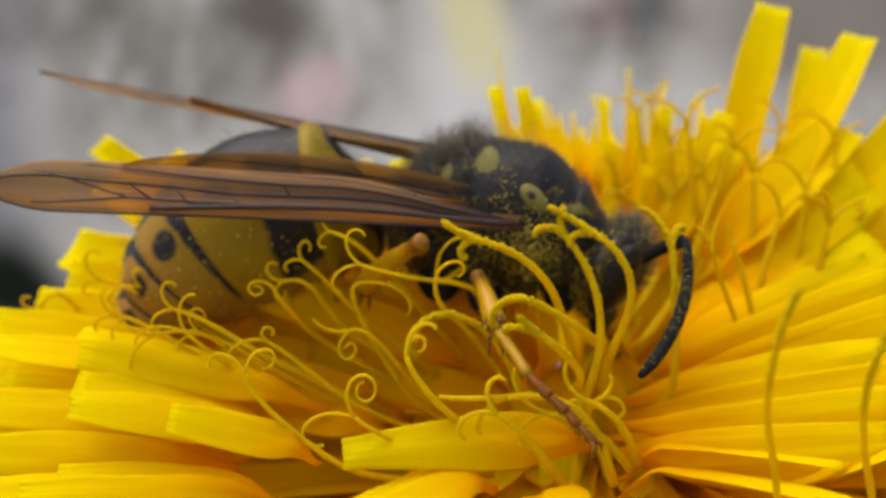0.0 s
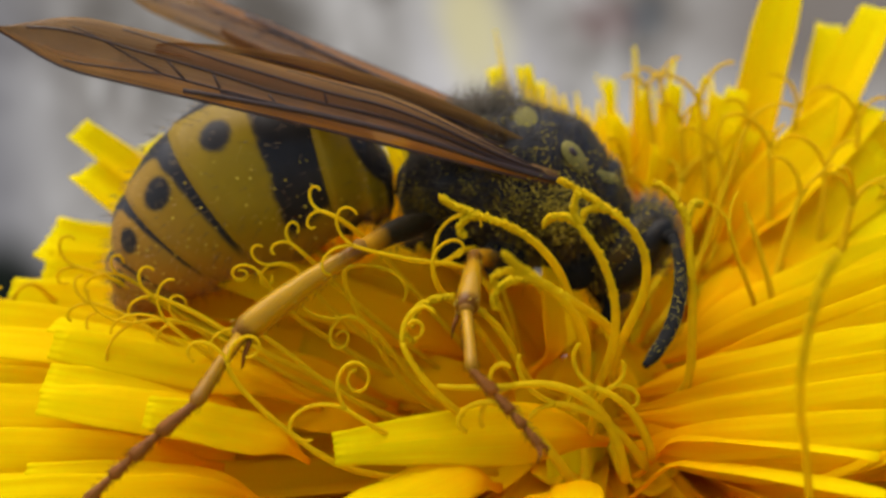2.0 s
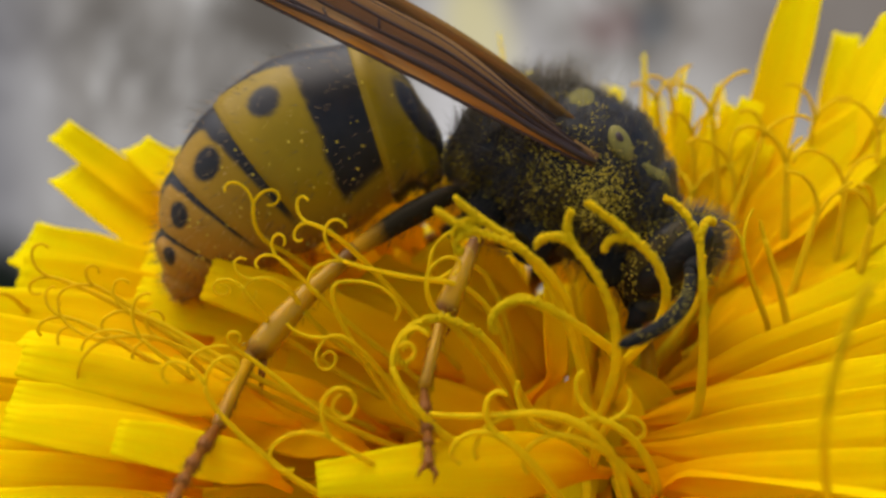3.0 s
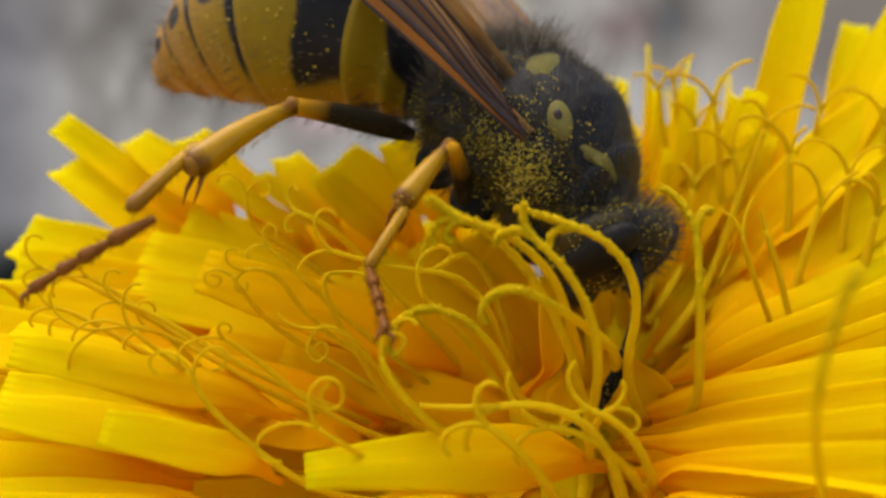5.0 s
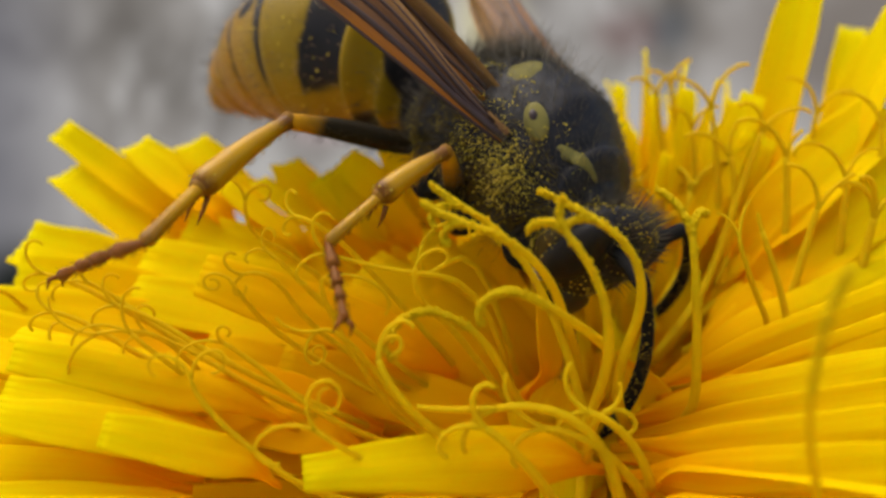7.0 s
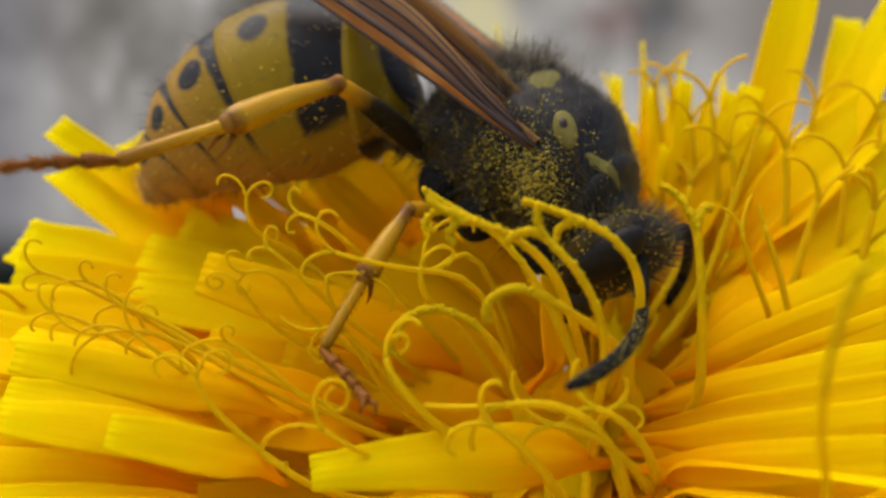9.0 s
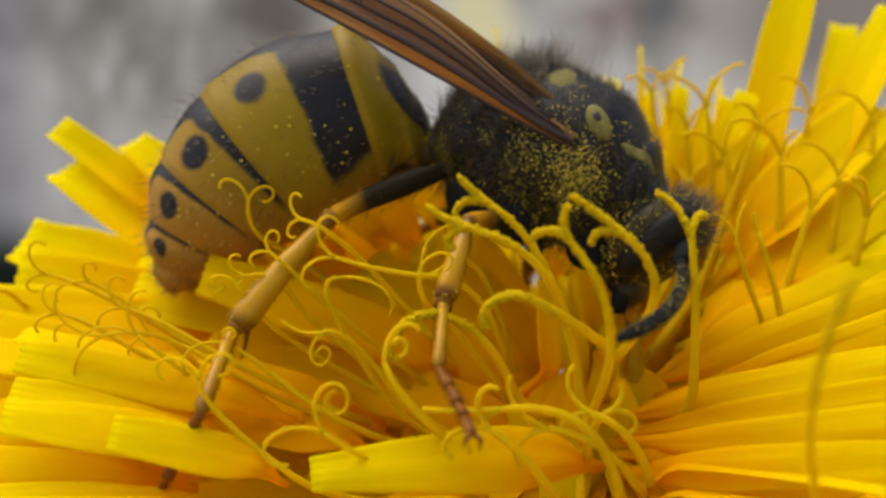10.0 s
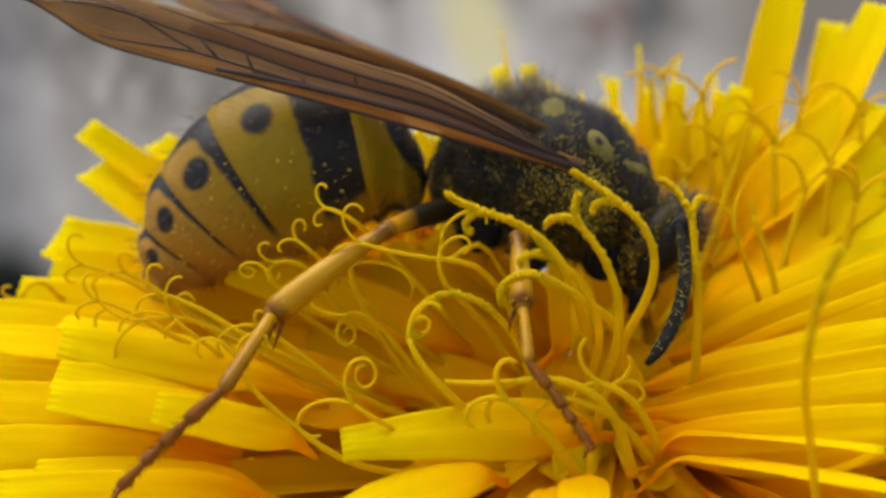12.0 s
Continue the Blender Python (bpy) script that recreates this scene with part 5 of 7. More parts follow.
def make_forewing(wasp, side, long=12.7):
    """From its root along -x, its front edge to +y (mirrored for the other side)."""
    bm = bmesh.new()
    uv = bm.loops.layers.uv.new("UVMap")
    rows, cols = 44, 24
    flip = Vector((1, side, 1))
    sheets = [[[(bm.verts.new((wing_point(i / rows, j / cols, long) + Vector((0, 0, h))) * flip), i / rows, j / cols) for j in range(cols + 1)]
               for i in range(rows + 1)] for h in (0.012, -0.012)]
    top, low = sheets

    def face(*corners):
        f = bm.faces.new([c[0] for c in corners])
        for loop, c in zip(f.loops, corners):
            loop[uv].uv = (c[1], c[2])

    for i in range(rows):
        for j in range(cols):
            face(top[i][j], top[i][j + 1], top[i + 1][j + 1], top[i + 1][j])
        face(top[i][0], top[i + 1][0], low[i + 1][0], low[i][0])
        face(top[i][cols], low[i][cols], low[i + 1][cols], top[i + 1][cols])
    wing = part("forewing", bm, WING, wasp, "folded amber brown translucent wing with dark veins")
    lines = [
        ([(s, 0.0) for s in (0, .1, .2, .35, .5, .65, .8, .9, .97, 1.0)], 0.045, 0.03),
        ([(0.0, 0.34), (0.2, 0.30), (0.45, 0.24), (0.66, 0.10)], 0.085, 0.06),
        ([(0.0, 0.40), (0.2, 0.34), (0.45, 0.28), (0.60, 0.22)], 0.05, 0.03),
        ([(0.02, 0.5), (0.2, 0.56), (0.4, 0.50), (0.52, 0.48), (0.62, 0.55), (0.75, 0.60), (0.93, 0.75)], 0.055, 0.028),
        ([(0.03, 0.7), (0.2, 0.74), (0.42, 0.72), (0.60, 0.78), (0.78, 0.92)], 0.05, 0.026),
        ([(0.44, 0.24), (0.50, 0.26), (0.60, 0.27), (0.70, 0.30), (0.86, 0.12)], 0.045, 0.026),
        ([(0.50, 0.22), (0.52, 0.40)], 0.035, 0.028),
        ([(0.60, 0.27), (0.62, 0.55)], 0.035, 0.026),
        ([(0.66, 0.28), (0.70, 0.58)], 0.035, 0.026),
        ([(0.70, 0.30), (0.80, 0.62), (0.86, 0.80)], 0.03, 0.02),
        ([(0.42, 0.50), (0.43, 0.72)], 0.035, 0.026),
        ([(0.05, 0.9), (0.25, 0.88), (0.5, 0.95)], 0.04, 0.02),
    ]
    for knots, ra, rb in lines:
        bm = bmesh.new()
        pts = []
        for (sa, va), (sb, vb) in zip(knots, knots[1:]):
            n = max(2, int((sb - sa) * 40))
            pts += [wing_point(sa + (sb - sa) * k / n, va + (vb - va) * k / n, long) * flip for k in range(n)]
        pts.append(wing_point(*knots[-1], long) * flip)
        tube(bm, pts, [ra + (rb - ra) * k / (len(pts) - 1) for k in range(len(pts))], 6)
        part("vein", bm, VEIN, wing)
    return wing


def make_hindwing(wasp, side, long=8.6):
    bm = bmesh.new()
    uv = bm.loops.layers.uv.new("UVMap")
    rows, cols = 26, 12
    flip = Vector((1, side, 1))
    grid = [[(bm.verts.new(Vector((-long * i / rows, -0.2 - (0.15 + 0.75 * math.sin(math.pi * min(1, 0.08 + 0.92 * i / rows)) ** 0.7) * j / cols,
                                   -0.12 + 0.10 * math.sin(j / cols * 8))) * flip), i / rows, j / cols) for j in range(cols + 1)] for i in range(rows + 1)]
    for a, b in zip(grid, grid[1:]):
        for j in range(cols):
            f = bm.faces.new((a[j][0], a[j + 1][0], b[j + 1][0], b[j][0]))
            for loop, c in zip(f.loops, (a[j], a[j + 1], b[j + 1], b[j])):
                loop[uv].uv = (c[1], c[2])
    wing = part("hindwing", bm, WING, wasp, "smaller translucent hind wing")
    for v0, v1 in ((0.0, 0.0), (0.3, 0.45), (0.55, 0.85)):
        bm = bmesh.new()
        pts = []
        for i in range(rows + 1):
            s = i / rows * (0.95 if v0 == 0 else 0.8)
            v = v0 + (v1 - v0) * s
            pts.append(Vector((-long * s, -0.2 - (0.15 + 0.75 * math.sin(math.pi * min(1, 0.08 + 0.92 * s)) ** 0.7) * v, -0.10 + 0.10 * math.sin(v * 8))) * flip)
        tube(bm, pts, [0.05 - 0.03 * k / rows for k in range(rows + 1)], 6)
        part("vein", bm, VEIN, wing)
    return wing


def thigh_material(long):
    """Dark to near the knee, which lies at long millimetres."""
    n = Nodes("thigh")
    co = n.add("ShaderNodeTexCoord").outputs["Object"]
    x = n.add("ShaderNodeSeparateXYZ", {0: co}).outputs[0]
    grain = n.noise(1500.0)
    fac = n.add("ShaderNodeMapRange", {0: n.calc("MULTIPLY_ADD", grain, 0.0006, x), 1: (long - 0.55) * MM, 2: (long + 0.1) * MM, 3: 0.0, 4: 1.0}).outputs[0]
    n.put({"Base Color": n.mix(fac, (0.018, 0.012, 0.004), (0.40, 0.18, 0.003)), "Roughness": 0.5, "Specular IOR Level": 0.05, "Normal": n.bump(grain, 0.2, 0.00003)})
    return n.material


def shin_material(long):
    """Ochre yellow, browner at both joints."""
    n = Nodes("shin")
    co = n.add("ShaderNodeTexCoord").outputs["Object"]
    x = n.add("ShaderNodeSeparateXYZ", {0: co}).outputs[0]
    grain = n.noise(900.0, 4.0)
    x = n.calc("MULTIPLY_ADD", n.noise(1800.0), 0.0005, x)
    near = n.add("ShaderNodeMapRange", {0: x, 1: 0.0003, 2: 0.0010, 3: 1.0, 4: 0.0}, interpolation="SMOOTHSTEP").outputs[0]
    far = n.add("ShaderNodeMapRange", {0: x, 1: (long - 0.15) * MM, 2: (long + 0.25) * MM, 3: 0.0, 4: 1.0}, interpolation="SMOOTHSTEP").outputs[0]
    tone = n.mix(n.calc("MAXIMUM", near, far), n.mix(grain, (0.38, 0.175, 0.001), (0.58, 0.31, 0.003)), (0.17, 0.060, 0.002))
    n.put({"Base Color": tone, "Roughness": 0.28, "Specular IOR Level": 0.24, "Normal": n.bump(grain, 0.35, 0.00004)})
    n.see_through(0.18, tone)
    return n.material


def tarsus_material():
    n = Nodes("tarsus")
    co = n.add("ShaderNodeTexCoord").outputs["Object"]
    x = n.add("ShaderNodeSeparateXYZ", {0: co}).outputs[0]
    grain = n.noise(2600.0)
    fac = n.add("ShaderNodeMapRange", {0: n.calc("MULTIPLY_ADD", grain, 0.0005, x), 1: 0.0008, 2: 0.0025, 3: 0.0, 4: 1.0}).outputs[0]
    tone = n.mix(fac, n.mix(grain, (0.42, 0.20, 0.002), (0.58, 0.31, 0.005)), n.mix(grain, (0.17, 0.065, 0.002), (0.34, 0.145, 0.005)))
    n.put({"Base Color": tone, "Roughness": 0.32, "Specular IOR Level": 0.2, "Normal": n.bump(grain, 0.3, 0.00003)})
    n.see_through(0.18, tone)
    return n.material


TARSUS = tarsus_material()
wasp = tagged(new("wasp"), "black and yellow wasp feeding head-down in the dandelion", "wasp")
thorax = make_thorax(wasp)
abdomen = make_abdomen(wasp)
head = make_head(wasp)
scape_near, scape_far = make_scape(wasp), make_scape(wasp)
flagellum_near, flagellum_far = make_flagellum(wasp), make_flagellum(wasp)
HIND, MIDDLE, FRONT = (2.9, 3.1, 2.2, 2.6), (1.9, 1.85, 1.5, 1.9), (2.0, 1.8, 1.1, 1.3)
hind_near, hind_far = make_leg_joints(wasp, HIND, 1.0), make_leg_joints(wasp, HIND, 1.0)
middle_near, middle_far = make_leg_joints(wasp, MIDDLE, 0.84), make_leg_joints(wasp, MIDDLE, 0.84)
front_near = make_leg_joints(wasp, FRONT, 0.8)
forewing_near, forewing_far = make_forewing(wasp, -1), make_forewing(wasp, 1, 13.6)
hindwing_near, hindwing_far = make_hindwing(wasp, -1), make_hindwing(wasp, 1)
head.matrix_basis = mm(2.62, 0, -0.9, 0, 30, 0)
def along(a, b):
    """A pose at a, in millimetres, with x towards b and z upward."""
    x = (Vector(b) - Vector(a)).normalized()
    y = Vector((0, 0, 1)).cross(x).normalized()
    return Matrix.Translation(Vector(a) * MM) @ Matrix((x, y, x.cross(y))).transposed().to_4x4()


def stand(leg, hip, knee, ankle, toe):
    middle = Vector(ankle).lerp(Vector(toe), 0.46)
    for joint, a, b in zip(leg, (hip, knee, ankle, middle), (knee, ankle, middle, toe)):
        joint.matrix_basis = along(a, b)


stand(hind_far, (-1.9, 1.1, -1.55), (-3.6, 3.0, -2.6), (-5.6, 4.2, -4.6), (-8.8, 5.2, -7.6))
stand(middle_far, (-0.3, 1.2, -1.75), (-0.6, 2.9, -3.1), (-1.0, 4.3, -4.4), (-1.6, 5.6, -7.0))
stand(front_near, (1.5, -0.5, -1.5), (2.7, 0.3, -2.7), (3.3, 0.7, -4.3), (3.5, 1.1, -6.4))


def motions():
    """All that moves: the wasp, and its parts in its own space."""
    walk(wasp, [
        (0.0, mm(1.74, -0.41, 0.69, 6.41, 3.35, -13.94)),
        (0.5, mm(1.44, -0.37, 0.38, 16.63, 1.12, -8.42)),
        (1.0, mm(1.94, -0.51, 0.56, 8.38, 2.59, -5.43)),
        (1.5, mm(2.31, 0.01, 0.89, -4.84, 9.22, -5.18)),
        (2.0, mm(2.21, 0.06, 0.89, -3.07, 10.77, -6.24)),
        (2.5, mm(2.78, 0.10, 1.23, -4.98, 14.71, -11.37)),
        (3.0, mm(3.28, 0.37, 1.46, -8.61, 18.89, -19.01)),
        (3.5, mm(2.77, 0.23, 1.61, -8.33, 19.58, -19.36)),
        (5.5, mm(2.34, -0.20, 2.03, -6.35, 30.67, -39.21)),
        (6.0, mm(2.28, 0.01, 1.87, -7.40, 26.72, -42.04)),
        (6.5, mm(2.24, -0.16, 1.78, -7.92, 26.07, -41.54)),
        (7.0, mm(2.23, -0.12, 1.88, -9.12, 25.77, -42.20)),
        (9.0, mm(2.46, 0.22, 1.58, -11.15, 26.12, -33.34)),
        (9.5, mm(2.80, 0.17, 1.52, -8.75, 20.94, -25.34)),
        (10.0, mm(3.04, 0.11, 1.75, -9.59, 18.44, -23.40)),
        (10.5, mm(3.11, 0.08, 1.39, -7.73, 18.31, -18.72)),
        (11.0, mm(2.36, 0.18, 1.08, -4.80, 12.26, -11.63)),
        (11.5, mm(1.98, -0.04, 0.51, -3.03, 8.80, -6.49)),
        (12.0, mm(2.80, 0.16, 1.02, -4.93, 11.46, -10.63)),
    ])
    walk(abdomen, [
        (0.0, mm(-3.35, 0.00, -0.40, -3.83, -4.72, 16.69)),
        (0.5, mm(-3.35, 0.00, -0.40, -3.93, 1.54, 16.87)),
        (1.0, mm(-3.35, 0.00, -0.40, -0.95, -3.44, 14.31)),
        (1.5, mm(-3.35, 0.00, -0.40, 0.25, -12.66, 7.10)),
        (2.0, mm(-3.35, 0.00, -0.40, -0.86, -14.20, 8.65)),
        (2.5, mm(-3.35, 0.00, -0.40, -2.93, -20.06, 14.93)),
        (3.0, mm(-3.35, 0.00, -0.40, -3.44, -27.54, 20.23)),
        (3.5, mm(-3.35, 0.00, -0.40, -5.44, -30.10, 20.84)),
        (5.5, mm(-3.35, 0.00, -0.40, -2.06, 0.09, 11.17)),
        (6.0, mm(-3.35, 0.00, -0.40, -4.86, -2.96, 6.59)),
        (6.5, mm(-3.35, 0.00, -0.40, -5.54, -1.03, 5.97)),
        (7.0, mm(-3.35, 0.00, -0.40, -5.95, -1.77, 5.13)),
        (9.0, mm(-3.35, 0.00, -0.40, -8.95, -21.96, 22.92)),
        (9.5, mm(-3.35, 0.00, -0.40, -7.33, -25.42, 24.98)),
        (10.0, mm(-3.35, 0.00, -0.40, -6.33, -28.94, 26.22)),
        (10.5, mm(-3.35, 0.00, -0.40, -4.09, -26.39, 20.02)),
        (11.0, mm(-3.35, 0.00, -0.40, -0.04, -17.14, 14.11)),
        (11.5, mm(-3.35, 0.00, -0.40, 0.50, -11.52, 6.23)),
        (12.0, mm(-3.35, 0.00, -0.40, -0.73, -13.09, 14.50)),
    ])
    walk(forewing_near, [
        (0.0, mm(0.50, -1.88, 0.55, 56.32, 1.39, 20.78)),
        (0.5, mm(0.50, -1.88, 0.55, 46.50, -2.09, 16.66)),
        (1.0, mm(0.50, -1.88, 0.55, 54.27, -4.63, 12.42)),
        (1.5, mm(0.50, -1.88, 0.55, 80.35, 2.37, 8.83)),
        (2.0, mm(0.50, -1.88, 0.55, 78.27, 2.04, 9.86)),
        (2.5, mm(0.50, -1.88, 0.55, 78.81, 3.28, 14.29)),
        (3.0, mm(0.50, -1.88, 0.55, 79.36, 4.45, 17.76)),
        (3.5, mm(0.50, -1.88, 0.55, 78.71, 4.01, 16.71)),
        (5.5, mm(0.50, -1.88, 0.55, 62.74, 12.52, 17.01)),
        (6.0, mm(0.50, -1.88, 0.55, 65.35, 11.10, 26.91)),
        (6.5, mm(0.50, -1.88, 0.55, 66.12, 11.21, 25.51)),
        (7.0, mm(0.50, -1.88, 0.55, 67.10, 9.56, 26.62)),
        (9.0, mm(0.50, -1.88, 0.55, 72.28, 4.83, 12.38)),
        (9.5, mm(0.50, -1.88, 0.55, 76.18, 6.98, 16.37)),
        (10.0, mm(0.50, -1.88, 0.55, 78.59, 6.73, 16.92)),
        (10.5, mm(0.50, -1.88, 0.55, 78.60, 4.80, 15.39)),
        (11.0, mm(0.50, -1.88, 0.55, 78.85, 2.97, 14.97)),
        (11.5, mm(0.50, -1.88, 0.55, 78.29, 1.88, 9.64)),
        (12.0, mm(0.50, -1.88, 0.55, 79.27, 2.74, 13.78)),
    ])
    walk(forewing_far, [
        (0.0, mm(0.10, 1.45, 1.35, 0.09, 6.95, 6.19)),
        (0.5, mm(0.10, 1.45, 1.35, -9.86, 2.84, 0.24)),
        (1.0, mm(0.10, 1.45, 1.35, -1.45, 3.98, -2.05)),
        (1.5, mm(0.10, 1.45, 1.35, 57.14, 12.98, -6.88)),
        (2.0, mm(0.10, 1.45, 1.35, 55.29, 12.31, -6.92)),
        (2.5, mm(0.10, 1.45, 1.35, 56.44, 11.56, -2.89)),
        (3.0, mm(0.10, 1.45, 1.35, 56.87, 12.78, -4.16)),
        (3.5, mm(0.10, 1.45, 1.35, 55.98, 12.05, -6.90)),
        (5.5, mm(0.10, 1.45, 1.35, 28.00, 6.36, -32.27)),
        (6.0, mm(0.10, 1.45, 1.35, 28.00, 9.94, -26.26)),
        (6.5, mm(0.10, 1.45, 1.35, 28.00, 12.03, -23.28)),
        (7.0, mm(0.10, 1.45, 1.35, 28.00, 11.95, -25.51)),
        (9.0, mm(0.10, 1.45, 1.35, 51.09, 7.93, -9.79)),
        (9.5, mm(0.10, 1.45, 1.35, 54.00, 10.84, -4.20)),
        (10.0, mm(0.10, 1.45, 1.35, 55.65, 12.10, -4.14)),
        (10.5, mm(0.10, 1.45, 1.35, 55.70, 12.58, -6.21)),
        (11.0, mm(0.10, 1.45, 1.35, 56.02, 11.67, -2.35)),
        (11.5, mm(0.10, 1.45, 1.35, 55.01, 14.34, -6.23)),
        (12.0, mm(0.10, 1.45, 1.35, 56.45, 11.79, -2.23)),
    ])
    walk(hindwing_near, [
        (0.0, mm(-0.15, -1.65, 0.55, 56.53, 6.10, 22.46)),
        (0.5, mm(-0.15, -1.65, 0.55, 46.61, 2.83, 17.50)),
        (1.0, mm(-0.15, -1.65, 0.55, 54.31, 0.14, 13.92)),
        (1.5, mm(-0.15, -1.65, 0.55, 80.71, 5.99, 12.29)),
        (2.0, mm(-0.15, -1.65, 0.55, 78.60, 5.78, 13.18)),
        (2.5, mm(-0.15, -1.65, 0.55, 79.22, 6.99, 17.65)),
        (3.0, mm(-0.15, -1.65, 0.55, 79.84, 8.12, 21.17)),
        (3.5, mm(-0.15, -1.65, 0.55, 79.16, 7.73, 20.08)),
        (5.5, mm(-0.15, -1.65, 0.55, 63.43, 17.01, 19.30)),
        (6.0, mm(-0.15, -1.65, 0.55, 66.03, 15.48, 29.38)),
        (6.5, mm(-0.15, -1.65, 0.55, 66.81, 15.55, 28.05)),
        (7.0, mm(-0.15, -1.65, 0.55, 67.74, 13.86, 29.21)),
        (9.0, mm(-0.15, -1.65, 0.55, 72.73, 8.89, 15.31)),
        (9.5, mm(-0.15, -1.65, 0.55, 76.78, 10.83, 19.59)),
        (10.0, mm(-0.15, -1.65, 0.55, 79.21, 10.45, 20.30)),
        (10.5, mm(-0.15, -1.65, 0.55, 79.10, 8.52, 18.76)),
        (11.0, mm(-0.15, -1.65, 0.55, 79.24, 6.68, 18.33)),
        (11.5, mm(-0.15, -1.65, 0.55, 78.61, 5.62, 12.97)),
        (12.0, mm(-0.15, -1.65, 0.55, 79.64, 6.42, 17.17)),
    ])
    walk(hindwing_far, [
        (0.0, mm(-0.50, 1.40, 1.20, 0.30, 10.94, 9.22)),
        (0.5, mm(-0.50, 1.40, 1.20, -9.88, 7.30, 2.51)),
        (1.0, mm(-0.50, 1.40, 1.20, -1.40, 8.06, 0.85)),
        (1.5, mm(-0.50, 1.40, 1.20, 57.91, 12.60, -1.82)),
        (2.0, mm(-0.50, 1.40, 1.20, 56.01, 12.09, -1.86)),
        (2.5, mm(-0.50, 1.40, 1.20, 57.09, 11.24, 2.15)),
        (3.0, mm(-0.50, 1.40, 1.20, 57.62, 12.42, 0.89)),
        (3.5, mm(-0.50, 1.40, 1.20, 56.68, 11.77, -1.85)),
        (5.5, mm(-0.50, 1.40, 1.15, 28.00, 7.36, -32.27)),
        (6.0, mm(-0.50, 1.40, 1.15, 28.00, 10.94, -26.26)),
        (6.5, mm(-0.50, 1.40, 1.15, 28.00, 13.03, -23.28)),
        (7.0, mm(-0.50, 1.40, 1.15, 28.00, 12.95, -25.51)),
        (9.0, mm(-0.50, 1.40, 1.20, 51.43, 8.10, -4.78)),
        (9.5, mm(-0.50, 1.40, 1.20, 54.60, 10.74, 0.85)),
        (10.0, mm(-0.50, 1.40, 1.20, 56.35, 11.85, 0.91)),
        (10.5, mm(-0.50, 1.40, 1.20, 56.44, 12.32, -1.15)),
        (11.0, mm(-0.50, 1.40, 1.20, 56.68, 11.39, 2.70)),
        (11.5, mm(-0.50, 1.40, 1.20, 55.92, 14.14, -1.14)),
        (12.0, mm(-0.50, 1.40, 1.20, 57.12, 11.47, 2.82)),
    ])
    walk(flagellum_near, [
        (0.0, mm(4.34, -0.98, 0.23, -103.62, 30.16, -101.46)),
        (0.5, mm(4.15, -0.32, 0.46, -99.48, 19.97, -99.37)),
        (1.0, mm(3.67, -1.52, 0.44, -100.89, 23.21, -106.85)),
        (1.5, mm(3.18, -1.99, -0.39, -95.86, 39.01, -102.14)),
        (2.0, mm(3.25, -1.98, -0.29, -92.83, 33.87, -99.08)),
        (2.5, mm(3.33, -1.91, -0.97, -89.89, 27.12, -97.08)),
        (3.0, mm(3.14, -1.92, -0.95, -86.82, 21.58, -97.46)),
        (3.5, mm(3.62, -1.79, -1.13, -87.08, 26.95, -95.68)),
        (5.5, mm(4.29, -1.40, -0.92, 69.16, 51.89, 105.04)),
        (6.0, mm(4.50, -1.11, -0.69, 73.75, 43.12, 112.16)),
        (6.5, mm(4.42, -1.32, -0.55, 34.94, 70.76, 65.07)),
        (7.0, mm(4.49, -1.15, -0.66, 58.66, 63.73, 91.41)),
        (9.0, mm(4.00, -1.58, -1.13, -76.13, 17.84, -79.95)),
        (9.5, mm(3.60, -1.75, -1.20, -86.00, 29.30, -89.97)),
        (10.0, mm(3.50, -1.86, -1.04, -85.42, 20.08, -90.68)),
        (10.5, mm(3.30, -1.92, -0.95, -88.11, 26.89, -95.54)),
        (11.0, mm(3.50, -1.98, -0.46, -92.12, 33.16, -95.48)),
        (11.5, mm(3.44, -1.94, -0.13, -93.42, 28.64, -97.03)),
        (12.0, mm(2.85, -1.93, -0.36, -92.31, 39.33, -94.70)),
    ])
    walk(scape_near, [
        (0.0, mm(3.25, -0.65, -0.50, -5.82, -32.74, -16.78)),
        (0.5, mm(3.25, -0.65, -0.50, -23.94, -45.02, 20.04)),
        (1.0, mm(3.25, -0.65, -0.50, -1.63, -44.22, -63.99)),
        (1.5, mm(3.25, -0.65, -0.50, 9.09, -4.48, -92.96)),
        (2.0, mm(3.25, -0.65, -0.50, 11.01, -8.90, -89.97)),
        (2.5, mm(3.25, -0.65, -0.50, 15.59, 20.21, -86.33)),
        (3.0, mm(3.25, -0.65, -0.50, 18.33, 19.45, -94.81)),
        (3.5, mm(3.25, -0.65, -0.50, 23.33, 27.89, -72.09)),
        (5.5, mm(3.25, -0.65, -0.50, 28.12, 18.13, -35.61)),
        (6.0, mm(3.25, -0.65, -0.50, 17.74, 8.16, -20.20)),
        (6.5, mm(3.25, -0.65, -0.50, 20.34, 2.01, -29.72)),
        (7.0, mm(3.25, -0.65, -0.50, 19.24, 6.66, -21.83)),
        (9.0, mm(3.25, -0.65, -0.50, 32.37, 27.89, -50.97)),
        (9.5, mm(3.25, -0.65, -0.50, 25.59, 31.42, -72.16)),
        (10.0, mm(3.25, -0.65, -0.50, 20.97, 23.75, -78.17)),
        (10.5, mm(3.25, -0.65, -0.50, 18.98, 19.32, -87.94)),
        (11.0, mm(3.25, -0.65, -0.50, 12.96, -1.51, -79.42)),
        (11.5, mm(3.25, -0.65, -0.50, 9.58, -15.72, -81.60)),
        (12.0, mm(3.25, -0.65, -0.50, 9.76, -5.94, -107.35)),
    ])
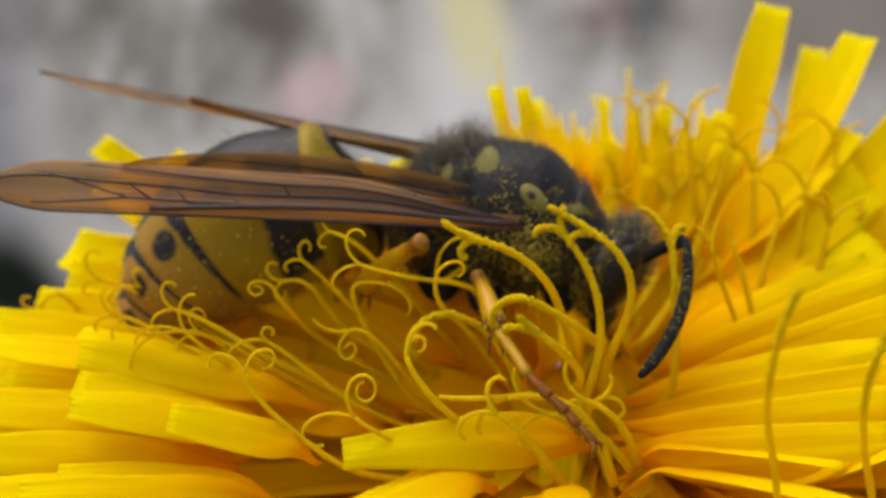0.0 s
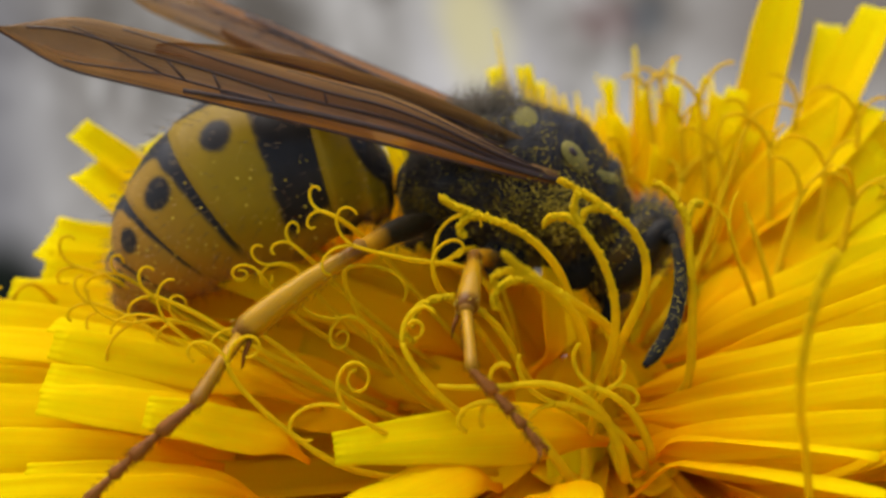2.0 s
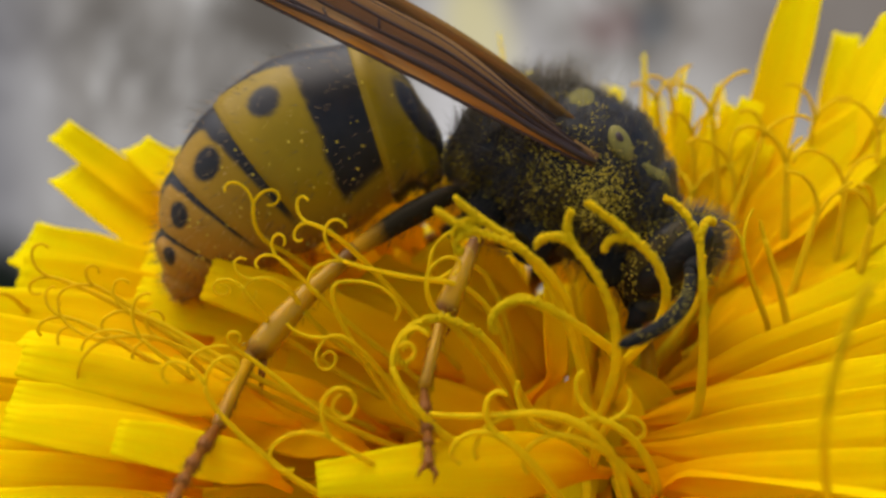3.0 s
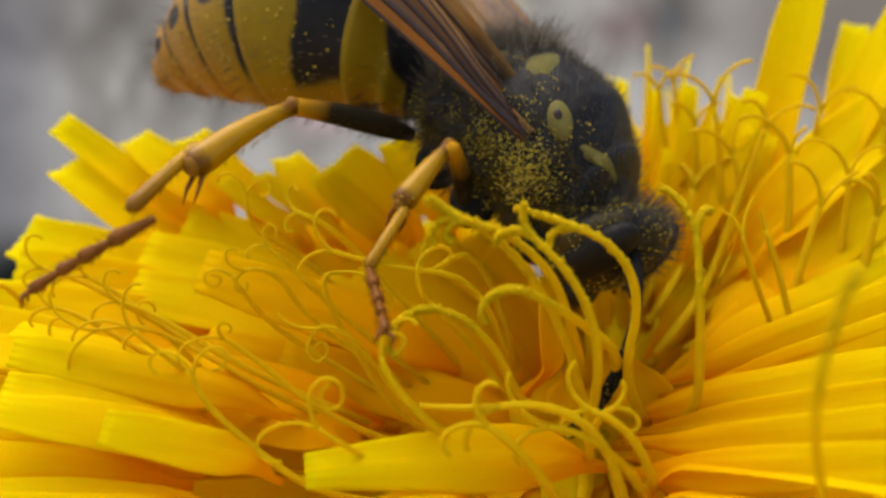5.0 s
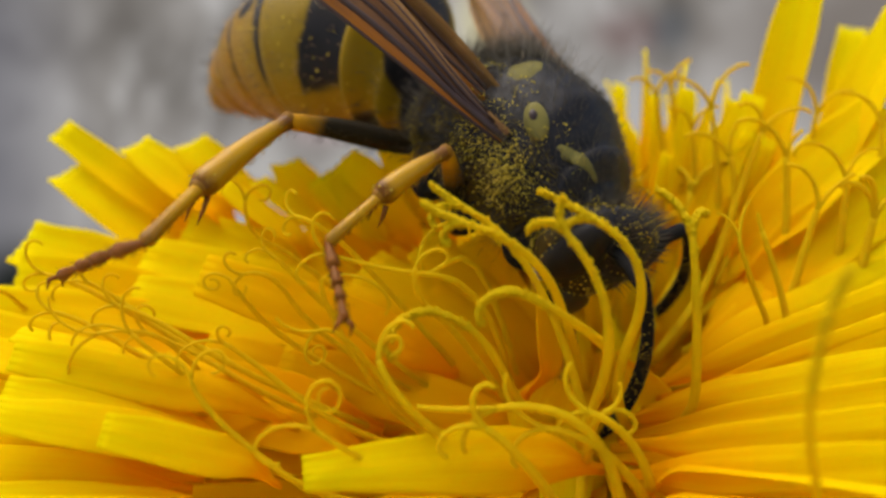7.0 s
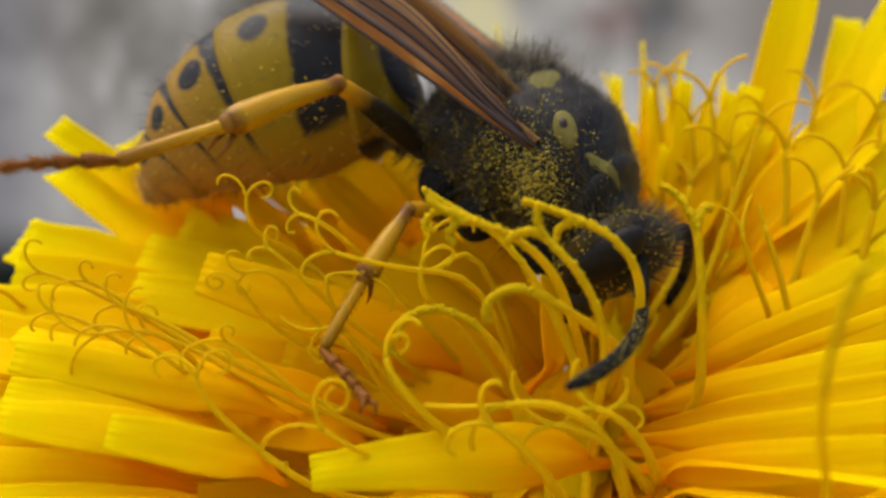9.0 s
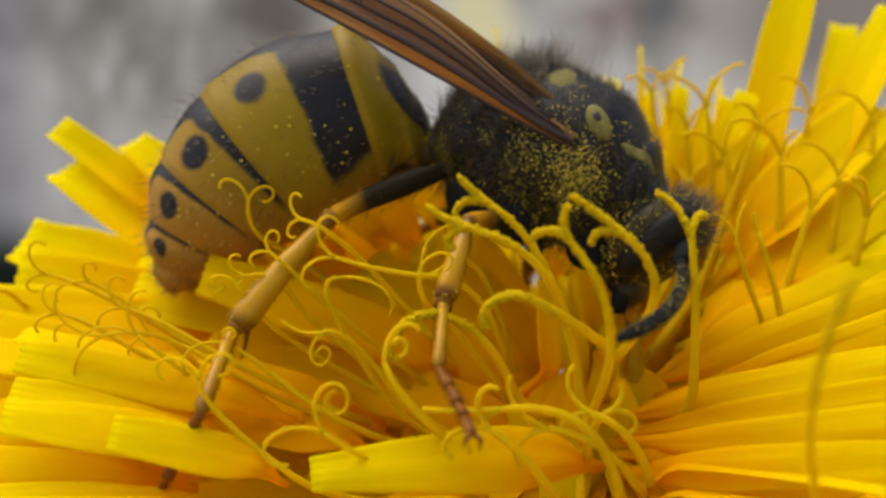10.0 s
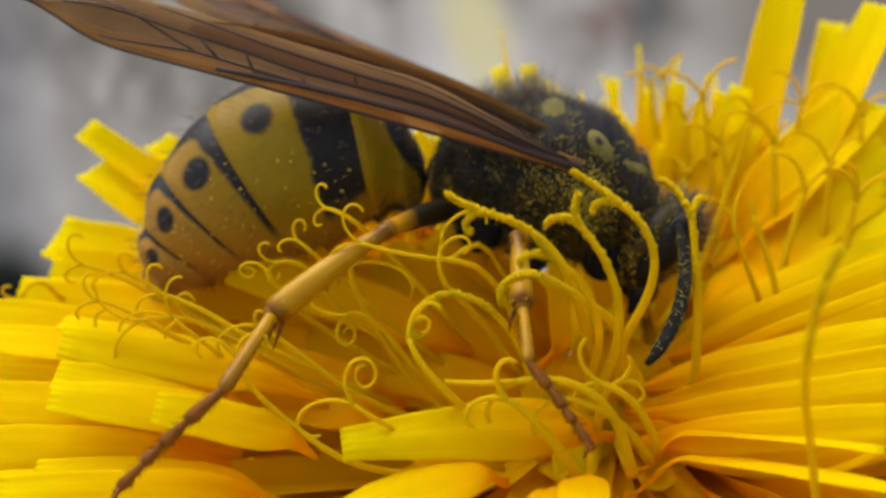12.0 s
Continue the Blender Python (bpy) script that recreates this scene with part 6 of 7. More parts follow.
    walk(scape_far, [
        (0.0, mm(3.25, 0.55, -0.50, 1.58, 58.43, 125.54)),
        (0.5, mm(3.25, 0.55, -0.50, 11.97, 58.43, 125.54)),
        (1.0, mm(3.25, 0.55, -0.50, 4.27, 58.43, 125.54)),
        (1.5, mm(3.25, 0.55, -0.50, -18.43, 58.43, 125.54)),
        (2.0, mm(3.25, 0.55, -0.50, -17.78, 58.43, 125.54)),
        (2.5, mm(3.25, 0.55, -0.50, -24.07, 58.43, 125.54)),
        (3.0, mm(3.25, 0.55, -0.50, -32.07, 58.43, 125.54)),
        (3.5, mm(3.25, 0.55, -0.50, -32.18, 58.43, 125.54)),
        (5.5, mm(3.25, 0.55, -0.50, -33.34, -32.02, 89.96)),
        (6.0, mm(3.25, 0.55, -0.50, -26.53, -32.64, 80.22)),
        (6.5, mm(3.25, 0.55, -0.50, -31.11, -50.31, 83.58)),
        (7.0, mm(3.25, 0.55, -0.50, -26.37, -33.46, 84.29)),
        (9.0, mm(3.25, 0.55, -0.50, -29.41, -37.62, 92.29)),
        (9.5, mm(3.25, 0.55, -0.50, -33.61, 58.43, 125.54)),
        (10.0, mm(3.25, 0.55, -0.50, -33.06, 58.43, 125.54)),
        (10.5, mm(3.25, 0.55, -0.50, -30.52, 58.43, 125.54)),
        (11.0, mm(3.25, 0.55, -0.50, -21.54, 58.43, 125.54)),
        (11.5, mm(3.25, 0.55, -0.50, -15.56, 58.43, 125.54)),
        (12.0, mm(3.25, 0.55, -0.50, -20.91, 58.43, 125.54)),
    ])
    walk(flagellum_far, [
        (0.0, mm(3.00, 0.90, -1.20, 111.62, 10.12, 174.14)),
        (0.5, mm(3.00, 0.90, -1.20, 128.16, 10.12, 174.14)),
        (1.0, mm(3.00, 0.90, -1.20, 125.19, 10.12, 174.14)),
        (1.5, mm(3.00, 0.90, -1.20, 92.11, 10.12, 174.14)),
        (2.0, mm(3.00, 0.90, -1.20, 84.40, 10.12, 174.14)),
        (2.5, mm(3.00, 0.90, -1.20, 70.02, 10.12, 174.14)),
        (3.0, mm(3.00, 0.90, -1.20, 62.02, 10.12, 174.14)),
        (3.5, mm(3.00, 0.90, -1.20, 61.12, 10.12, 174.14)),
        (5.5, mm(3.25, 1.69, 0.22, 49.37, 46.92, 100.11)),
        (6.0, mm(3.44, 1.67, 0.23, 54.85, 46.62, 107.18)),
        (6.5, mm(3.35, 1.41, 0.54, 55.21, 44.90, 106.91)),
        (7.0, mm(3.36, 1.67, 0.24, 55.42, 44.33, 107.91)),
        (9.0, mm(3.21, 1.62, 0.32, 54.10, 40.17, 98.29)),
        (9.5, mm(3.00, 0.90, -1.20, 62.60, 10.12, 174.14)),
        (10.0, mm(3.00, 0.90, -1.20, 64.97, 10.12, 174.14)),
        (10.5, mm(3.00, 0.90, -1.20, 63.88, 10.12, 174.14)),
        (11.0, mm(3.00, 0.90, -1.20, 78.57, 10.12, 174.14)),
        (11.5, mm(3.00, 0.90, -1.20, 94.07, 10.12, 174.14)),
        (12.0, mm(3.00, 0.90, -1.20, 81.05, 10.12, 174.14)),
    ])
    walk(hind_near[0], [
        (0.0, mm(-2.20, -1.10, -1.00, -0.00, -26.00, -72.19)),
        (0.5, mm(-2.20, -1.10, -1.00, 1.19, -31.78, -75.52)),
        (1.0, mm(-2.20, -1.09, -1.00, 8.86, -14.43, -102.20)),
        (1.5, mm(-2.20, -1.10, -1.00, 7.17, 8.15, -116.82)),
        (2.0, mm(-2.19, -1.09, -1.00, 5.91, 13.67, -112.58)),
        (2.5, mm(-2.21, -1.12, -1.01, 3.54, 22.54, -116.20)),
        (3.0, mm(-2.29, -1.20, -1.13, -3.70, 45.46, -131.10)),
        (3.25, mm(-2.24, -1.15, -1.07, 5.17, 17.87, -113.26)),
        (3.5, mm(-2.19, -1.04, -1.01, 5.18, -10.68, -100.23)),
        (5.5, mm(-2.39, -1.36, -1.07, 3.72, 11.33, -126.15)),
        (6.0, mm(-2.18, -1.02, -1.01, 3.65, -5.55, -102.74)),
        (6.5, mm(-2.31, -1.27, -1.02, 2.55, 6.75, -123.45)),
        (7.0, mm(-2.29, -1.25, -1.03, 2.00, 9.08, -122.30)),
        (9.0, mm(-2.16, -1.02, -1.02, 1.39, -13.41, -119.07)),
        (9.5, mm(-2.26, -1.23, -1.04, 1.07, 14.95, -115.60)),
        (10.0, mm(-2.28, -1.21, -1.10, -2.52, 37.36, -125.53)),
        (10.5, mm(-2.21, -1.11, -1.01, -0.12, 38.31, -121.70)),
        (11.0, mm(-2.19, -1.08, -0.99, 2.85, 13.35, -112.82)),
        (11.5, mm(-2.20, -1.09, -1.00, 2.36, 2.33, -110.29)),
        (12.0, mm(-2.20, -1.09, -1.00, 1.77, 12.73, -110.14)),
    ])
    walk(hind_near[1], [
        (0.0, mm(-1.40, -3.58, 0.27, 0.00, 34.49, 139.86)),
        (0.25, mm(-1.49, -3.54, 0.40, 15.13, 26.74, 175.49)),
        (0.5, mm(-1.58, -3.49, 0.53, 22.26, 13.16, -154.17)),
        (1.0, mm(-2.79, -3.84, -0.28, 14.83, 28.49, -160.57)),
        (1.5, mm(-3.49, -3.66, -1.41, 10.85, 44.77, -160.90)),
        (2.0, mm(-3.28, -3.69, -1.68, 5.94, 45.45, -164.89)),
        (2.5, mm(-3.39, -3.53, -2.12, 16.09, 53.83, -144.42)),
        (3.0, mm(-3.62, -2.73, -3.20, 26.42, 61.28, -121.70)),
        (3.5, mm(-2.70, -3.85, -0.47, 0.55, 40.67, -153.89)),
        (4.50, mm(-3.38, -3.75, -1.05, 26.40, 35.02, -104.78)),
        (5.5, mm(-4.07, -3.66, -1.63, 38.44, 16.88, -66.36)),
        (6.0, mm(-2.82, -3.83, -0.73, 26.54, 8.08, -79.68)),
        (6.5, mm(-3.90, -3.67, -1.36, 23.00, 25.51, -64.97)),
        (7.0, mm(-3.82, -3.67, -1.49, 16.85, 26.92, -65.73)),
        (9.0, mm(-3.53, -3.49, -0.35, 4.61, 28.23, -88.43)),
        (9.5, mm(-3.47, -3.76, -1.79, -4.89, 48.22, -106.19)),
        (10.0, mm(-3.62, -3.08, -2.86, -2.53, 59.78, -104.38)),
        (10.5, mm(-3.40, -3.05, -2.81, -21.07, 62.57, -133.63)),
        (11.0, mm(-3.29, -3.68, -1.66, -20.62, 50.32, -141.54)),
        (11.5, mm(-3.20, -3.81, -1.12, -26.43, 42.03, -161.86)),
        (12.0, mm(-3.17, -3.74, -1.64, -9.19, 43.53, -141.32)),
    ])
    walk(hind_near[2], [
        (0.0, mm(-3.35, -1.94, -1.48, 0.00, 30.09, 147.88)),
        (0.5, mm(-4.33, -4.82, -0.19, 19.88, 13.52, -147.49)),
        (1.0, mm(-5.30, -4.72, -1.72, 21.80, 13.38, -108.59)),
        (1.5, mm(-5.55, -4.37, -3.57, 4.00, 59.13, -133.90)),
        (2.0, mm(-5.34, -4.24, -3.85, 24.50, 30.10, -94.86)),
        (2.5, mm(-4.96, -4.65, -4.76, 23.76, 20.85, -77.91)),
        (3.0, mm(-4.44, -4.06, -6.05, 20.07, 22.77, -69.29)),
        (3.5, mm(-4.79, -4.87, -2.47, 11.36, 24.95, -81.01)),
        (5.5, mm(-2.88, -6.37, -2.53, 14.41, 24.82, -62.04)),
        (6.0, mm(-2.28, -6.81, -1.16, 8.16, 8.51, -73.75)),
        (6.5, mm(-2.71, -6.23, -2.71, 8.42, 11.94, -55.91)),
        (7.0, mm(-2.68, -6.20, -2.90, 6.80, 16.45, -52.82)),
        (8.00, mm(-3.07, -6.19, -2.34, -3.71, 35.16, -85.73)),
        (9.0, mm(-3.45, -6.17, -1.79, -28.50, 43.98, -129.98)),
        (9.5, mm(-4.09, -5.88, -4.26, 1.82, 62.52, -92.31)),
        (10.0, mm(-4.02, -4.68, -5.68, 18.96, 30.35, -61.25)),
        (10.5, mm(-4.40, -4.10, -5.60, 10.82, 24.73, -70.67)),
        (11.0, mm(-4.80, -4.88, -3.99, 2.18, 31.83, -87.19)),
        (11.5, mm(-5.36, -4.52, -3.17, -0.37, 22.55, -93.01)),
        (12.0, mm(-4.90, -5.13, -3.74, -0.50, 36.32, -93.65)),
    ])
    walk(hind_near[3], [
        (0.0, mm(-4.96, -0.93, -2.58, 0.00, 22.06, 148.63)),
        (0.25, mm(-5.64, -3.51, -1.67, 8.77, 15.68, -178.87)),
        (0.5, mm(-6.32, -6.09, -0.75, 12.60, 5.91, -148.49)),
        (1.0, mm(-5.98, -6.75, -2.23, -5.90, 45.32, 168.41)),
        (1.25, mm(-6.17, -5.98, -3.87, 22.38, 40.72, -143.69)),
        (1.5, mm(-6.35, -5.21, -5.51, 36.84, 23.50, -107.51)),
        (2.0, mm(-5.50, -6.13, -4.95, 10.51, 44.99, -146.09)),
        (2.5, mm(-4.53, -6.65, -5.54, -21.68, 67.29, 167.81)),
        (2.75, mm(-4.13, -6.30, -6.22, 52.13, 51.31, -102.86)),
        (3.0, mm(-3.73, -5.95, -6.90, 60.86, 13.91, -74.75)),
        (3.5, mm(-4.48, -6.81, -3.39, 46.70, 13.70, -72.25)),
        (4.50, mm(-3.21, -7.48, -3.43, 32.57, 41.62, -104.33)),
        (5.5, mm(-1.94, -8.15, -3.47, -10.03, 53.11, -161.78)),
        (6.0, mm(-1.67, -8.87, -1.48, -12.85, 31.47, -172.40)),
        (6.5, mm(-1.50, -8.02, -3.17, -11.24, 41.70, -176.25)),
        (7.0, mm(-1.40, -7.89, -3.52, -6.76, 41.46, -173.04)),
        (8.00, mm(-2.93, -7.63, -3.41, 19.98, 29.21, -122.50)),
        (9.0, mm(-4.46, -7.37, -3.30, 27.68, 5.44, -85.35)),
        (9.25, mm(-4.30, -7.21, -4.91, 21.57, 34.86, -105.33)),
        (9.5, mm(-4.14, -7.05, -6.52, -6.76, 58.20, -144.31)),
        (10.0, mm(-3.10, -6.35, -6.80, -59.39, 64.06, 138.30)),
        (10.25, mm(-3.42, -6.16, -6.66, 49.13, 59.38, -99.81)),
        (10.5, mm(-3.75, -5.97, -6.51, 60.35, 14.82, -72.14)),
        (11.0, mm(-4.71, -6.75, -5.16, 21.70, 45.80, -128.28)),
        (11.5, mm(-5.47, -6.55, -4.01, 0.88, 52.16, -155.22)),
        (12.0, mm(-5.01, -6.90, -5.04, 1.00, 50.37, -154.61)),
    ])
    walk(middle_near[0], [
        (0.0, mm(-0.30, -1.20, -1.75, -0.00, -35.65, -88.25)),
        (0.5, mm(-0.30, -1.19, -1.75, 7.44, -21.00, -109.06)),
        (1.0, mm(-0.30, -1.18, -1.76, 4.66, -21.48, -105.88)),
        (1.5, mm(-0.30, -1.20, -1.75, 3.15, -6.45, -104.20)),
        (2.0, mm(-0.30, -1.21, -1.75, 2.85, -8.48, -109.60)),
        (2.5, mm(-0.29, -1.18, -1.75, 2.83, -11.92, -115.06)),
        (3.0, mm(-0.32, -1.24, -1.75, 1.99, 3.76, -113.10)),
        (3.5, mm(-0.32, -1.24, -1.77, 1.33, 20.36, -114.03)),
        (4.50, mm(-0.31, -1.22, -1.76, 2.11, -17.92, -107.21)),
        (5.5, mm(-0.30, -1.22, -1.71, -4.10, -55.91, -96.46)),
        (6.0, mm(-0.30, -1.20, -1.75, -10.43, -30.67, -82.32)),
        (6.5, mm(-0.30, -1.21, -1.74, -2.63, -48.59, -92.96)),
        (7.0, mm(-0.30, -1.21, -1.74, -3.79, -48.16, -89.63)),
        (9.0, mm(-0.31, -1.25, -1.75, 1.99, 3.44, -104.88)),
        (9.5, mm(-0.30, -1.21, -1.75, 1.39, 0.27, -108.56)),
        (10.0, mm(-0.30, -1.21, -1.75, 1.10, 1.05, -99.77)),
        (10.5, mm(-0.29, -1.18, -1.75, 1.33, -10.00, -108.60)),
        (11.0, mm(-0.30, -1.19, -1.75, 1.09, -15.00, -109.27)),
        (11.5, mm(-0.30, -1.20, -1.75, -0.18, -10.84, -103.31)),
        (12.0, mm(-0.30, -1.21, -1.75, -1.19, -14.08, -96.71)),
    ])
    walk(middle_near[1], [
        (0.0, mm(-0.25, -2.75, -0.64, -0.00, 22.18, -62.41)),
        (0.5, mm(-0.88, -2.87, -1.07, -4.85, 20.91, -80.10)),
        (1.0, mm(-0.78, -2.88, -1.06, -5.07, 26.15, -85.07)),
        (1.5, mm(-0.76, -3.04, -1.54, -3.90, 39.13, -85.45)),
        (2.0, mm(-0.93, -2.98, -1.47, -3.11, 30.34, -85.97)),
        (2.5, mm(-1.08, -2.86, -1.36, -2.58, 32.83, -86.68)),
        (3.0, mm(-1.06, -2.98, -1.88, 0.99, 68.53, -81.86)),
        (3.5, mm(-1.04, -2.87, -2.43, 9.66, 66.86, -68.86)),
        (5.5, mm(-0.42, -2.28, -0.14, 0.28, 39.31, -80.12)),
        (6.0, mm(-0.08, -2.82, -0.78, -5.76, 44.28, -92.16)),
        (6.5, mm(-0.37, -2.47, -0.31, -0.53, 38.97, -84.60)),
        (7.0, mm(-0.29, -2.48, -0.32, -1.68, 39.91, -87.32)),
        (9.0, mm(-0.80, -3.08, -1.87, 8.60, 55.92, -69.66)),
        (9.5, mm(-0.91, -3.01, -1.76, -0.60, 52.78, -81.22)),
        (10.0, mm(-0.62, -3.08, -1.79, 10.08, 60.25, -64.29)),
        (10.5, mm(-0.89, -2.96, -1.42, -0.23, 34.04, -78.06)),
        (11.0, mm(-0.90, -2.92, -1.26, -3.89, 32.50, -87.20)),
        (11.5, mm(-0.73, -3.02, -1.39, -2.40, 33.04, -86.00)),
        (12.0, mm(-0.52, -3.04, -1.29, 7.44, 45.90, -66.67)),
    ])
    walk(middle_near[2], [
        (0.0, mm(0.54, -4.27, -1.34, -0.00, 18.96, -51.54)),
        (0.5, mm(-0.58, -4.55, -1.73, -2.71, 2.57, -70.72)),
        (1.0, mm(-0.64, -4.51, -1.86, -2.15, 19.44, -71.74)),
        (1.5, mm(-0.65, -4.47, -2.71, -1.29, 42.30, -70.97)),
        (2.0, mm(-0.82, -4.58, -2.41, -1.54, 37.04, -72.20)),
        (2.5, mm(-0.99, -4.39, -2.35, 0.12, 41.11, -69.49)),
        (3.0, mm(-0.96, -3.69, -3.71, 2.23, 52.22, -65.54)),
        (3.5, mm(-0.78, -3.56, -4.17, 5.33, 48.78, -59.12)),
        (5.5, mm(-0.17, -3.70, -1.32, -2.69, 44.41, -71.43)),
        (6.0, mm(-0.13, -4.16, -2.08, -4.81, 38.21, -77.18)),
        (6.5, mm(-0.23, -3.91, -1.48, -4.59, 33.07, -79.55)),
        (7.0, mm(-0.22, -3.91, -1.52, -1.71, 39.64, -75.71)),
        (9.0, mm(-0.42, -4.09, -3.46, 4.69, 59.71, -65.33)),
        (9.5, mm(-0.74, -4.11, -3.23, 15.73, 53.88, -45.71)),
        (10.0, mm(-0.22, -3.92, -3.42, 7.30, 42.91, -53.53)),
        (10.5, mm(-0.58, -4.44, -2.45, -0.48, 35.93, -66.00)),
        (11.0, mm(-0.83, -4.47, -2.25, -2.50, 32.18, -71.18)),
        (11.5, mm(-0.62, -4.56, -2.40, -2.08, 41.44, -71.68)),
        (12.0, mm(-0.00, -4.23, -2.62, -1.39, 34.52, -71.34)),
    ])
    walk(middle_near[3], [
        (0.0, mm(1.43, -5.39, -1.83, -0.00, 26.53, -25.48)),
        (0.25, mm(0.67, -5.67, -1.81, -6.41, 4.27, -50.50)),
        (0.5, mm(-0.09, -5.94, -1.79, -2.90, -18.55, -74.23)),
        (1.0, mm(-0.20, -5.84, -2.36, -0.13, -10.37, -85.09)),
        (1.25, mm(-0.24, -5.68, -3.04, -1.31, 10.31, -60.02)),
        (1.5, mm(-0.28, -5.53, -3.73, 7.34, 29.38, -31.97)),
        (2.0, mm(-0.45, -5.73, -3.32, 10.66, 29.77, -17.78)),
        (2.5, mm(-0.60, -5.43, -3.32, -1.22, 17.67, -47.63)),
        (3.0, mm(-0.57, -4.55, -4.92, -3.10, 24.84, -55.76)),
        (3.5, mm(-0.27, -4.41, -5.30, -4.22, 7.40, -65.00)),
        (5.5, mm(0.17, -4.73, -2.39, -0.05, 5.30, -28.77)),
        (6.0, mm(0.13, -5.31, -3.01, -0.23, 10.33, -30.69)),
        (6.5, mm(-0.00, -5.15, -2.31, 1.63, 20.63, -21.60)),
        (7.0, mm(0.06, -5.03, -2.48, 1.88, 17.39, -18.85)),
        (9.0, mm(-0.09, -4.82, -4.83, 1.11, -5.77, -22.49)),
        (9.5, mm(-0.12, -4.75, -4.45, 1.07, 4.80, -59.63)),
        (10.0, mm(0.44, -4.81, -4.44, 2.93, 12.83, -41.01)),
        (10.5, mm(-0.09, -5.54, -3.32, 0.88, 14.45, -48.37)),
        (11.0, mm(-0.42, -5.66, -3.04, 0.46, 19.73, -49.27)),
        (11.5, mm(-0.27, -5.64, -3.40, 9.35, 28.93, -20.37)),
        (12.0, mm(0.39, -5.40, -3.47, 8.56, 35.05, -16.23)),
    ])
    walk(style_far, [
        (0.0, mm(3.98, -3.40, -1.63, -15.0, -4.5, 0.0)),
        (0.5, mm(3.98, -3.40, -1.63, -15.0, -6.0, 0.0)),
        (1.0, mm(3.98, -3.40, -1.63, -15.0, -4.5, 0.0)),
        (1.5, mm(3.98, -3.40, -1.63, -12.5, -3.0, 0.0)),
        (2.0, mm(3.98, -3.40, -1.63, -12.5, -3.0, 0.0)),
        (2.5, mm(3.98, -3.40, -1.63, 2.5, 3.0, 0.0)),
        (3.0, mm(3.98, -3.40, -1.63, 2.5, 3.0, 0.0)),
        (3.5, mm(3.98, -3.40, -1.63, -2.5, -1.5, 0.0)),
        (5.5, mm(3.98, -3.40, -1.63, -15.0, -19.5, 0.0)),
        (6.0, mm(3.98, -3.40, -1.63, -15.0, -10.5, 0.0)),
        (6.5, mm(3.98, -3.40, -1.63, -15.0, -9.0, 0.0)),
        (7.0, mm(3.98, -3.40, -1.63, -15.0, -7.5, 0.0)),
        (9.0, mm(3.98, -3.40, -1.63, -15.0, -15.0, 0.0)),
        (9.5, mm(3.98, -3.40, -1.63, -12.5, -7.5, 0.0)),
        (10.0, mm(3.98, -3.40, -1.63, 0.0, 1.5, 0.0)),
        (10.5, mm(3.98, -3.40, -1.63, 5.0, 4.5, 0.0)),
        (11.0, mm(3.98, -3.40, -1.63, 0.0, -3.0, 0.0)),
        (11.5, mm(3.98, -3.40, -1.63, -5.0, -3.0, 0.0)),
        (12.0, mm(3.98, -3.40, -1.63, -15.0, 0.0, 0.0)),
    ])
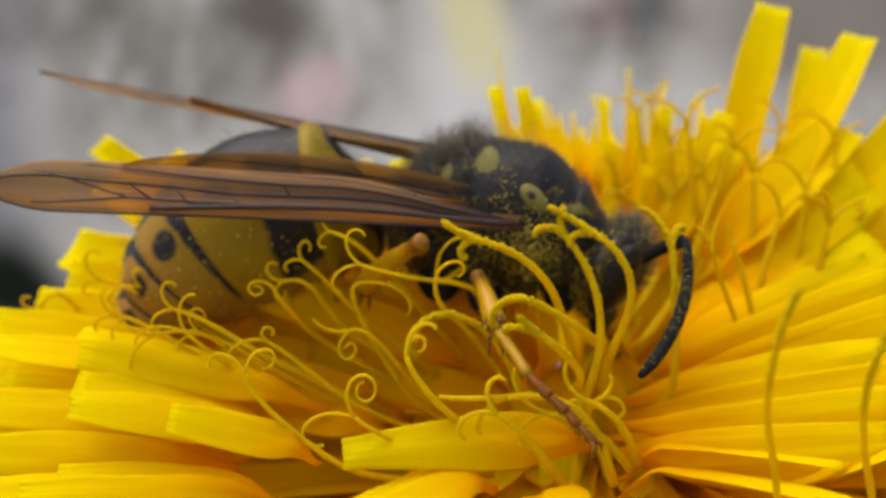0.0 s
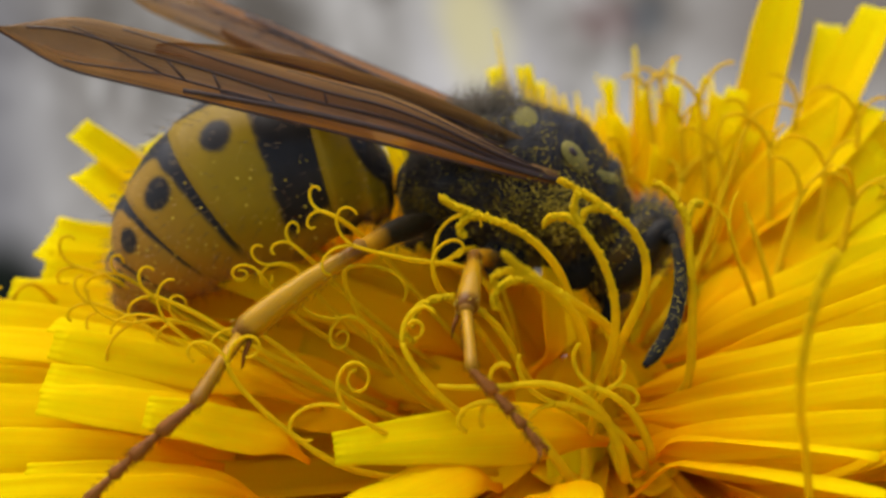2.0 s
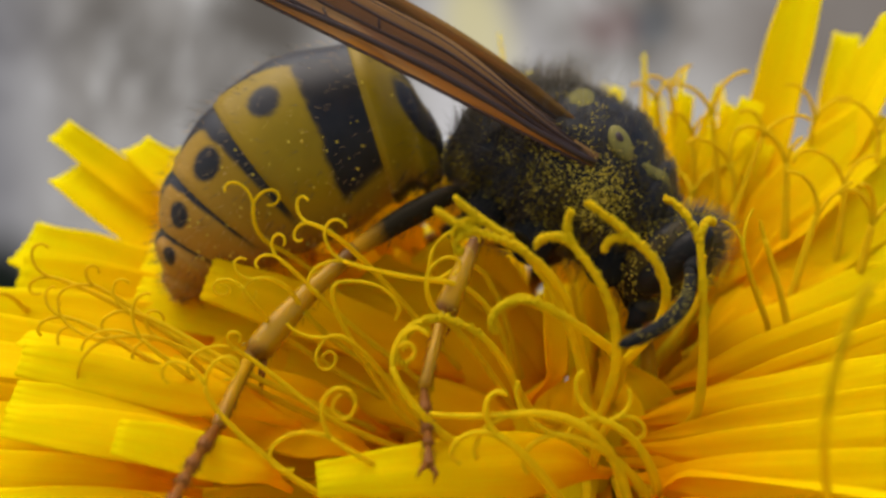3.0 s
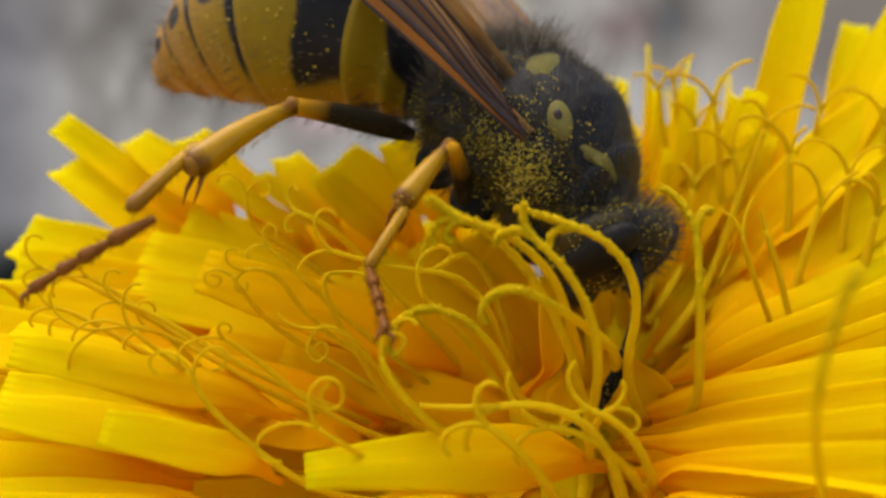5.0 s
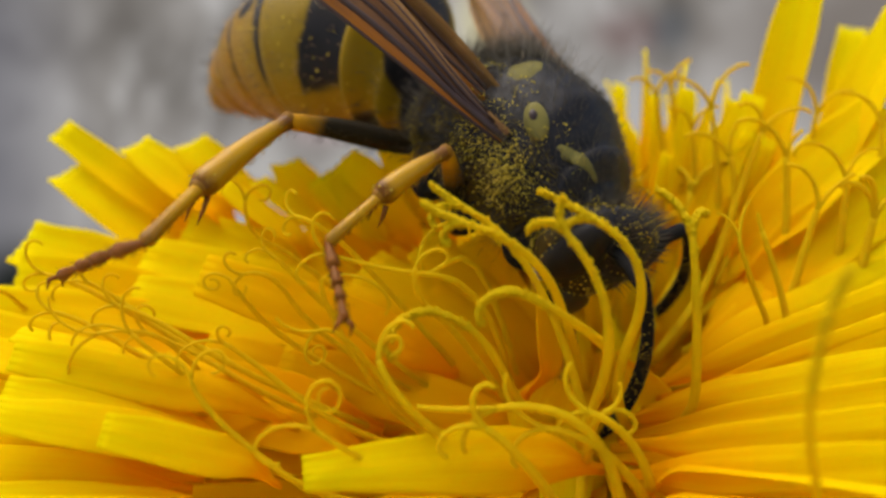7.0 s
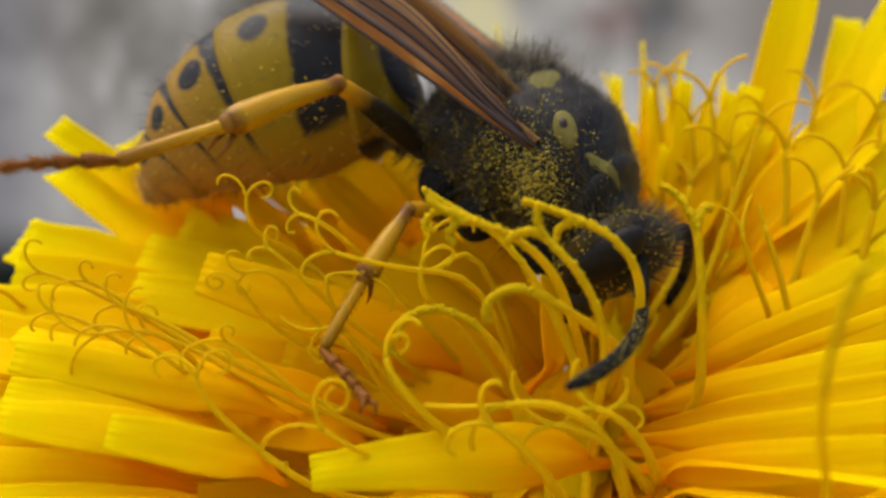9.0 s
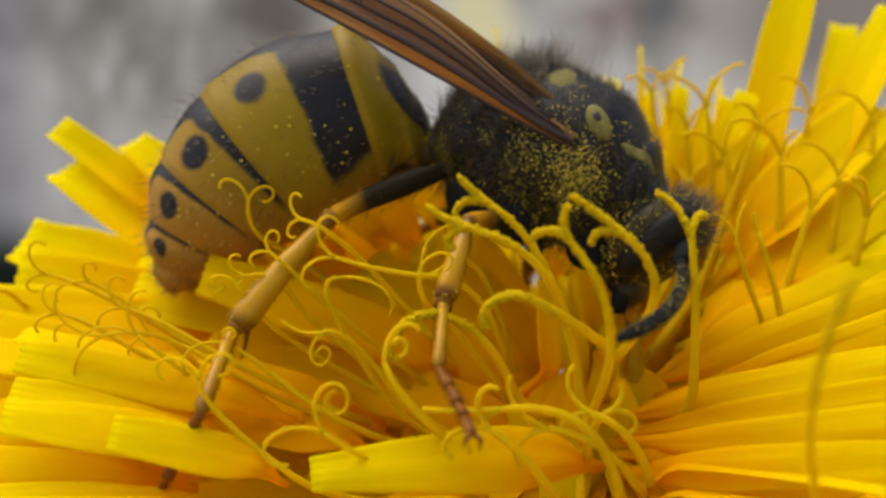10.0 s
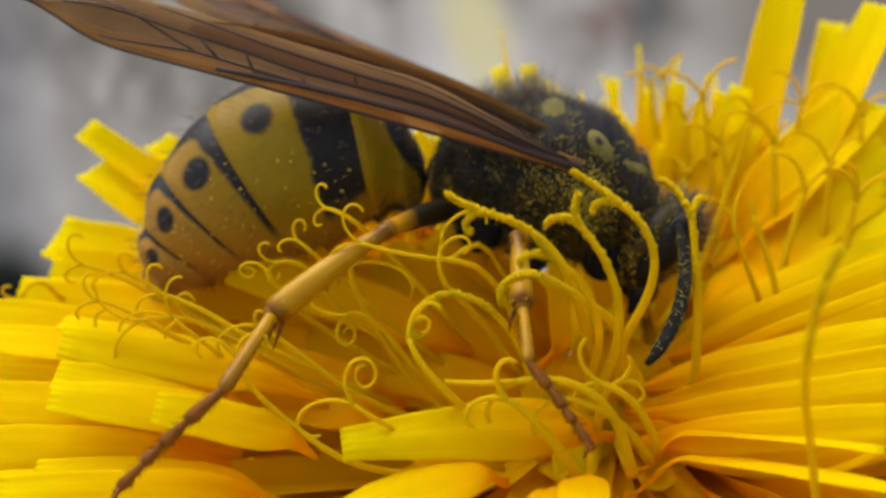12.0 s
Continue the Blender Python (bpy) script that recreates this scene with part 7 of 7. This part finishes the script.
    walk(style_mid, [
        (0.0, mm(3.20, -3.60, -3.08, -15.0, 1.5, 0.0)),
        (0.5, mm(3.20, -3.60, -3.08, -15.0, 0.0, 0.0)),
        (1.0, mm(3.20, -3.60, -3.08, -15.0, 1.5, 0.0)),
        (1.5, mm(3.20, -3.60, -3.08, -2.5, 0.0, 0.0)),
        (2.0, mm(3.20, -3.60, -3.08, 0.0, 1.5, 0.0)),
        (2.5, mm(3.20, -3.60, -3.08, 0.0, 0.0, 0.0)),
        (3.0, mm(3.20, -3.60, -3.08, 0.0, -1.5, 0.0)),
        (3.5, mm(3.20, -3.60, -3.08, 2.5, 0.0, 0.0)),
        (5.5, mm(3.20, -3.60, -3.08, -5.0, -12.0, 0.0)),
        (6.0, mm(3.20, -3.60, -3.08, -2.5, -1.5, 0.0)),
        (6.5, mm(3.20, -3.60, -3.08, -2.5, -1.5, 0.0)),
        (7.0, mm(3.20, -3.60, -3.08, -2.5, 0.0, 0.0)),
        (9.0, mm(3.20, -3.60, -3.08, 0.0, -7.5, 0.0)),
        (9.5, mm(3.20, -3.60, -3.08, -5.0, 1.5, 0.0)),
        (10.0, mm(3.20, -3.60, -3.08, 0.0, 0.0, 0.0)),
        (10.5, mm(3.20, -3.60, -3.08, 0.0, 1.5, 0.0)),
        (11.0, mm(3.20, -3.60, -3.08, 2.5, 0.0, 0.0)),
        (11.5, mm(3.20, -3.60, -3.08, 0.0, 1.5, 0.0)),
        (12.0, mm(3.20, -3.60, -3.08, 2.5, 0.0, 0.0)),
    ])
    walk(style_low, [
        (0.0, mm(3.12, -3.00, -2.91, 47.5, 24.0, 0.0)),
        (0.5, mm(3.12, -3.00, -2.91, 47.5, 18.0, 0.0)),
        (1.0, mm(3.12, -3.00, -2.91, 45.0, 18.0, 0.0)),
        (1.5, mm(3.12, -3.00, -2.91, 37.5, 13.5, 0.0)),
        (2.0, mm(3.12, -3.00, -2.91, 32.5, 12.0, 0.0)),
        (2.5, mm(3.12, -3.00, -2.91, 22.5, 9.0, 0.0)),
        (3.0, mm(3.12, -3.00, -2.91, -2.5, -1.5, 0.0)),
        (3.5, mm(3.12, -3.00, -2.91, -12.5, 0.0, 0.0)),
        (5.5, mm(3.12, -3.00, -2.91, 0.0, -6.0, 0.0)),
        (6.0, mm(3.12, -3.00, -2.91, -15.0, 1.5, 0.0)),
        (6.5, mm(3.12, -3.00, -2.91, -15.0, -6.0, 0.0)),
        (7.0, mm(3.12, -3.00, -2.91, -15.0, -4.5, 0.0)),
        (9.0, mm(3.12, -3.00, -2.91, -15.0, -7.5, 0.0)),
        (9.5, mm(3.12, -3.00, -2.91, -7.5, 0.0, 0.0)),
        (10.0, mm(3.12, -3.00, -2.91, -10.0, 1.5, 0.0)),
        (10.5, mm(3.12, -3.00, -2.91, 17.5, 9.0, 0.0)),
        (11.0, mm(3.12, -3.00, -2.91, 25.0, 10.5, 0.0)),
        (11.5, mm(3.12, -3.00, -2.91, 35.0, 9.0, 0.0)),
        (12.0, mm(3.12, -3.00, -2.91, 32.5, 19.5, 0.0)),
    ])


motions()
